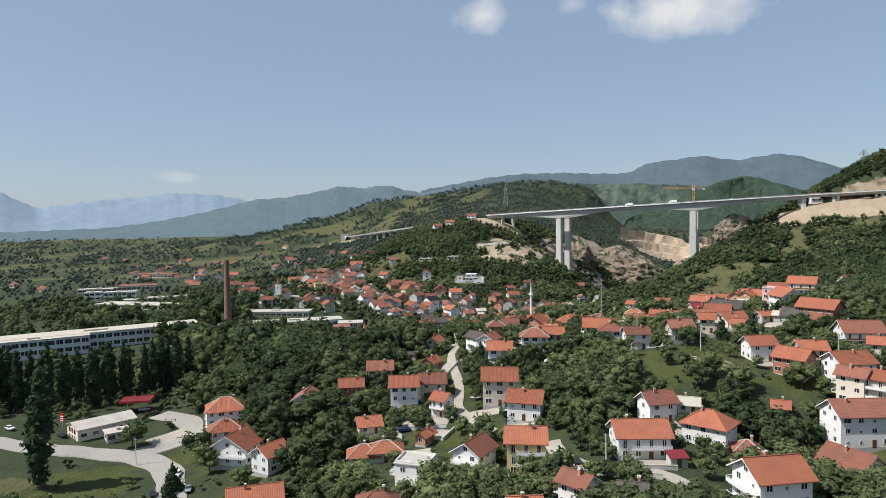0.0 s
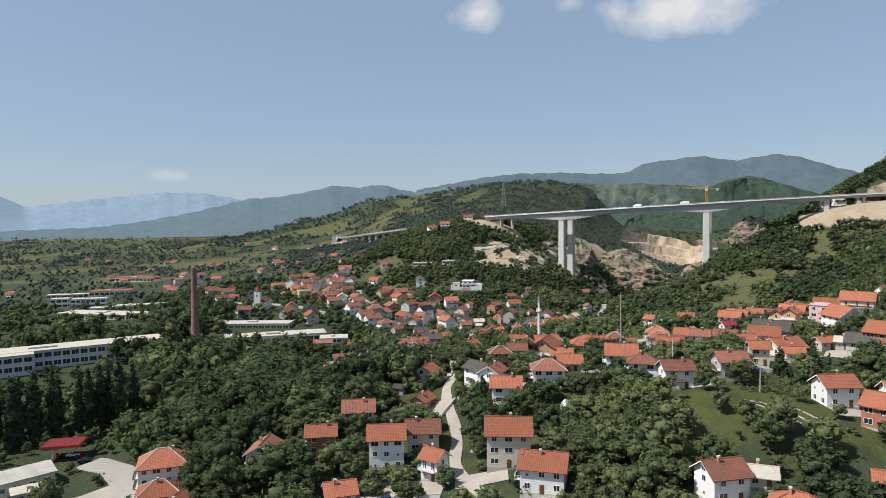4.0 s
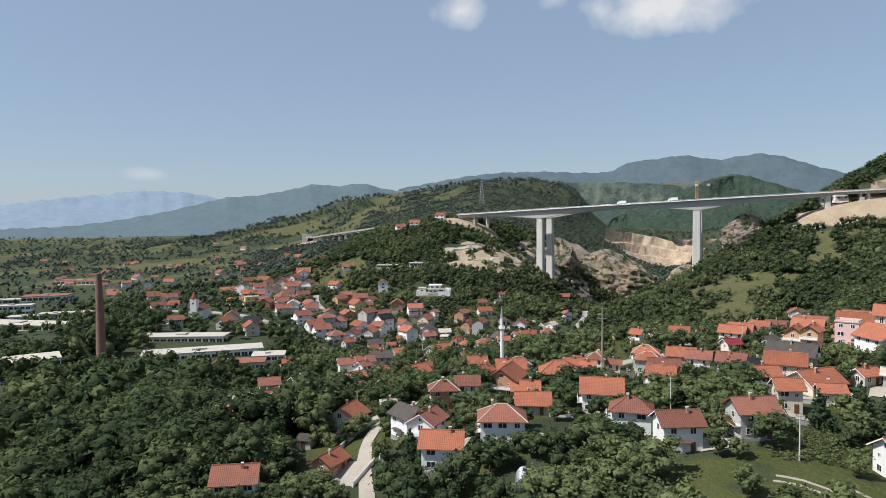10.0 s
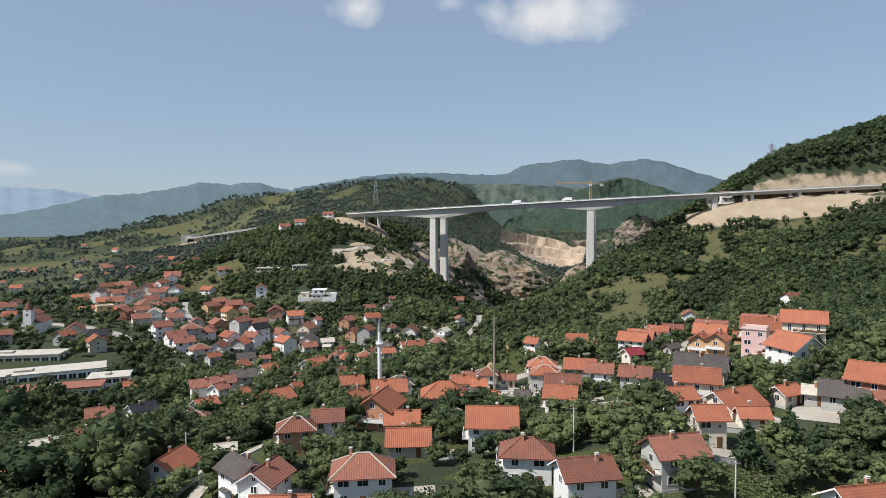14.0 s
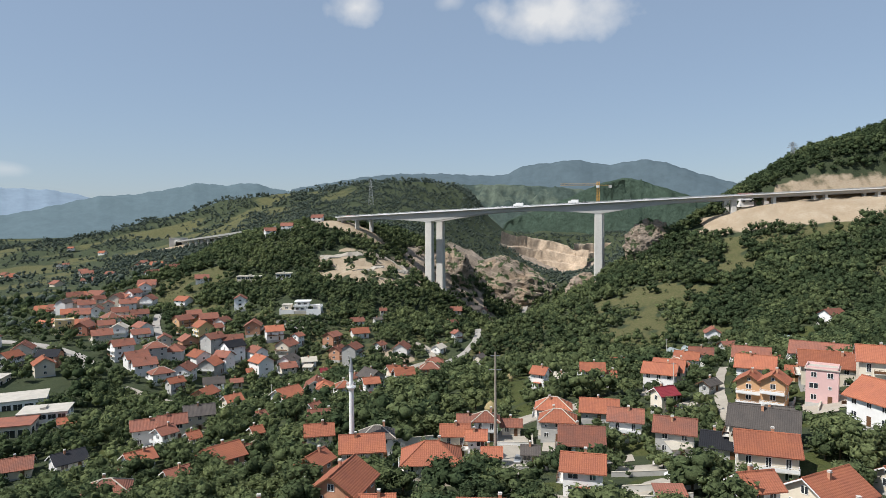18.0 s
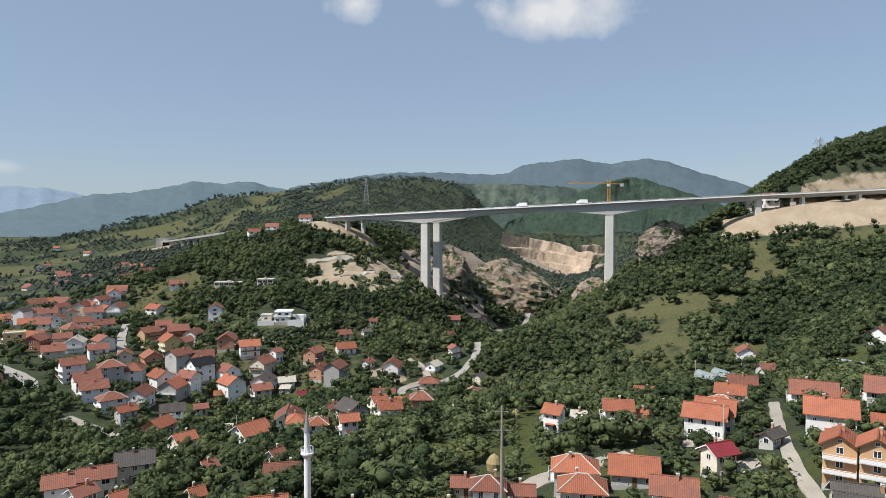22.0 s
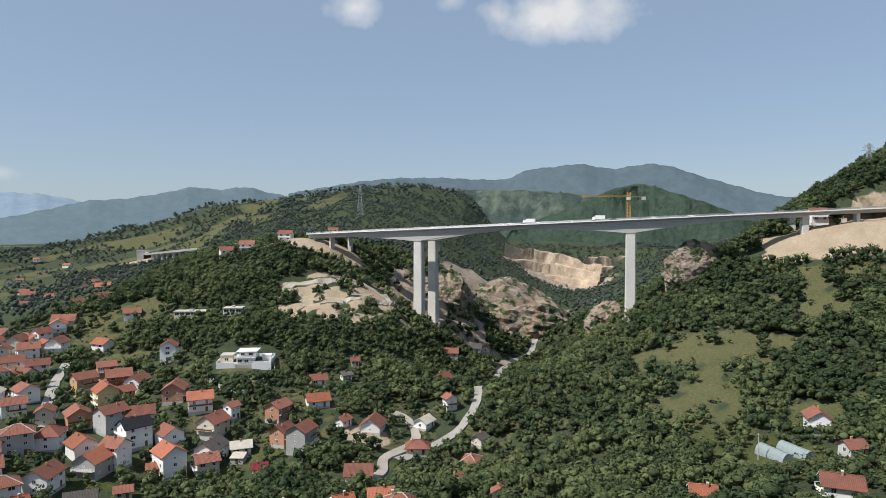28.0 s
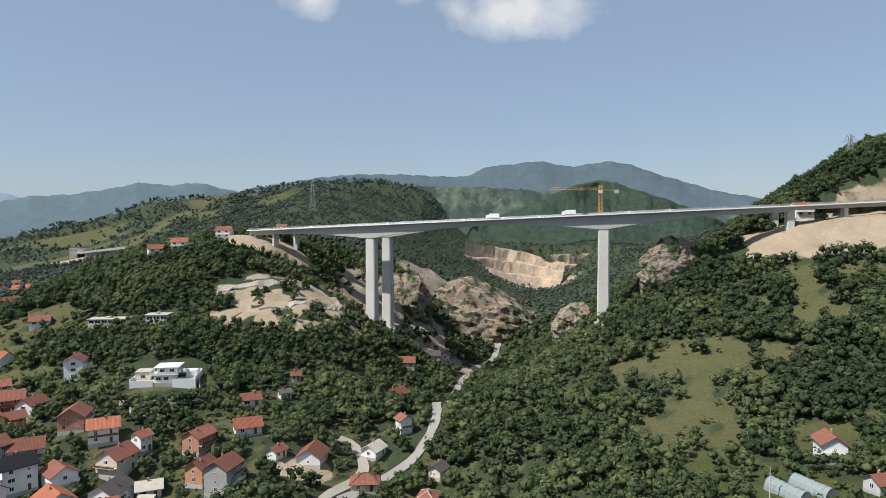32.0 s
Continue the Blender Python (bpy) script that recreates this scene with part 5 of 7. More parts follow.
def woods(name, label, x0, x1, y0, y1, step, seed, protos, hmin, hmax, dens, margin=2.0, holes=(), lift=0.0, shy=0.85, pale=0.0, uneven=0.25):
    x, y, rng = scatter(x0, x1, y0, y1, step, seed)
    p = dens + uneven * ripple(x, y, 85, seed % 7)
    p = np.where(meadows(x, y) > 0.45, p - shy, p)
    p = np.where((earthworks(x, y) > 0.4), -1, p)
    p = np.where((rocks(x, y) > 0.5), p - 0.75, p)
    keep = rng.uniform(0, 1, len(x)) < p
    for hole in holes:
        keep &= ~((x > hole[0]) & (x < hole[1]) & (y > hole[2]) & (y < hole[3]))
    x, y = x[keep], y[keep]
    ok = clear_of(x, y, margin)
    x, y = x[ok], y[ok]
    room = house_room(x, y)
    keep = rng.uniform(0, 1, len(x)) < 0.45 + 0.55 * room
    x, y, room = x[keep], y[keep], room[keep]
    h = (0.58 + 0.42 * room) * rng.uniform(hmin, hmax, len(x)) * (1 + 0.18 * ripple(x, y, 60, 8))
    t = np.clip(pale + 0.42 + 0.3 * ripple(x, y, 70, 2) + rng.uniform(-0.42, 0.42, len(x)), 0, 1.1)
    z = relief(x, y) + lift
    P = np.stack([x, y, z], 1)
    k = rng.randint(0, len(protos), len(x))
    b = [(protos[i], P[k == i], h[k == i], t[k == i]) for i in range(len(protos))]
    # woods reaching beyond y = 1000 take the leaf colour with painted haze
    tagged(new(name, stuff_mesh(name, b, M["leaf_haze" if y1 > 1000 else "leaf"])), label, "trees", kind="stuff")
    return len(x)


# ---- the motorway bridge ----
def by(x):
    x = min(x, 192.0)
    return 730.053 + -0.357819 * x + 0.000633155 * x * x


def bridge_line(x):
    """Centre of the near carriageway, its level and its direction in plan."""
    y = by(x) if x <= 192 else by(192) - 0.045 * (x - 192)
    m = -0.357819 + 0.00126631 * min(x, 192)
    d = Vector((1, m, 0)).normalized()
    return Vector((x, y, 54.2 + 0.0435 * x)), d


def girder_depth(x):
    d = 3.3
    for px in (-40, 95):
        d = max(d, 3.3 + 5.2 * max(0, 1 - abs(x - px) / 62) ** 1.7)
    return d if x < 190.5 else 2.4


def loft(rows):
    """Skin rows of equal length and close both ends."""
    bm = bmesh.new()
    rs = [[bm.verts.new(p) for p in r] for r in rows]
    n = len(rs[0])
    for a, b in zip(rs, rs[1:]):
        for i in range(n):
            bm.faces.new((a[i], a[(i + 1) % n], b[(i + 1) % n], b[i]))
    bm.faces.new(rs[0][::-1]), bm.faces.new(rs[-1])
    bmesh.ops.recalc_face_normals(bm, faces=bm.faces)
    return bm


def carriageway(shift, label):
    e = thing("motorway_bridge", pose(0, 0, 0), label, "bridge", "motorway carriageways")
    st = [x for x in np.arange(-126, 191.5, 3.0)] + [191 + 6 * i for i in range(39)]
    slab, gird, edge_a, edge_b, tarmac = [], [], [], [], []
    for x in st:
        c, d = bridge_line(x)
        n = Vector((-d.y, d.x, 0))
        c = c + n * shift
        k = girder_depth(x)
        up = Vector((0, 0, 1))
        w, b = 5.6, 3.1
        slab.append([c - n * w, c - n * w - up * 0.3, c - n * b - up * 0.6, c + n * b - up * 0.6, c + n * w - up * 0.3, c + n * w])
        gird.append([c - n * b - up * 0.62, c - n * (b - 0.2) - up * k, c + n * (b - 0.2) - up * k, c + n * b - up * 0.62])
        for s, rows in ((-1, edge_a), (1, edge_b)):
            o = c + n * s * (w - 0.15)
            rows.append([o - n * 0.2 - up * 0.35, o + n * 0.2 - up * 0.35, o + n * 0.2 + up * 0.3, o - n * 0.2 + up * 0.3])
        tarmac.append([c - n * (w - 0.4) + up * 0.01, c + n * (w - 0.4) + up * 0.01, c + n * (w - 0.4) + up * 0.06, c - n * (w - 0.4) + up * 0.06])
    part("deck_slab", loft(slab), e, M["conc"])
    part("box_girder", loft(gird), e, M["deck"])
    part("road_surface", loft(tarmac), e, M["road"])
    for rows in (edge_a, edge_b):
        part("edge_beam", loft(rows), e, M["white"])
    for s in (-1, 1):
        bm = bmesh.new()
        pts = []
        for x in st:
            c, d = bridge_line(x)
            n = Vector((-d.y, d.x, 0))
            pts.append(c + n * (shift + s * 5.4))
        for p, q in zip(pts, pts[1:]):
            for h in (0.7, 1.15):
                tube(bm, p + Vector((0, 0, h)), q + Vector((0, 0, h)), 0.06, 0.06, 4, False)
            tube(bm, p, p + Vector((0, 0, 1.15)), 0.06, 0.06, 4, False)
        part("guard_rail", bm, e, M["steel"])

    def pier(x, width, deep, bottom, flare=0.0):
        c, d = bridge_line(x)
        n = Vector((-d.y, d.x, 0))
        c = c + n * shift
        top = c.z - girder_depth(x) + 0.05
        rows = []
        for z, f in ((bottom, 1 + flare), (bottom + 0.6 * (top - bottom), 1 + flare * 0.3), (top, 1.0)):
            p = Vector((c.x, c.y, z))
            a, b, q = d * width / 2 * f, n * deep / 2 * f, 0.8
            rows.append([p - a * q - b, p + a * q - b, p + a - b * q, p + a + b * q, p + a * q + b, p - a * q + b, p - a + b * q, p - a - b * q])
        part("pier", loft(rows), e, M["conc"])
        part("pier_footing", boxes((c.x - width * 0.8, c.x + width * 0.8, c.y - deep * 0.8, c.y + deep * 0.8, bottom - 3, bottom + 1.0)), e, M["conc"])

    for x in (-40, 95):
        c, d = bridge_line(x)
        yy = c.y + shift * d.x
        pier(x, 6.2, 5.2, g(c.x - shift * d.y, yy) - 3, 0.12)
    for x in (190.5, 219, 255, 291, 327, 363, 399):
        c, d = bridge_line(x)
        pier(x, 4.0 if x < 200 else 2.2, 5.0, min(g(c.x, c.y + shift) - 1.5, c.z - 6))
    for x in (-122, -108):
        c, d = bridge_line(x)
        pier(x, 1.6, 5.0, min(g(c.x, c.y + shift) - 2, c.z - 6))
    return e


carriageway(0, "concrete box-girder motorway bridge on tall tapered piers, near carriageway")
carriageway(22, "concrete box-girder motorway bridge on tall tapered piers, far carriageway")

# ---- far ridges and clouds ----
def ridge(name, label, r, az0, az1, base, colour, glow, *peaks, fields=None):
    """A distant range: its tops and saddles as (azimuth, height) in degrees and metres round the valley."""
    m = bpy.data.materials.new(name)
    m.use_nodes = True
    nt = m.node_tree
    p = nt.nodes["Principled BSDF"]
    n, geo, mix = nt.nodes.new("ShaderNodeTexNoise"), nt.nodes.new("ShaderNodeNewGeometry"), nt.nodes.new("ShaderNodeMix")
    n.inputs["Scale"].default_value, n.inputs["Detail"].default_value = 0.012, 8
    nt.links.new(geo.outputs["Position"], n.inputs["Vector"])
    mix.data_type = "RGBA"
    # colour and fields already hold the haze of the air in between
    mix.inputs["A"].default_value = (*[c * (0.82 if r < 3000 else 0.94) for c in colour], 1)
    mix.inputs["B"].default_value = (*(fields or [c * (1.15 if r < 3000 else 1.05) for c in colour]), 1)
    rg = nt.nodes.new("ShaderNodeMapRange")
    rg.inputs[1].default_value, rg.inputs[2].default_value = (0.48, 0.60) if fields else (0.3, 0.7)
    nt.links.new(n.outputs[0], rg.inputs[0]), nt.links.new(rg.outputs[0], mix.inputs["Factor"])
    n2, r2, sc, bp = nt.nodes.new("ShaderNodeTexNoise"), nt.nodes.new("ShaderNodeMapRange"), nt.nodes.new("ShaderNodeVectorMath"), nt.nodes.new("ShaderNodeBump")
    n2.inputs["Scale"].default_value, n2.inputs["Detail"].default_value, n2.inputs["Roughness"].default_value = 120.0 / r, 10, 0.7
    nt.links.new(geo.outputs["Position"], n2.inputs["Vector"])
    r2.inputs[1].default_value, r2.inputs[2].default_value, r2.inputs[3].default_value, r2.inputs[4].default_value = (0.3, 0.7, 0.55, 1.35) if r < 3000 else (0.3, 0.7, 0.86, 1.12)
    sc.operation = "SCALE"
    bp.inputs["Strength"].default_value, bp.inputs["Distance"].default_value = 1.0 if r < 3000 else 0.3, 12.0
    nt.links.new(n2.outputs[0], r2.inputs[0]), nt.links.new(mix.outputs["Result"], sc.inputs[0]), nt.links.new(r2.outputs[0], sc.inputs["Scale"])
    nt.links.new(n2.outputs[0], bp.inputs["Height"]), nt.links.new(bp.outputs[0], p.inputs["Normal"])
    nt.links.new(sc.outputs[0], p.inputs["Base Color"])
    # the range glows in its own colour to imitate light scattered by haze
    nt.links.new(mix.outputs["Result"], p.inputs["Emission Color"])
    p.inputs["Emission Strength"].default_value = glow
    p.inputs["Roughness"].default_value, p.inputs["Specular IOR Level"].default_value = 1.0, 0.0
    az = np.arange(az0, az1 + 0.01, 0.25)
    h = np.interp(az, [q[0] for q in peaks], [q[1] for q in peaks], base, base)
    for k in range(3):
        h[1:-1] = 0.25 * h[:-2] + 0.5 * h[1:-1] + 0.25 * h[2:]
    h = h + 0.6 * r / 1000 * np.sin(az * 3.7 + 1) + 0.4 * r / 1000 * np.sin(az * 9)
    rows = []
    for k, (dr, f) in enumerate(((-700, -0.1), (-590, 0.08), (-480, 0.25), (-370, 0.43), (-260, 0.6), (-170, 0.77), (-90, 0.9), (-40, 0.97), (0, 1.0), (150, 0.8))):
        rr = r + dr * r / 4200 + (30 * np.sin(az * 0.7 + k) if 0 < k < 7 else 0)
        rows.append(np.stack([rr * np.sin(np.radians(az)), 170 + rr * np.cos(np.radians(az)), -60 + (h + 60) * f * (1 + ((0.07 if r < 3000 else 0.03) * np.sin(az * 1.3 * 4200 / r + 2 * k) + (0.05 if r < 3000 else 0.0) * np.sin(az * 3.1 * 4200 / r + 5 * k) if 0 < k < 7 else 0))], -1))
    V = np.concatenate(rows)
    na = len(az)
    i = np.arange(len(rows) * na).reshape(len(rows), na)
    me = bpy.data.meshes.new(name)
    me.vertices.add(len(V))
    me.vertices.foreach_set("co", V.reshape(-1))
    quads(me, np.stack([i[:-1, :-1], i[:-1, 1:], i[1:, 1:], i[1:, :-1]], -1).reshape(-1, 4))
    me.polygons.foreach_set("use_smooth", np.ones(len(me.polygons), bool))
    me.materials.append(m)
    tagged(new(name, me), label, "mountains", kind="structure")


# haze painted per range: farther ones get paler, bluer colour and more glow
ridge("backdrop_mountains", "hazy pale blue distant mountain range", 4450, -66, -16, 60, (0.150, 0.195, 0.245), 0.62, (-66, 190), (-57, 250), (-52, 262), (-49, 242), (-46.8, 145), (-44.1, 178), (-41.4, 203), (-39, 222), (-37.2, 241), (-33.6, 231), (-31.5, 200), (-29, 130), (-22, 60))
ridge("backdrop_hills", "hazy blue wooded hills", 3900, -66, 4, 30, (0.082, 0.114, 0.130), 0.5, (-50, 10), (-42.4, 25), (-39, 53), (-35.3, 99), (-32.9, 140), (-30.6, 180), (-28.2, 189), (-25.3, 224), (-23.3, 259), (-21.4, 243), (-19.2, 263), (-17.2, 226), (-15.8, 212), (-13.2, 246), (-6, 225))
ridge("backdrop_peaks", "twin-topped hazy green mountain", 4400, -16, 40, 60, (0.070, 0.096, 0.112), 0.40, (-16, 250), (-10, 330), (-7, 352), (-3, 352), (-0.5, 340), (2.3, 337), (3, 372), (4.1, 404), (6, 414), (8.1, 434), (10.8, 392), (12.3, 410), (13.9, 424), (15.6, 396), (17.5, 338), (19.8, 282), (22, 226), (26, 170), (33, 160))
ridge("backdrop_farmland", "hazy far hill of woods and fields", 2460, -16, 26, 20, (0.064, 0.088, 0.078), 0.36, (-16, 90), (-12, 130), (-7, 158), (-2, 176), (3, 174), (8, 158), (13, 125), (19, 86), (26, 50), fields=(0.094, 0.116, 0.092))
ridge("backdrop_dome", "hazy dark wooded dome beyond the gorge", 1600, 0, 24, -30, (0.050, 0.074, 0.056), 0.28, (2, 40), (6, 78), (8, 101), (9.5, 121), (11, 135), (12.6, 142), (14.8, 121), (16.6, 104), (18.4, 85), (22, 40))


def cloud(x, y, z, w, h, seed, thick):
    m = bpy.data.materials.new("cloud_vapour")
    m.use_nodes = True
    nt = m.node_tree
    N, L = nt.nodes.new, nt.links.new
    nt.nodes.remove(nt.nodes["Principled BSDF"])
    tc, n, ln, r, add, mp = N("ShaderNodeTexCoord"), N("ShaderNodeTexNoise"), N("ShaderNodeVectorMath"), N("ShaderNodeMapRange"), N("ShaderNodeMath"), N("ShaderNodeMapping")
    mp.inputs["Scale"].default_value = (1 / w, 1 / h, 1)
    L(tc.outputs["Object"], mp.inputs[0])
    mv = N("ShaderNodeMapping")
    mv.inputs["Location"].default_value = (seed * 3.1, seed, 0)
    mv.inputs["Scale"].default_value = (w / 300, h / 300, 1)
    L(mp.outputs[0], mv.inputs[0]), L(mv.outputs[0], n.inputs["Vector"])
    n.inputs["Scale"].default_value, n.inputs["Detail"].default_value = 1.3, 8
    ln.operation = "LENGTH"
    L(mp.outputs[0], ln.inputs[0])
    add.operation = "MULTIPLY_ADD"
    add.inputs[1].default_value = -1.7
    L(ln.outputs["Value"], add.inputs[0]), L(n.outputs[0], add.inputs[2])
    r.inputs[1].default_value, r.inputs[2].default_value, r.inputs[4].default_value = -0.22, 0.34, thick
    L(add.outputs[0], r.inputs[0])
    em, tr, ms = N("ShaderNodeEmission"), N("ShaderNodeBsdfTransparent"), N("ShaderNodeMixShader")
    # the sunlit white is a constant glow on a flat card
    em.inputs[0].default_value, em.inputs[1].default_value = (0.70, 0.70, 0.70, 1), 1.0
    L(r.outputs[0], ms.inputs[0]), L(tr.outputs[0], ms.inputs[1]), L(em.outputs[0], ms.inputs[2])
    L(ms.outputs[0], nt.nodes["Material Output"].inputs[0])
    bm = bmesh.new()
    bm.faces.new([bm.verts.new(c) for c in ((-w / 2, -h / 2, 0), (w / 2, -h / 2, 0), (w / 2, h / 2, 0), (-w / 2, h / 2, 0))])
    ob = new("cloud", mesh("cloud", bm, m))
    ob.matrix_basis = look((x, y, z), (2 * x, 2 * y, 2 * z))
    ob.visible_shadow = False
    tagged(ob, "soft white fair-weather cloud", "cloud", kind="structure")


cloud(500, 4455, 1345, 1200, 430, 1, 0.85)
cloud(-780, 4400, 1400, 420, 300, 2, 0.8)
cloud(-180, 4440, 1440, 260, 170, 4, 0.35)
cloud(-2560, 3640, 335, 340, 120, 3, 0.32)

# ---- landmarks ----
def minaret(x, y):
    z = g(x, y)
    e = thing("minaret", pose(x, y, z), "slender white minaret with one balcony and a lead cone", "minaret")
    top = 12.8 - z
    bm = bmesh.new()
    tube(bm, (0, 0, -1), (0, 0, 4), 1.0, 0.9, 12)
    part("base", bm, e, M["w"])
    bm = bmesh.new()
    tube(bm, (0, 0, 4), (0, 0, top - 8.6), 0.66, 0.60, 16)
    part("shaft", bm, e, M["white"])
    bm = bmesh.new()
    tube(bm, (0, 0, top - 9.2), (0, 0, top - 8.4), 0.62, 1.15, 16), tube(bm, (0, 0, top - 8.4), (0, 0, top - 8.2), 1.2, 1.2, 16)
    b = part("balcony", bm, e, M["white"])
    bm = bmesh.new()
    for i in range(16):
        a = i * math.pi / 8
        tube(bm, (1.12 * math.cos(a), 1.12 * math.sin(a), top - 8.2), (1.12 * math.cos(a), 1.12 * math.sin(a), top - 7.3), 0.05, 0.05, 4)
    tube(bm, (0, 0, top - 7.35), (0, 0, top - 7.25), 1.2, 1.2, 16, False)
    part("railing", bm, b, M["white"])
    bm = bmesh.new()
    tube(bm, (0, 0, top - 8.2), (0, 0, top - 4.4), 0.52, 0.5, 14)
    part("upper_shaft", bm, e, M["white"])
    bm = bmesh.new()
    tube(bm, (0, 0, top - 4.4), (0, 0, top - 0.6), 0.62, 0.06, 14), tube(bm, (0, 0, top - 0.6), (0, 0, top), 0.05, 0.02, 6)
    part("cone", bm, e, M["copper"])


minaret(-29.2, 344.5)


def chimney_stack(x, y, z0, z1):
    e = thing("factory_chimney", pose(x, y, z0), "tall tapered old red-brick factory chimney", "chimney")
    bm = bmesh.new()
    tube(bm, (0, 0, -1), (0, 0, 8), 2.6, 2.4, 20), tube(bm, (0, 0, 8), (0, 0, z1 - z0 - 1.2), 2.4, 1.45, 20)
    part("shaft", bm, e, M["brick"])
    bm = bmesh.new()
    tube(bm, (0, 0, z1 - z0 - 1.2), (0, 0, z1 - z0), 1.6, 1.55, 20)
    part("rim", bm, e, M["brick"])
    for z in (12, 20, 28, 36):
        bm = bmesh.new()
        tube(bm, (0, 0, z), (0, 0, z + 0.25), 2.42 - z * 0.02, 2.42 - z * 0.02, 20)
        part("iron_band", bm, e, M["steel"])


chimney_stack(-232.5, 386.5, -29, 19.8)


def block(name, label, x, y, turn, l, d, floors, wall, roofm, fh=3.3, bays=0, base=None, category="building"):
    """A flat-roofed block with bands of windows on both long sides."""
    z = g(x, y) if base is None else base
    e = thing(name, pose(x, y, z, 0, 0, turn), label, category)
    for k in range(int(l / d) + 1):
        s = l * ((k + 0.5) / (int(l / d) + 1) - 0.5)
        HOUSES.append((x + s * math.cos(radians(turn)), y + s * math.sin(radians(turn)), d))
    H = floors * fh
    part("wall", boxes((-l / 2, l / 2, -d / 2, d / 2, -3, H)), e, M[wall])
    part("roof", boxes((-l / 2 - 0.5, l / 2 + 0.5, -d / 2 - 0.5, d / 2 + 0.5, H, H + 0.35)), e, M[roofm])
    part("roof_hatch", boxes((-l * 0.1, l * 0.02, -d * 0.15, d * 0.2, H + 0.35, H + 1.2)), e, M["f"])
    bays = bays or max(2, int(l / 3.6))
    w, t = l / bays, max(1.7, fh * 0.56)
    fr = mesh("window", boxes((-w * 0.42, w * 0.42, -0.06, 0.06, 0, 0.1), (-w * 0.42, w * 0.42, -0.06, 0.06, t - 0.1, t), (-w * 0.42, -w * 0.42 + 0.1, -0.06, 0.06, 0.1, t - 0.1), (w * 0.42 - 0.1, w * 0.42, -0.06, 0.06, 0.1, t - 0.1), (-0.05, 0.05, -0.05, 0.05, 0.1, t - 0.1)), M["frame"])
    pn = mesh("pane", boxes((-w * 0.41, w * 0.41, -0.02, 0.02, 0.06, t - 0.06)), glass)
    for f in range(floors):
        for i in range(bays):
            q = part("window", fr, e, at=pose(-l / 2 + w * (i + 0.5), -d / 2 - 0.03, f * fh + 1.0))
            part("pane", pn, q)
    for f in range(floors):
        for s, rot in ((1, 90), (-1, 270)):
            for i in range(max(1, int(d / 5))):
                q = part("window", fr, e, at=pose(s * (l / 2 + 0.03), -d / 2 + d * (i + 0.5) / max(1, int(d / 5)), f * fh + 1.0, 0, 0, rot))
                part("pane", pn, q)
    return e


block("factory", "long two-storey pale blue and white factory with window bands", -293, 345, 46, 110, 18, 2, "blue", "s", 4.6, 26, -30)
block("workshop", "long low industrial hall with a pale roof", -205, 432, 30, 62, 16, 1, "w", "f", 5.0, 16, -31)
block("workshop", "long low hall with a dark band of windows", -172, 402, 22, 34, 12, 1, "c", "r", 5.0, 8, -30)
block("school", "white three-storey flat-roofed block", -160, 420, 22, 16, 12, 2, "w", "f", 3.3, 5, -31)
block("hall", "low pale building with a wide roof among trees", -388, 497, 0, 74, 20, 1, "c", "s", 4.2, 14)
block("factory_wing", "pale blue factory wing with a wide pale roof", -307.9, 310.7, 46, 52, 8, 2, "blue", "s", 4.6, 12, -30.15)
block("apartment_block", "white flat-roofed terrace of flats with dark glazing", -499, 569, 28, 15, 11, 2, "w", "f", 4.2, 3)
block("apartment_block", "white flat-roofed terrace of flats with dark glazing", -463, 565, 28, 29, 11, 2, "w", "f", 4.2, 7)
block("apartment_block", "white flat-roofed terrace of flats with dark glazing", -418, 531, 28, 22, 11, 1, "w", "f", 4.2, 5)
block("apartment_block", "white flat-roofed terrace of flats with dark glazing", -400, 542, 28, 23, 11, 1, "w", "f", 4.2, 5)
block("apartment_block", "white flat-roofed terrace of flats with dark glazing", -372, 543, 28, 23, 11, 1, "w", "f", 4.2, 5)
block("hall", "long low hall with a pale flat roof above the flats", -555, 643, 28, 46, 12, 1, "c", "s", 4.0, 9)
block("hall", "low hall with a weathered red roof above the flats", -522, 664, 28, 40, 22, 1, "c", "r", 5.0, 8)
block("hall", "low building with a red roof behind the flats", -610, 815, 0, 60, 20, 1, "c", "r", 5, 10)
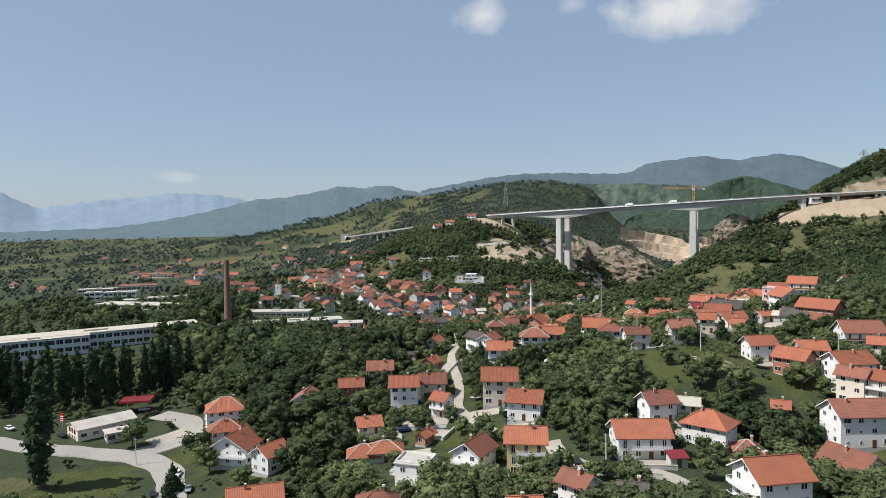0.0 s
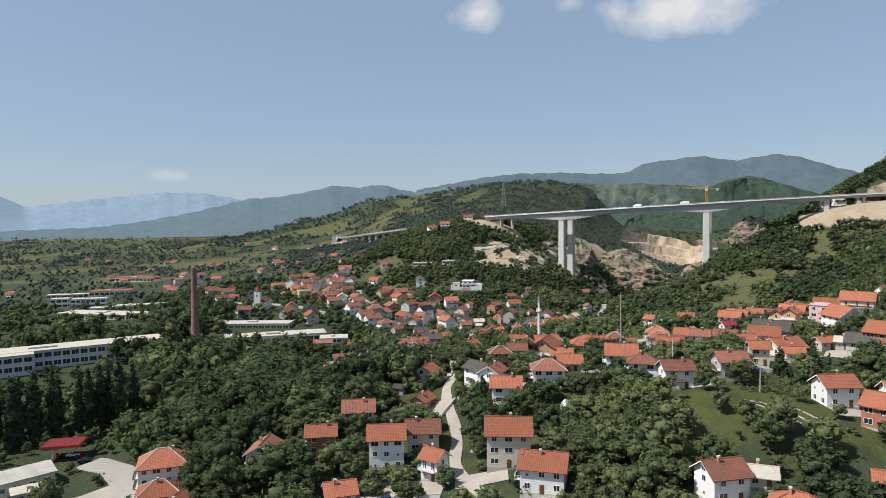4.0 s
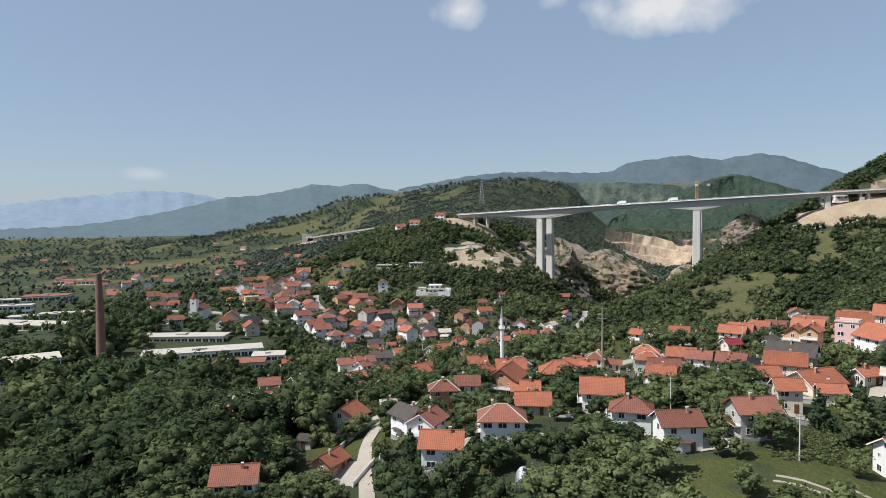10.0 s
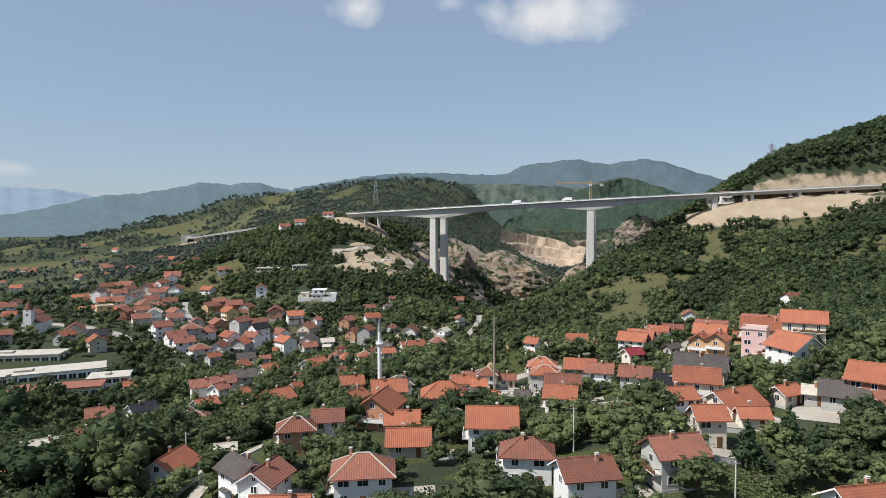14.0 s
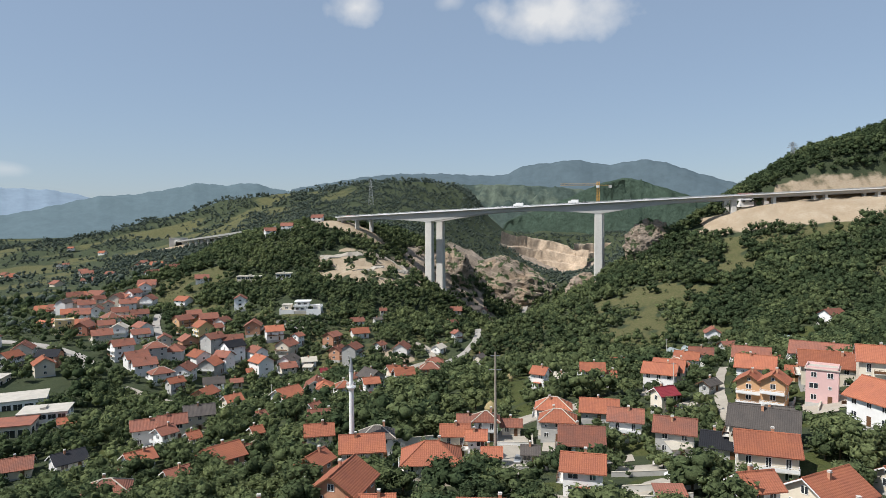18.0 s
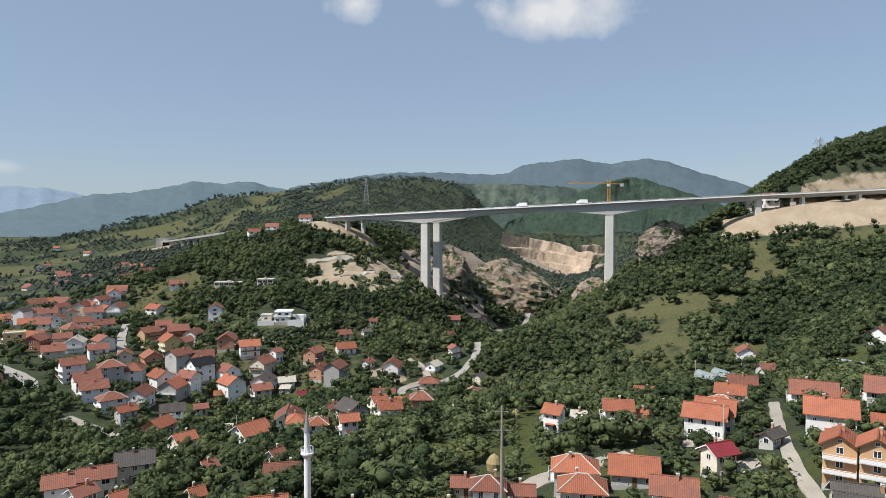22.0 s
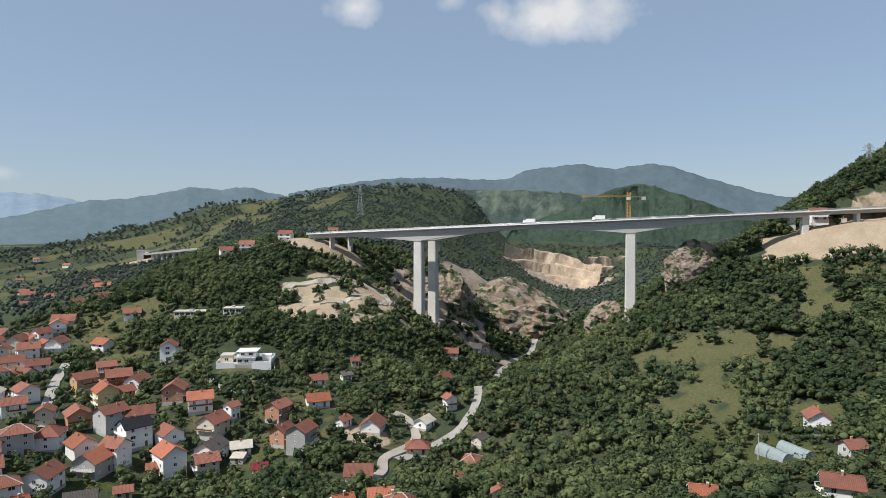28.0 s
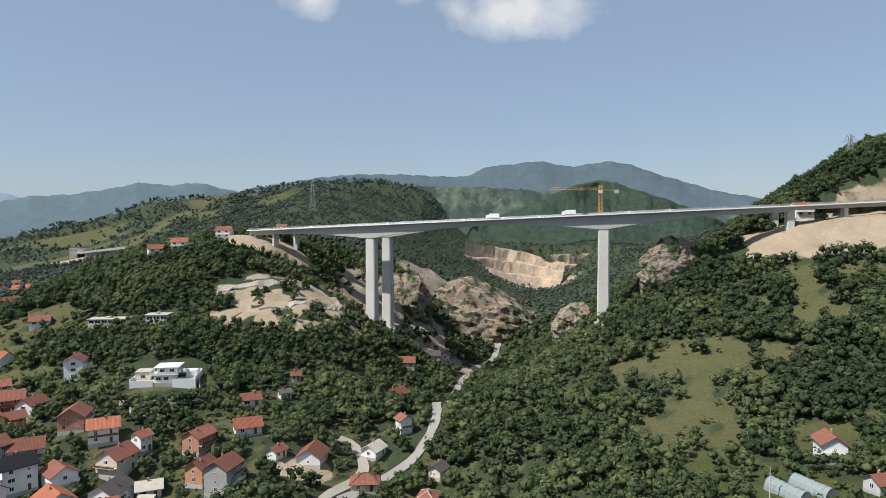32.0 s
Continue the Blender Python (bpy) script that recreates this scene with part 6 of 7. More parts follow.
def villa(x, y, turn):
    """A modern house of stacked slabs on a walled terrace."""
    HOUSES.append((x, y, 30))
    e = thing("villa", pose(x, y, g(x, y), 0, 0, turn), "white modern villa with slab roofs and walled terraces on a slope", "villa")
    part("terrace_slab", boxes((-14, 13, -6, 8, -4, 0.3)), e, M["f"])
    part("lower_storey", boxes((-4.5, 3.5, -4.5, 4.5, 0.3, 3.2)), e, M["w"])
    part("upper_storey", boxes((-3.4, 4.6, -3.2, 4.2, 3.45, 6.2)), e, M["w"])
    part("floor_slab", boxes((-5.2, 5.4, -5.6, 5, 3.2, 3.45)), e, M["white"])
    part("roof_slab", boxes((-4.4, 6.0, -5.0, 5.2, 6.2, 6.5)), e, M["white"])
    for px in (-4, 0.5, 5):
        part("column", boxes((px - 0.18, px + 0.18, -4.8, -4.44, 3.45, 6.2)), e, M["white"])
    part("annex", boxes((-13, -7, -1, 6.5, 0.3, 3.8)), e, M["c"])
    part("annex_roof", boxes((-13.3, -6.7, -1.3, 6.8, 3.8, 4.05)), e, M["f"])
    for q in ((-14, -4.5, -6.2, -6, -4, 1.3), (3.5, 13, -6.2, -6, -4, 1.6), (12.8, 13, -6, 8, -4, 2.4), (-14, -13.8, -6, 8, -4, 2.0), (4.6, 12.8, 7.8, 8, 0.3, 3.0)):
        part("retaining_wall", boxes(q), e, M["w"])
    part("garden_room", boxes((7, 11.5, 3, 7.8, 0.3, 3.1)), e, M["w"])
    for px, py, pz in ((-2.6, -4.52, 0.9), (0.6, -4.52, 0.9), (-1.4, -3.22, 4.1), (2.6, -3.22, 4.1), (-10, -1.02, 1.2)):
        part("window", GLAZED["wide"], e, at=pose(px, py, pz))
    part("railing", railing(-5.1, 5.3, -5.55, -4.6), e, M["frame"], at=pose(0, 0, 3.45))


villa(-116, 617, 8)
block("pavilion", "long low hut with a grey roof on the wooded hill", -174, 684, 5, 20, 8, 1, "c", "s", 3.0, 6)
block("pavilion", "small pale hut on the wooded hill", -148, 684, 5, 11, 8, 1, "w", "s", 3.4, 3)


def church(x, y, turn):
    z = g(x, y)
    HOUSES.append((x, y, 18))
    e = thing("church", pose(x, y, z, 0, 0, turn), "small white church with a bell tower and red spire", "church")
    bm = boxes((-5, 5, -8, 8, -2, 6.5))
    part("nave", bm, e, M["w"])
    bm = bmesh.new()
    v = [bm.verts.new(c) for c in ((-5.5, -8.4, 6.4), (5.5, -8.4, 6.4), (5.5, 8.4, 6.4), (-5.5, 8.4, 6.4), (0, -8.4, 9.8), (0, 8.4, 9.8))]
    for q in ((0, 1, 4), (2, 3, 5), (1, 2, 5, 4), (3, 0, 4, 5), (3, 2, 1, 0)):
        bm.faces.new([v[i] for i in q])
    part("roof", bm, e, M["r"])
    part("tower", boxes((-2.2, 2.2, -11.5, -7.2, -2, 14.5)), e, M["w"])
    bm = bmesh.new()
    tube(bm, (0, -9.35, 14.5), (0, -9.35, 20), 2.6, 0.05, 8)
    part("spire", bm, e, M["r"])
    for zz in (4.5, 11):
        w = part("window", WIN["std"], e, at=pose(0, -11.52, zz))
        part("pane", PANE["std"], w)
    part("door", DOOR, e, at=pose(0, -11.52, 0.1))


church(-262.5, 520, 10)


def pole(x, y, h, r0, r1, material, arms, label, name="utility_pole"):
    e = thing(name, pose(x, y, g(x, y)), label, "pole")
    bm = bmesh.new()
    tube(bm, (0, 0, -1), (0, 0, h), r0, r1, 10)
    part("shaft", bm, e, material)
    for z, w in arms:
        a = part("crossarm", boxes((-w, w, -0.07, 0.07, z - 0.07, z + 0.07)), e, M["steel"])
        bm = bmesh.new()
        for s in (-0.9, 0, 0.9):
            tube(bm, (s * w, 0, z + 0.07), (s * w, 0, z + 0.35), 0.06, 0.04, 6)
        part("insulator", bm, a, M["brown"])


pole(6.5, 347, 27.5, 0.42, 0.2, M["pole"], ((26.5, 1.2), (23, 1.6)), "very tall weathered concrete pole beside red roofs")
for q in ((40, 241, 9), (20.5, 272, 9), (94, 510, 9), (-64, 285, 8), (84, 245, 9), (64, 395, 9), (-140, 182, 9), (-115, 187, 9), (8, 157, 8), (-90, 470, 9), (120, 380, 9)):
    pole(q[0], q[1], q[2], 0.16, 0.1, M["conc"], ((q[2] - 0.4, 0.7),), "grey concrete utility pole with a short crossarm")


def lattice(bm, h, w0, w1, n, r):
    for s in ((-1, -1), (1, -1), (1, 1), (-1, 1)):
        tube(bm, (s[0] * w0, s[1] * w0, 0), (s[0] * w1, s[1] * w1, h), r, r, 4)
    for i in range(n):
        a, b = i / n, (i + 1) / n
        wa, wb = w0 + (w1 - w0) * a, w0 + (w1 - w0) * b
        for k in range(4):
            p, q = ((-1, -1), (1, -1), (1, 1), (-1, 1))[k], ((-1, -1), (1, -1), (1, 1), (-1, 1))[(k + 1) % 4]
            tube(bm, (p[0] * wa, p[1] * wa, h * a), (q[0] * wb, q[1] * wb, h * b), r * 0.7, r * 0.7, 3)
            tube(bm, (q[0] * wa, q[1] * wa, h * a), (p[0] * wb, p[1] * wb, h * b), r * 0.7, r * 0.7, 3)


def pylon(x, y, h):
    e = thing("pylon", pose(x, y, g(x, y)), "grey lattice power pylon on a wooded ridge", "pylon")
    bm = bmesh.new()
    lattice(bm, h, h * 0.1, 0.5, 9, 0.16)
    part("tower", bm, e, M["steel"])
    for z, w in ((0.72, 5), (0.83, 4), (0.93, 3)):
        bm = bmesh.new()
        tube(bm, (-w, 0, h * z), (w, 0, h * z), 0.14, 0.14, 4), tube(bm, (-w, 0, h * z), (0, 0, h * z + 1.4), 0.1, 0.1, 3), tube(bm, (w, 0, h * z), (0, 0, h * z + 1.4), 0.1, 0.1, 3)
        part("crossarm", bm, e, M["steel"])


pylon(263, 751, 17)
pylon(-166, 1205, 40)


def tower_crane(x, y, z1, turn):
    z = g(x, y)
    e = thing("tower_crane", pose(x, y, z, 0, 0, turn), "yellow tower crane standing behind the bridge deck", "crane")
    h = z1 - z
    bm = bmesh.new()
    lattice(bm, h, 0.9, 0.9, int(h / 2), 0.11)
    part("mast", bm, e, M["crane"])
    bm = bmesh.new()
    for yy, zz in ((-0.6, 0), (0.6, 0), (0, 1.1)):
        tube(bm, (-31, yy, h - 3 + zz), (0, yy, h - 3 + zz), 0.13, 0.13, 4)
    for i in range(15):
        tube(bm, (-31 + 2 * i, -0.6, h - 3), (-30 + 2 * i, 0, h - 1.9), 0.08, 0.08, 3), tube(bm, (-30 + 2 * i, 0, h - 1.9), (-29 + 2 * i, 0.6, h - 3), 0.08, 0.08, 3)
    part("jib", bm, e, M["crane"])
    part("counter_jib", boxes((0, 11, -0.7, 0.7, h - 3.2, h - 2.8)), e, M["crane"])
    part("counterweight", boxes((8.5, 11, -0.8, 0.8, h - 5, h - 2.8)), e, M["conc"])
    part("cab", boxes((-1.6, 0.6, -1.5, -0.2, h - 5, h - 3.2)), e, M["white"])


tower_crane(98, 722, 76, 8)


def greenhouse(x, y, turn, l, w):
    HOUSES.append((x, y, l))
    e = thing("greenhouse", pose(x, y, g(x, y), 0, 0, turn), "arched plastic-film greenhouse tunnel in a garden", "greenhouse")
    rows = []
    for yy in np.linspace(-l / 2, l / 2, 8):
        rows.append([(w / 2 * math.cos(a), yy, -0.6 + w * 0.72 * math.sin(a)) for a in np.linspace(0, math.pi, 10)])
    part("film_cover", loft(rows), e, M["film"])
    for yy in np.linspace(-l / 2, l / 2, 8):
        bm = bmesh.new()
        an = np.linspace(0, math.pi, 10)
        for a, b in zip(an, an[1:]):
            tube(bm, (w / 2 * 1.01 * math.cos(a), yy, -0.58 + w * 0.73 * math.sin(a)), (w / 2 * 1.01 * math.cos(b), yy, -0.58 + w * 0.73 * math.sin(b)), 0.05, 0.05, 4, False)
        part("hoop", bm, e, M["steel"])


greenhouse(100, 512, 20, 12, 5)
greenhouse(107, 512, 20, 12, 5)
greenhouse(147, 486, 40, 16, 5)
greenhouse(-12, 238, 5, 6, 3.5)


def rock_mass(name, label, x, y, z, rx, ry, rz, seed, turn=0, lean=0.0):
    """A broken limestone mass with ledges and clefts."""
    bm = bmesh.new()
    bmesh.ops.create_icosphere(bm, subdivisions=5, radius=1)
    for v in bm.verts:
        p = v.co * 2.2 + Vector((seed, seed * 0.7, 0))
        k = 0.86 + 0.16 * noise.noise(p) + 0.15 * noise.voronoi(p * 1.7)[0][0] + 0.09 * noise.voronoi(p * 4.5)[0][0] + 0.04 * noise.noise(p * 12)
        led = 0.03 * math.sin(v.co.z * rz * 0.7 + v.co.x * 4 + 3 * noise.noise(p * 1.5))
        v.co = Vector((v.co.x * rx * (k + led), v.co.y * ry * (k + led), v.co.z * rz * k * (1 - lean * v.co.x)))
    ob = new(name, mesh(name, bm, M["stone"]))
    ob.matrix_basis = pose(x, y, z, 0, 0, turn)
    tagged(ob, label, "rock", kind="structure")


def quarry(name, label, x, y, z, wide, deep, high, seed, shear=0.0):
    """A stepped, hollowed-out quarry face that opens towards the valley."""
    n, k = 70, 40
    bm = bmesh.new()
    V = []
    for j in range(k + 1):
        for i in range(n + 1):
            u, w = 2 * i / n - 1, j / k
            p = Vector((u * wide / 16, w * high / 16, seed))
            s = w * 4 + 0.6 * noise.noise(p * 0.5)
            step = (math.floor(s) + min(1, max(0, (s - math.floor(s) - 0.55) / 0.35))) / 4
            back = deep * (1 - u * u) * 0.6 + deep * 0.9 * (0.35 * w + 0.65 * (s / 4 - 0.4 * (step - s / 4)))
            rough = 3.0 * noise.noise(p) + 2.4 * noise.voronoi(p * 1.4)[0][0] + 0.8 * noise.noise(p * 4)
            top = 1 - 0.25 * u * shear - 0.10 * noise.noise(Vector((u * 2, seed, 0)))
            V.append(bm.verts.new((x + wide * u + shear * 20 * w, y + back + rough, z + high * step * top + rough * 0.5)))
    for j in range(k):
        for i in range(n):
            a = j * (n + 1) + i
            bm.faces.new((V[a], V[a + 1], V[a + n + 2], V[a + n + 1]))
    tagged(new(name, mesh(name, bm, M["quarry"])), label, "rock", kind="structure")


quarry("quarry_face", "pale stepped quarry face in the far valley side", 228, 1262, -58, 66, 52, 62, 2.0)
quarry("quarry_face", "pale bare slope running down to the quarry floor", 92, 1240, -56, 72, 50, 66, 6.0, 1.0)
rock_mass("rock_cliff", "craggy brown limestone spur in the gorge", 36, 882, -38, 56, 34, 41, 3.0, 8, 0.5)
rock_mass("rock_cliff", "shaded limestone wall behind the tall piers", -27, 822, -18, 26, 17, 36, 7.0, -25)
rock_mass("rock_outcrop", "grey limestone outcrop on the wooded slope", 135, 702, 24, 23, 11, 20, 5.0, 20)
rock_mass("rock_outcrop", "orange-streaked rock ledge by the gorge road", 100, 800, -24, 16, 30, 20, 9.0, -25)

# ---- vehicles, roadside buildings and small things ----
WHEEL = bmesh.new()
tube(WHEEL, (0, -0.11, 0), (0, 0.11, 0), 0.32, 0.32, 12)
WHEEL = mesh("wheel", WHEEL, M["rubber"])
PAINT = {"white": M["white"], "red": M["red"], "dark": M["dark"], "silver": M["steel"], "blue": mat("dark_blue_paint", (0.03, 0.05, 0.12), 0.3, 0.05)}


def car(x, y, z, turn, colour):
    HOUSES.append((x, y, 4))
    e = thing("car", pose(x, y, z, 0, 0, turn), f"{colour} parked or passing passenger car", "car", "cars")
    rows = []
    for px, w, z0, z1 in ((-2.1, 0.72, 0.42, 0.78), (-1.9, 0.84, 0.3, 0.92), (-0.7, 0.88, 0.28, 0.98), (1.5, 0.88, 0.28, 1.0), (2.0, 0.82, 0.32, 0.95), (2.15, 0.7, 0.45, 0.8)):
        rows.append([(px, -w, z0), (px, w, z0), (px, w, z1), (px, -w, z1)])
    part("body", loft(rows), e, PAINT[colour])
    part("cabin", loft([[(-0.95, -0.78, 0.96), (-0.95, 0.78, 0.96), (-0.9, 0.74, 1.0), (-0.9, -0.74, 1.0)], [(-0.3, -0.8, 0.96), (-0.3, 0.8, 0.96), (-0.3, 0.62, 1.42), (-0.3, -0.62, 1.42)], [(1.1, -0.8, 0.96), (1.1, 0.8, 0.96), (1.1, 0.62, 1.44), (1.1, -0.62, 1.44)], [(1.85, -0.76, 0.96), (1.85, 0.76, 0.96), (1.75, 0.7, 1.0), (1.75, -0.7, 1.0)]]), e, glass)
    part("roof", boxes((-0.25, 1.1, -0.6, 0.6, 1.41, 1.47)), e, PAINT[colour])
    for px in (-1.3, 1.35):
        for py in (-0.8, 0.8):
            part("wheel", WHEEL, e, at=pose(px, py, 0.32))


def truck(x, y, z, turn):
    e = thing("truck", pose(x, y, z, 0, 0, turn), "white box truck standing on the bridge deck", "truck", "site vehicles")
    part("cargo_box", boxes((-1.6, 4.2, -1.2, 1.2, 0.9, 3.4)), e, M["white"])
    part("cab", loft([[(-3.7, -1.1, 0.5), (-3.7, 1.1, 0.5), (-3.7, 1.1, 1.5), (-3.7, -1.1, 1.5)], [(-3.3, -1.15, 0.5), (-3.3, 1.15, 0.5), (-3.3, 1.1, 2.6), (-3.3, -1.1, 2.6)], [(-1.8, -1.15, 0.5), (-1.8, 1.15, 0.5), (-1.8, 1.1, 2.7), (-1.8, -1.1, 2.7)]]), e, M["white"])
    part("chassis", boxes((-3.5, 4.1, -0.5, 0.5, 0.5, 0.9)), e, M["dark"])
    for px in (-2.8, 2.2, 3.4):
        for py in (-1.0, 1.0):
            part("wheel", WHEEL, e, at=pose(px, py, 0.42) @ Matrix.Scale(1.3, 4))


for x, y, turn, colour in ((-120, 164, 130, "dark"), (-182, 196, 160, "dark"), (1, 161, 120, "dark"), (-53, 195, 20, "blue"), (-121, 177, 110, "white"), (-111, 168, 120, "silver"), (-176, 232, 30, "white"), (-168, 228, 40, "dark"), (42, 318, 30, "white"), (12, 345, 80, "silver"), (-205, 196, 165, "white"), (-128, 200, 80, "silver")):
    car(x, y, g(x, y) + 0.3, turn, colour)
for x, y in ((98, 372), (101, 370)):
    car(x, y, g(x, y) + 0.1, 60, "red")
for x, lane, colour in ((23, -1.8, "white"), (28, 1.5, "silver"), (60, 1.6, "white"), (85, -1.6, "dark"), (108, 1.4, "white"), (129, -1.5, "white"), (-30, 1.0, "white"), (160, 1.5, "silver"), (-80, -1, "white"), (17, 1.8, "white"), (40, -1, "white")):
    c, d = bridge_line(x)
    q = c + Vector((-d.y, d.x, 0)) * lane
    car(q.x, q.y, q.z + 0.08, math.degrees(math.atan2(d.y, d.x)), colour)
for x, lane in ((34, -1.5), (76, -1.5)):
    c, d = bridge_line(x)
    q = c + Vector((-d.y, d.x, 0)) * lane
    truck(q.x, q.y, q.z + 0.08, math.degrees(math.atan2(d.y, d.x)))


def canopy(x, y, turn, l, w, h):
    HOUSES.append((x, y, l))
    e = thing("fuel_canopy", pose(x, y, g(x, y), 0, 0, turn), "flat fuel-station canopy with a dark red fascia", "canopy")
    part("roof", boxes((-l / 2, l / 2, -w / 2, w / 2, h, h + 0.3)), e, M["m"])
    part("fascia", boxes((-l / 2 - 0.05, l / 2 + 0.05, -w / 2 - 0.08, -w / 2, h - 0.35, h + 0.45), (-l / 2 - 0.05, l / 2 + 0.05, w / 2, w / 2 + 0.08, h - 0.35, h + 0.45), (-l / 2 - 0.08, -l / 2, -w / 2, w / 2, h - 0.35, h + 0.45), (l / 2, l / 2 + 0.08, -w / 2, w / 2, h - 0.35, h + 0.45)), e, M["red"])
    for s in (-0.3, 0.3):
        bm = bmesh.new()
        tube(bm, (s * l, 0, -0.5), (s * l, 0, h), 0.22, 0.22, 10)
        part("column", bm, e, M["white"])
        part("fuel_pump", boxes((s * l + 1, s * l + 1.9, -0.3, 0.3, 0, 1.7)), e, M["red"])


canopy(-178.5, 231, 25, 12, 9, 5.0)


def arch(w, h, y0, y1):
    """Outline of a round-headed opening, extruded from y0 to y1."""
    pts = [(-w / 2, 0), (w / 2, 0)] + [(w / 2 * math.cos(k * math.pi / 8), h - w / 2 + w / 2 * math.sin(k * math.pi / 8)) for k in range(9)]
    return loft([[(px, y, pz) for px, pz in pts] for y in (y0, y1)])


def shop(x, y, turn):
    for k in (-6, 0, 6):
        HOUSES.append((x + k * math.cos(radians(turn)), y + k * math.sin(radians(turn)), 12))
    e = thing("shop", pose(x, y, g(x, y), 0, 0, turn), "low pale roadside shop with arched red-brown windows and grey roof", "shop")
    l, d, H, R = 10.0, 5.6, 4.2, 1.7
    part("wall", loft([[(s * l, -d, -2), (s * l, d, -2), (s * l, d, H), (s * l, 0, H + R), (s * l, -d, H)] for s in (-1, 1)]), e, M["c"])
    bm = bmesh.new()
    for s in (-1, 1):
        lo = [(-l - 0.6, s * (d + 0.6), H - 0.18), (l + 0.6, s * (d + 0.6), H - 0.18), (l + 0.6, 0, H + R), (-l - 0.6, 0, H + R)]
        p, q = [bm.verts.new(c) for c in lo], [bm.verts.new((c[0], c[1], c[2] + 0.2)) for c in lo]
        bm.faces.new(p), bm.faces.new(q)
        for k in range(4):
            bm.faces.new((p[k], p[(k + 1) % 4], q[(k + 1) % 4], q[k]))
    bmesh.ops.recalc_face_normals(bm, faces=bm.faces)
    part("roof", bm, e, M["f"])
    frame_mesh, pane_mesh = mesh("window", arch(1.5, 1.9, -0.08, 0.04), M["rw"]), mesh("pane", arch(1.1, 1.6, -0.11, -0.07), glass)
    for k in (-1, 0, 1):
        for z in (0.5, 2.6):
            w = part("window", frame_mesh if z > 1 else WIN["std"], e, at=pose(-l - 0.04, k * 2.6, z - 0.3, 0, 0, 270))
            part("pane", pane_mesh if z > 1 else PANE["std"], w, at=pose(0, 0, 0.1) if z > 1 else None)
    for k in range(5):
        w = part("window", WIN["wide"], e, at=pose(-l + 2 + 4 * k, -d - 0.04, 1.3))
        part("pane", PANE["wide"], w)


shop(-173.3, 205.5, 60)
block("shed", "small grey shed beside the roadside shop", -162, 201, 50, 9, 6, 1, "g", "s", 3.2, 3)
block("office", "white annex at the foot of the brick chimney", -231.5, 381, 40, 7, 6, 2, "w", "f", 3.6, 2, -29)
block("nursery", "long pale hall with a flat roof behind the trees", -236, 462, 12, 50, 14, 1, "c", "f", 5.0, 12, -29)
e = thing("price_sign", pose(-188, 202.5, g(-188, 202.5)), "red and white roadside price totem", "sign")
part("post", boxes((-0.2, 0.2, -0.15, 0.15, 0, 3.2)), e, M["steel"])
part("panel", boxes((-0.9, 0.9, -0.2, 0.2, 3.2, 6.4)), e, M["red"])
for k in range(3):
    part("price_bar", boxes((-0.7, 0.7, -0.23, -0.2, 3.5 + 0.8 * k, 3.9 + 0.8 * k)), e, M["white"])


def garden_wall(x0, y0, x1, y1, h=1.3, material="conc", label="pale concrete garden wall beside a lane"):
    n = max(2, int(math.hypot(x1 - x0, y1 - y0) / 3))
    e = thing("garden_wall", pose(0, 0, 0), label, "wall", "garden walls")
    d = Vector((x1 - x0, y1 - y0, 0)).normalized()
    nn = Vector((-d.y, d.x, 0)) * 0.14
    rows = []
    for i in range(n + 1):
        x, y = x0 + (x1 - x0) * i / n, y0 + (y1 - y0) * i / n
        p = Vector((x, y, g(x, y)))
        rows.append([p - nn - Vector((0, 0, 1.2)), p + nn - Vector((0, 0, 1.2)), p + nn + Vector((0, 0, h)), p - nn + Vector((0, 0, h))])
    part("wall", loft(rows), e, M[material])
    part("coping", loft([[r[3] - nn * 0.4, r[2] + nn * 0.4, r[2] + nn * 0.4 + Vector((0, 0, 0.09)), r[3] - nn * 0.4 + Vector((0, 0, 0.09))] for r in rows]), e, M["s"])


for q in ((-118, 596, -102, 600, 1.6), (-127, 596, -118, 596, 2.0), (-102, 600, -100, 612, 1.6), (-22, 355, -10, 360, 2.6), (14, 306, 40, 300, 1.8), (30, 311, 46, 308, 1.6), (-48, 214, -39, 203, 1.5), (-47, 252, -39, 238, 1.2), (-60, 255, -56, 275, 1.2), (2, 152, 20, 149, 1.2), (-20, 186, -8, 178, 1.2), (16, 345, 17, 366, 1.4), (-70, 205, -52, 190, 1.2), (62, 330, 62, 352, 1.5), (-120, 590, -104, 585, 2.2), (-104, 622, -98, 606, 1.8)):
    garden_wall(*q)


def courtyard(x, y, turn, a, b):
    """A paved yard laid over the ground beside a house."""
    bm = bmesh.new()
    c, s = math.cos(radians(turn)), math.sin(radians(turn))
    V = {}
    for i in range(5):
        for j in range(5):
            u, v = a * (i / 2 - 1), b * (j / 2 - 1)
            px, py = x + u * c - v * s, y + u * s + v * c
            V[i, j] = bm.verts.new((px, py, g(px, py) + (0.3 if 0 < i < 4 and 0 < j < 4 else 0.18)))
    for i in range(4):
        for j in range(4):
            bm.faces.new((V[i, j], V[i + 1, j], V[i + 1, j + 1], V[i, j + 1]))
    tagged(new("courtyard", mesh("courtyard", bm, M["gravel"])), "pale concrete yard beside a house", "yard", kind="structure")


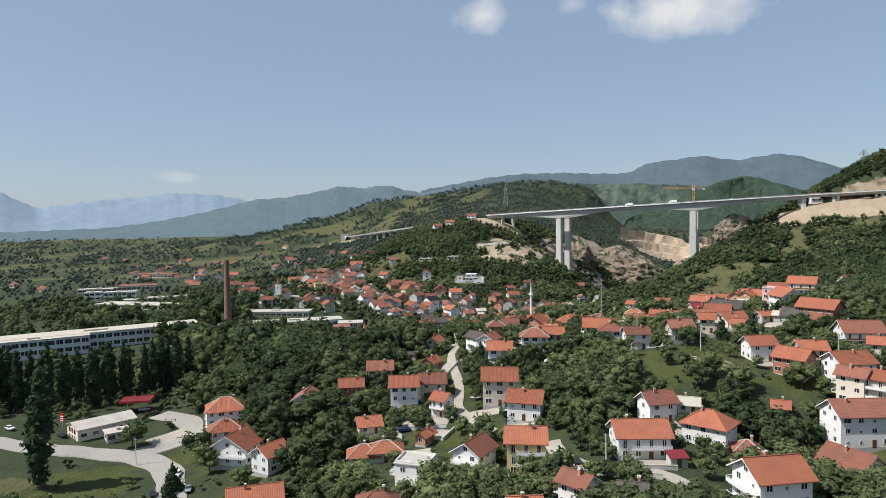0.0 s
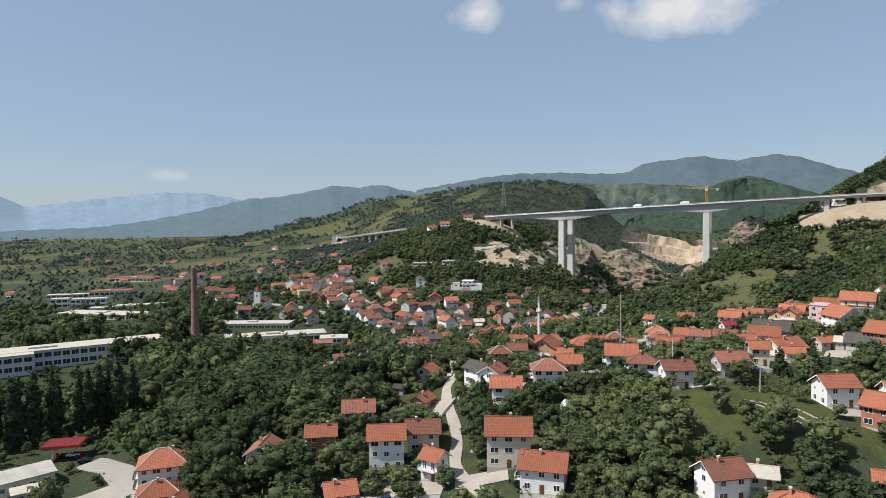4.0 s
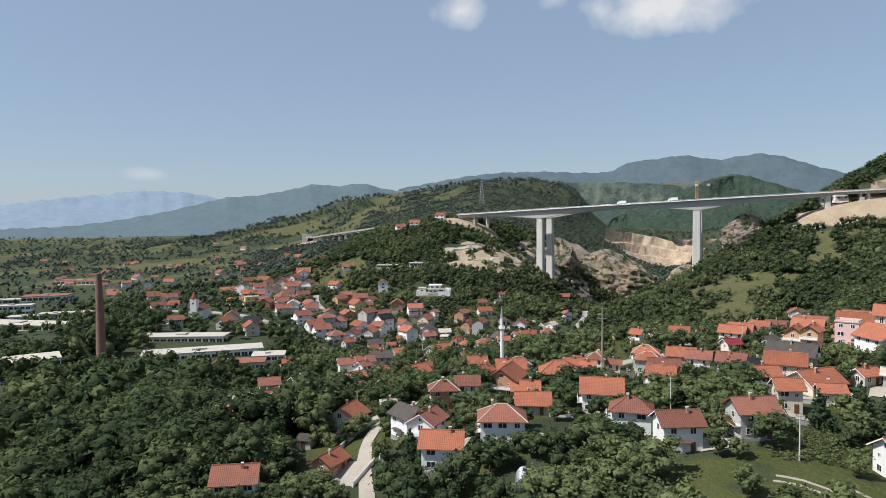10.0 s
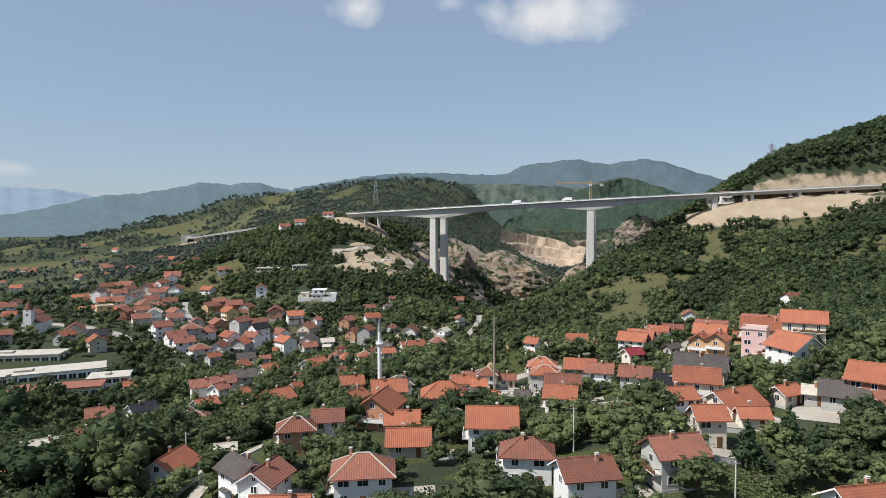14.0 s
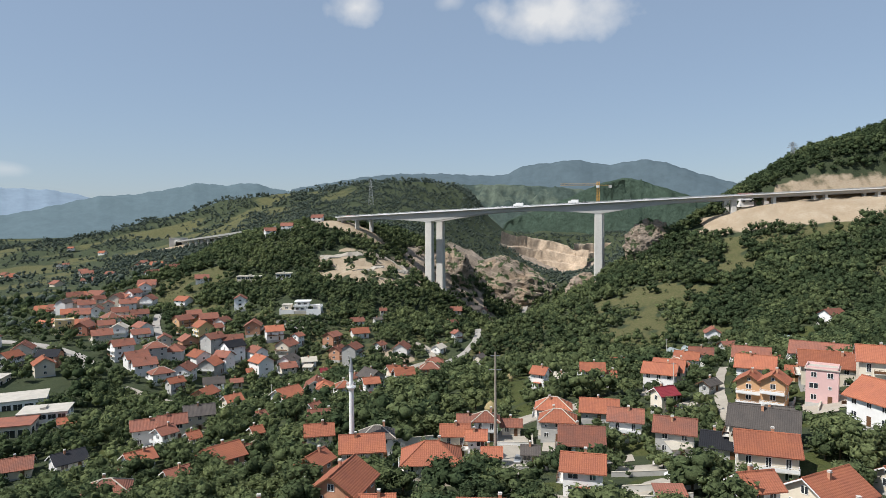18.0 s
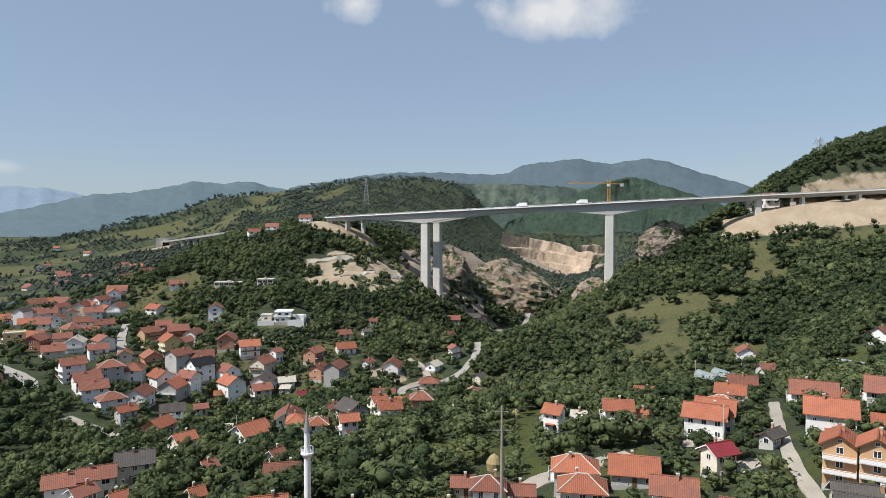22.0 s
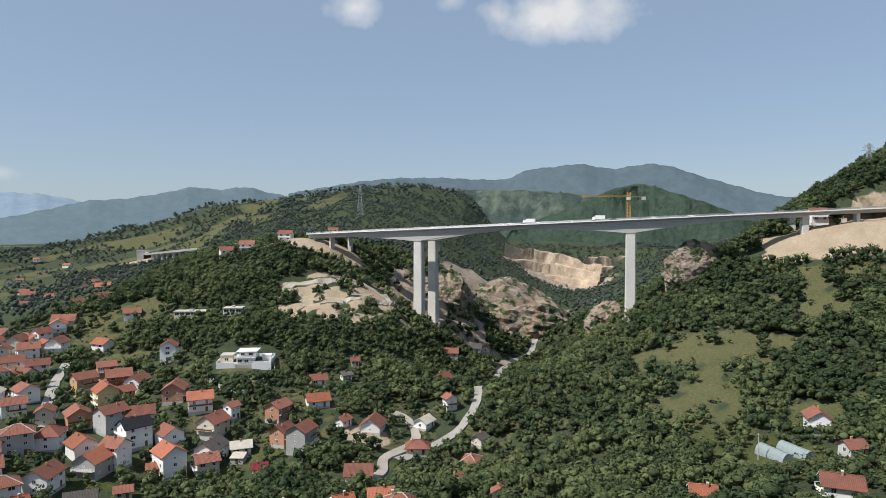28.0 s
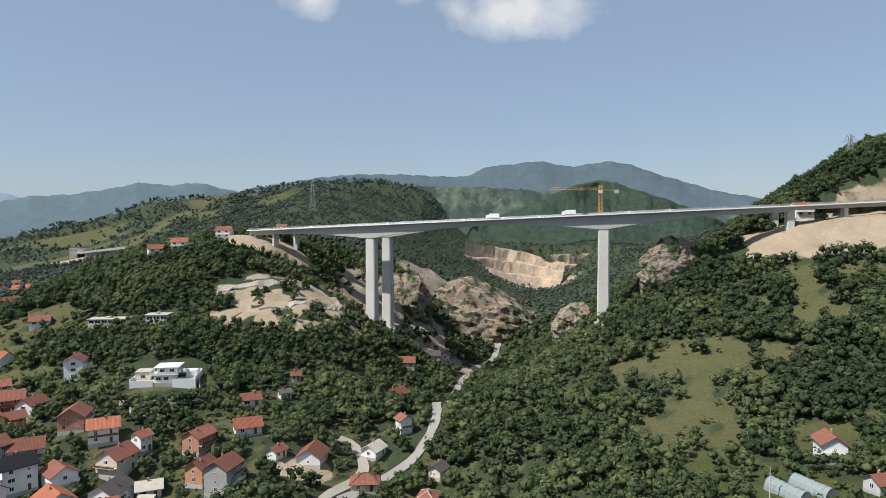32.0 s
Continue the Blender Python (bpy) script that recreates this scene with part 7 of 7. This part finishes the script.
YARDS += [(-50, 200.5, 3, 10, 4.5), (-31, 204, 10, 6.5, 3.2), (-33, 226, 80, 7, 3), (-142, 206, 60, 9, 6), (40, 327, -20, 8, 5), (90, 346, -35, 6, 4)]
for n, q in enumerate(YARDS):
    courtyard(*q)
    if n % 2:
        c, s = math.cos(radians(q[2])), math.sin(radians(q[2]))
        ends = [(q[0] + u * c + q[4] * s, q[1] + u * s - q[4] * c) for u in (-q[3], q[3])]
        garden_wall(*ends[0], *ends[1], 1.1, ("conc", "w", "g")[n % 3], f"low {('grey concrete', 'white', 'grey')[n % 3]} garden wall along a yard")


def haystack(x, y, h):
    bm = bmesh.new()
    for z0, z1, r0, r1 in ((-0.3, 0.45, 0.42, 0.5), (0.45, 0.8, 0.5, 0.3), (0.8, 1.0, 0.3, 0.05)):
        tube(bm, (0, 0, z0 * h), (0, 0, z1 * h), r0 * h, r1 * h, 14)
    HOUSES.append((x, y, 4))
    e = thing("haystack", pose(x, y, g(x, y)), "conical straw haystack round a pole in a meadow", "haystack", "haystacks")
    part("straw", bm, e, M["straw"])
    bm = bmesh.new()
    tube(bm, (0, 0, 0), (0, 0, h * 1.12), 0.05, 0.04, 6)
    part("pole", bm, e, M["brown"])


haystack(6, 388, 4.0)
haystack(-3, 395, 3.4)
haystack(14, 436, 3.0)


def shed(x, y, turn, l, d, roofm, label="small grey garden shed with a single-pitch roof"):
    HOUSES.append((x, y, 4))
    e = thing("garden_shed", pose(x, y, g(x, y), 0, 0, turn), label, "shed", "garden sheds")
    part("wall", boxes((-l / 2, l / 2, -d / 2, d / 2, -1.5, 2.3)), e, M["g"])
    bm = bmesh.new()
    v = box(bm, -l / 2 - 0.3, l / 2 + 0.3, -d / 2 - 0.4, d / 2 + 0.3, 2.3, 2.45)
    for k in v:
        k.co.z += 0.22 * (k.co.y + d / 2)
    part("roof", bm, e, M[roofm])
    part("door", DOOR, e, at=pose(0, -d / 2 - 0.02, 0))


for q in ((-66, 226, 10, 4, 3, "s"), (-18, 148, -20, 4, 3, "r"), (24, 160, 15, 4, 3, "m"), (12, 172, 0, 4, 3, "s"), (-70, 262, 0, 4, 3, "d"), (36, 300, 0, 5, 3.5, "r"), (48, 335, 10, 5, 3, "s"), (-8, 352, 0, 5, 4, "e"), (28, 352, 0, 4, 3, "d"), (-85, 300, 20, 4, 3, "s"), (-62, 470, 10, 5, 3, "s"), (-100, 485, 10, 5, 3, "s"), (-140, 545, 10, 5, 4, "d"), (60, 440, 0, 4, 3, "s"), (-30, 470, 0, 4, 3, "r"), (84, 372, 30, 5, 4, "k"), (-120, 545, 0, 6, 4, "s"), (-92, 540, 0, 5, 4, "s")):
    shed(*q)


def tunnel_portal(x, y, turn):
    z = g(x, y) + 1
    e = thing("tunnel_portal", pose(x, y, z, 0, 0, turn), "pale concrete tunnel mouth in a bared hillside", "tunnel")
    rows = []
    for yy in (-3, 12):
        an = np.linspace(-0.15, math.pi + 0.15, 16)
        rows.append([(6.5 * math.cos(a), yy, 1.2 + 6.5 * math.sin(a)) for a in an] + [(5.2 * math.cos(a), yy, 1.2 + 5.2 * math.sin(a)) for a in an[::-1]])
    part("arch", loft(rows), e, M["conc"])
    # dark-painted disc across the bore stands in for the shade inside the tunnel
    bm = bmesh.new()
    bmesh.ops.create_circle(bm, cap_ends=True, segments=20, radius=5.25, matrix=Matrix.Translation((0, 6, 1.2)) @ Matrix.Rotation(math.pi / 2, 4, "X"))
    part("dark_bore", bm, e, M["dark"])
    part("headwall", boxes((-14, -6, 3, 6, -4, 9), (6, 14, 3, 6, -4, 9), (-14, 14, 3, 6, 7.9, 11)), e, M["conc"])


tunnel_portal(-482, 1222, 30)
e = thing("viaduct", pose(0, 0, 0), "long concrete motorway viaduct leading to a tunnel", "bridge")
a, b = Vector((-470, 1203, 15)), Vector((-188, 812, 41))
d = (b - a).normalized()
n = Vector((-d.y, d.x, 0)).normalized()
for s in (0, 14):
    rows = [[p + n * (s - 5.5), p + n * (s - 5), p + n * (s + 5), p + n * (s + 5.5)] for p in (a, b)]
    part("deck", loft([[r[0], r[1] - Vector((0, 0, 2.2)), r[2] - Vector((0, 0, 2.2)), r[3]] for r in rows]), e, M["deck"])
    part("parapet", loft([[r[3] + Vector((0, 0, 0)), r[3] + Vector((0, 0, 1)), r[3] + n * 0.3 + Vector((0, 0, 1)), r[3] + n * 0.3] for r in rows]), e, M["white"])
    for i in range(1, 13):
        p = a + (b - a) * i / 13 + n * s
        zb = g(p.x, p.y) - 1
        if zb < p.z - 4:
            part("pier", boxes((p.x - 2, p.x + 2, p.y - 1.2, p.y + 1.2, zb, p.z - 2)), e, M["conc"])


def cottage(x, y, turn, l, wall, roof, floors=2):
    """A far house: walls with gables, a roof with eaves, chimney, balcony and openings."""
    z = g(x, y)
    HOUSES.append((x, y, l * 0.8))
    e = thing("cottage", pose(x, y, z, 0, 0, turn), f"far {('one', 'two', 'three')[floors - 1]}-storey {WALL_WORDS[wall]} house with a {ROOF_WORDS[roof]}", "house", "far houses")
    d, H = l * 0.42, floors * 2.7
    bm = boxes((-l / 2, l / 2, -d, d, -2.5, H))
    for s in (-1, 1):
        v = [bm.verts.new(c) for c in ((s * (l / 2 - 0.01), -d, H), (s * (l / 2 - 0.01), d, H), (s * (l / 2 - 0.01), 0, H + d * 0.62))]
        bm.faces.new(v if s > 0 else v[::-1])
    part("wall", bm, e, M[WALLS.get(wall, wall)])
    bm = bmesh.new()
    for s in (-1, 1):
        lo = [(-l / 2 - 0.7, s * (d + 0.7), H - 0.43), (l / 2 + 0.7, s * (d + 0.7), H - 0.43), (l / 2 + 0.7, 0, H + d * 0.62), (-l / 2 - 0.7, 0, H + d * 0.62)]
        a, b = [bm.verts.new(c) for c in lo], [bm.verts.new((c[0], c[1], c[2] + 0.22)) for c in lo]
        bm.faces.new(a), bm.faces.new(b)
        for k in range(4):
            bm.faces.new((a[k], a[(k + 1) % 4], b[(k + 1) % 4], b[k]))
    bmesh.ops.recalc_face_normals(bm, faces=bm.faces)
    part("roof", bm, e, M[roof])
    part("chimney", CHIM, e, at=pose(l * 0.2, d * 0.25, H + d * 0.45 + 0.5))
    for f in range(floors):
        for k in (-0.25, 0.25):
            part("window", GLAZED["wide"], e, at=pose(k * l, -d - 0.02, f * 2.7 + 1.0))
        part("window", GLAZED["wide"], e, at=pose(-l / 2 - 0.02, 0, f * 2.7 + 1.0, 0, 0, 270))
        if f:
            part("balcony", boxes((-l / 2, l / 2, -d - 1.3, -d, f * 2.7 - 0.1, f * 2.7 + 0.1), (-l / 2, l / 2, -d - 1.3, -d - 1.22, f * 2.7 + 0.2, f * 2.7 + 0.9)), e, M["brown" if l > 10 else "white"])


fr = random.Random(8)
for k in range(46):
    if k < 24:
        x, y = fr.uniform(-760, -330), fr.uniform(660, 1060)
    elif k < 40:
        x, y = fr.uniform(-330, -215), fr.uniform(585, 700)
    else:
        x, y = fr.uniform(-1100, -600), fr.uniform(1000, 1500)
    cottage(x, y, fr.uniform(-40, 40), fr.uniform(9, 13), fr.choice("wwcc"), fr.choice("orrro"), 1)
for q in ((-172, 775, 10), (-150, 800, 0), (-186, 770, 30), (-160, 1010, 10), (250, 520, 10), (205, 700, 0)):
    cottage(q[0], q[1], q[2], 10, "w", "r")

n = 0
while n < 14:
    x, y = fr.uniform(-300, -112), fr.uniform(468, 640)
    if x > -150 and y > 560:
        continue
    if clear_of(np.array([x]), np.array([y]), 4.6)[0]:
        cottage(x, y, fr.choice((-15, 10, 30, 75, 85, 100, 265)) + fr.uniform(-8, 8), fr.uniform(8.5, 10.8), fr.choice("wwwcobgr"), fr.choice("ooorrrkd"), fr.choice((2, 2, 3)))
        n += 1
e = thing("covered_pool", pose(27.5, 303.5, g(27.5, 303.5), 0, 0, -4), "garden pool under a teal tarpaulin in a low frame", "pool")
part("frame", boxes((-4.6, 4.6, -2.3, -2.15, -0.8, 0.75), (-4.6, 4.6, 2.15, 2.3, -0.8, 0.75), (-4.6, -4.45, -2.15, 2.15, -0.8, 0.75), (4.45, 4.6, -2.15, 2.15, -0.8, 0.75)), e, M["conc"])
part("tarpaulin", boxes(*[(-4.5 + k, -3.52 + k, -2.2, 2.2, 0.7, 0.82 + 0.06 * (k % 2)) for k in range(9)]), e, mat("teal_tarpaulin", (0.03, 0.25, 0.21), 0.45, 0.12, 0.6, 3.0))
# ---- woods, largest first ----
woods("woodland", "dense green broadleaf trees round the village gardens", -70, 150, 95, 330, 5.0, 11, PROTO_NEAR, 4.8, 8.6, 0.84, 0.7, uneven=0.4, pale=0.12)
woods("woodland", "tall dark broadleaf wood beside the village", -150, -70, 175, 330, 6.4, 41, PROTO_NEAR, 8.5, 14.5, 0.88, 1.6, [(-150, -126, 175, 216)], uneven=0.25, pale=-0.28)
woods("woodland", "dense green broadleaf trees on the valley slopes", -170, 190, 330, 620, 5.1, 12, PROTO_MID, 4.8, 8.0, 0.90, 0.5, uneven=0.3)
woods("woodland", "broadleaf trees and gardens at the near end of the village", -300, 300, -120, 95, 9.5, 35, PROTO_MID, 4.5, 9.0, 0.6, 1.0, uneven=0.4)
woods("woodland", "tall dark broadleaf trees by the old factory", -340, -150, 150, 470, 6.8, 13, PROTO_MID, 9.0, 15.0, 0.80, 3.0, [(-350, -150, 150, 262), (-350, -225, 260, 352), (-250, -150, 385, 470), (-350, -290, 395, 470)], pale=-0.15)
woods("woodland", "broadleaf trees between the halls of the valley floor", -540, -340, 300, 560, 9, 25, PROTO_MID, 5.0, 10.0, 0.45, 2.0, pale=-0.1)
woods("woodland", "dark bushy trees behind the poplar row", -330, -150, 215, 335, 6.4, 24, PROTO_MID, 3.5, 7.0, 0.6, 2.0, pale=-0.2)
woods("woodland", "broadleaf trees along the valley road", -350, -120, 100, 215, 9, 23, PROTO_MID, 4.0, 8.0, 0.22, 3.0)
woods("woodland", "broadleaf trees between the far town houses", -420, -150, 470, 720, 7.5, 14, PROTO_MID, 5.0, 9.0, 0.6, 1.0, pale=-0.1)
woods("woodland", "wooded hillside below the motorway", -260, 130, 620, 860, 4.8, 15, PROTO_MID, 5.0, 7.4, 1.0, pale=-0.08, uneven=0.12)
woods("woodland", "wooded slope rising to the motorway cut", 130, 420, 330, 860, 4.9, 16, PROTO_MID, 6.0, 8.6, 1.0, shy=0.82, pale=-0.36, uneven=0.12)
woods("woodland", "wooded slope above the village", 150, 420, 60, 330, 9.0, 17, PROTO_MID, 7.0, 12.0, 0.6)
# the next four are far woods, their leaf colour greyed and blued for haze
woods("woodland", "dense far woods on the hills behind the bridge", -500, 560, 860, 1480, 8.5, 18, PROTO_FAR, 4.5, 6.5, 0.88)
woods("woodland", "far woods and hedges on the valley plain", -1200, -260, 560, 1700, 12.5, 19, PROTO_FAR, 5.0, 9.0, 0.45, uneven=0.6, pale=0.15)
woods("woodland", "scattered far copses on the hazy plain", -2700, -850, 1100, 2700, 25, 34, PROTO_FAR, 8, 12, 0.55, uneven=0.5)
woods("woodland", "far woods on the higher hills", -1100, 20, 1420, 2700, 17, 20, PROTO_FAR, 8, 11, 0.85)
woods("woodland", "bushes and orchard trees in the gardens", -150, 170, 100, 620, 6.0, 21, PROTO_BUSH, 1.4, 3.2, 0.5, 0.6, shy=0.42)
woods("woodland", "scattered bushes on the dry slope", -300, 300, 540, 760, 7.5, 22, PROTO_BUSH, 1.2, 2.8, 0.5, 1.0, shy=0.3)
woods("woodland", "low scrub and orchard rows on the dry hillside", -290, -130, 590, 730, 5.0, 33, PROTO_BUSH, 1.0, 2.6, 0.5, 0.5, shy=0.0)
woods("maize_patch", "tall bright green maize plants in a garden plot", 36, 60, 241, 262, 1.2, 31, PROTO_BUSH, 1.1, 1.7, 1.2, 0.3, shy=0.0, pale=0.5)
woods("maize_patch", "tall bright green maize plants in a garden plot", 86, 114, 491, 504, 1.6, 36, PROTO_BUSH, 1.1, 1.8, 1.1, 0.3, shy=0.0, pale=0.35)
woods("maize_patch", "tall bright green maize plants in a garden plot", -4, 14, 404, 424, 1.3, 32, PROTO_BUSH, 1.1, 1.6, 0.9, 0.3, shy=0.0, pale=0.4)

def mesh_of(name, proto, tint):
    """Trunk and crown meshes of one tree of height 1."""
    v, f, mi = proto
    out = []
    for k, m in ((1, M["trunk"]), (0, M["needle" if "spruce" in name or "poplar" in name else "leaf"])):
        ff = f[mi == k]
        u, inv = np.unique(ff, return_inverse=True)
        me = bpy.data.meshes.new("trunk" if k else "crown")
        me.vertices.add(len(u))
        me.vertices.foreach_set("co", v[u].reshape(-1).astype(np.float32))
        quads(me, inv.reshape(-1, 3))
        me.materials.append(m)
        at = me.attributes.new("tint", "FLOAT", "POINT")
        at.data.foreach_set("value", np.full(len(u), tint, np.float32))
        out.append(me)
    return out


TREES = {
    "spruce": [mesh_of("spruce", p, t) for p, t in zip(PROTO_SPRUCE, (0.3, 0.6))],
    "poplar": [mesh_of("poplar", p, t) for p, t in zip(PROTO_POPLAR, (0.35, 0.55, 0.7))],
    "broadleaf_tree": [mesh_of("broadleaf", p, t) for p, t in zip(PROTO_NEAR, (0.2, 0.45, 0.7, 0.35, 0.9))],
}


def tree(kind, x, y, h, label, group, wide=1.0):
    rng = random.Random(int(x * 31 + y * 17))
    tk, cr = rng.choice(TREES[kind])
    e = thing(kind, pose(x, y, g(x, y), 0, 0, rng.uniform(0, 360)) @ Matrix.Diagonal((h * wide, h * wide, h, 1)), label, "tree", group)
    part("trunk", tk, e)
    part("crown", cr, e)


rng = random.Random(5)
for i in range(30):
    t = i / 29
    x = -250 + 74 * t + rng.uniform(-1.5, 1.5)
    tree("poplar", x, 206 + 56 * t - 9 * math.sin(t * 3) + rng.uniform(-2, 2), rng.uniform(23, 29), "tall dark columnar poplar in a roadside row", "poplar row", rng.uniform(0.8, 0.98))
tree("poplar", -156, 161, 36, "tall poplar standing alone by the road", "", 1.0)
for q in ((-38, 247, 9), (-35, 245, 7), (-60, 262, 6), (-17, 262, 8), (50, 262, 9), (62, 272, 10), (66, 270, 8), (12, 165, 8), (-2, 146, 9), (-20, 196, 9), (-66, 440, 9), (-62, 437, 7), (-96, 330, 10), (-110, 470, 9), (-100, 540, 8), (78, 300, 8), (20, 290, 7), (-112, 160, 8), (-116, 168, 9), (-72, 236, 8)):
    tree("spruce", q[0], q[1], q[2], "dark green spruce in a garden", "garden spruces")
n = 0
while n < 150:
    x, y = rng.uniform(-110, 110), rng.uniform(120, 420)
    if clear_of(np.array([x]), np.array([y]), 2.2)[0] and meadows(np.array([x]), np.array([y]))[0] < 0.6:
        tree("broadleaf_tree", x, y, rng.uniform(5.0, 9.0), "leafy green broadleaf tree among the houses", "garden trees", rng.uniform(0.9, 1.2))
        n += 1
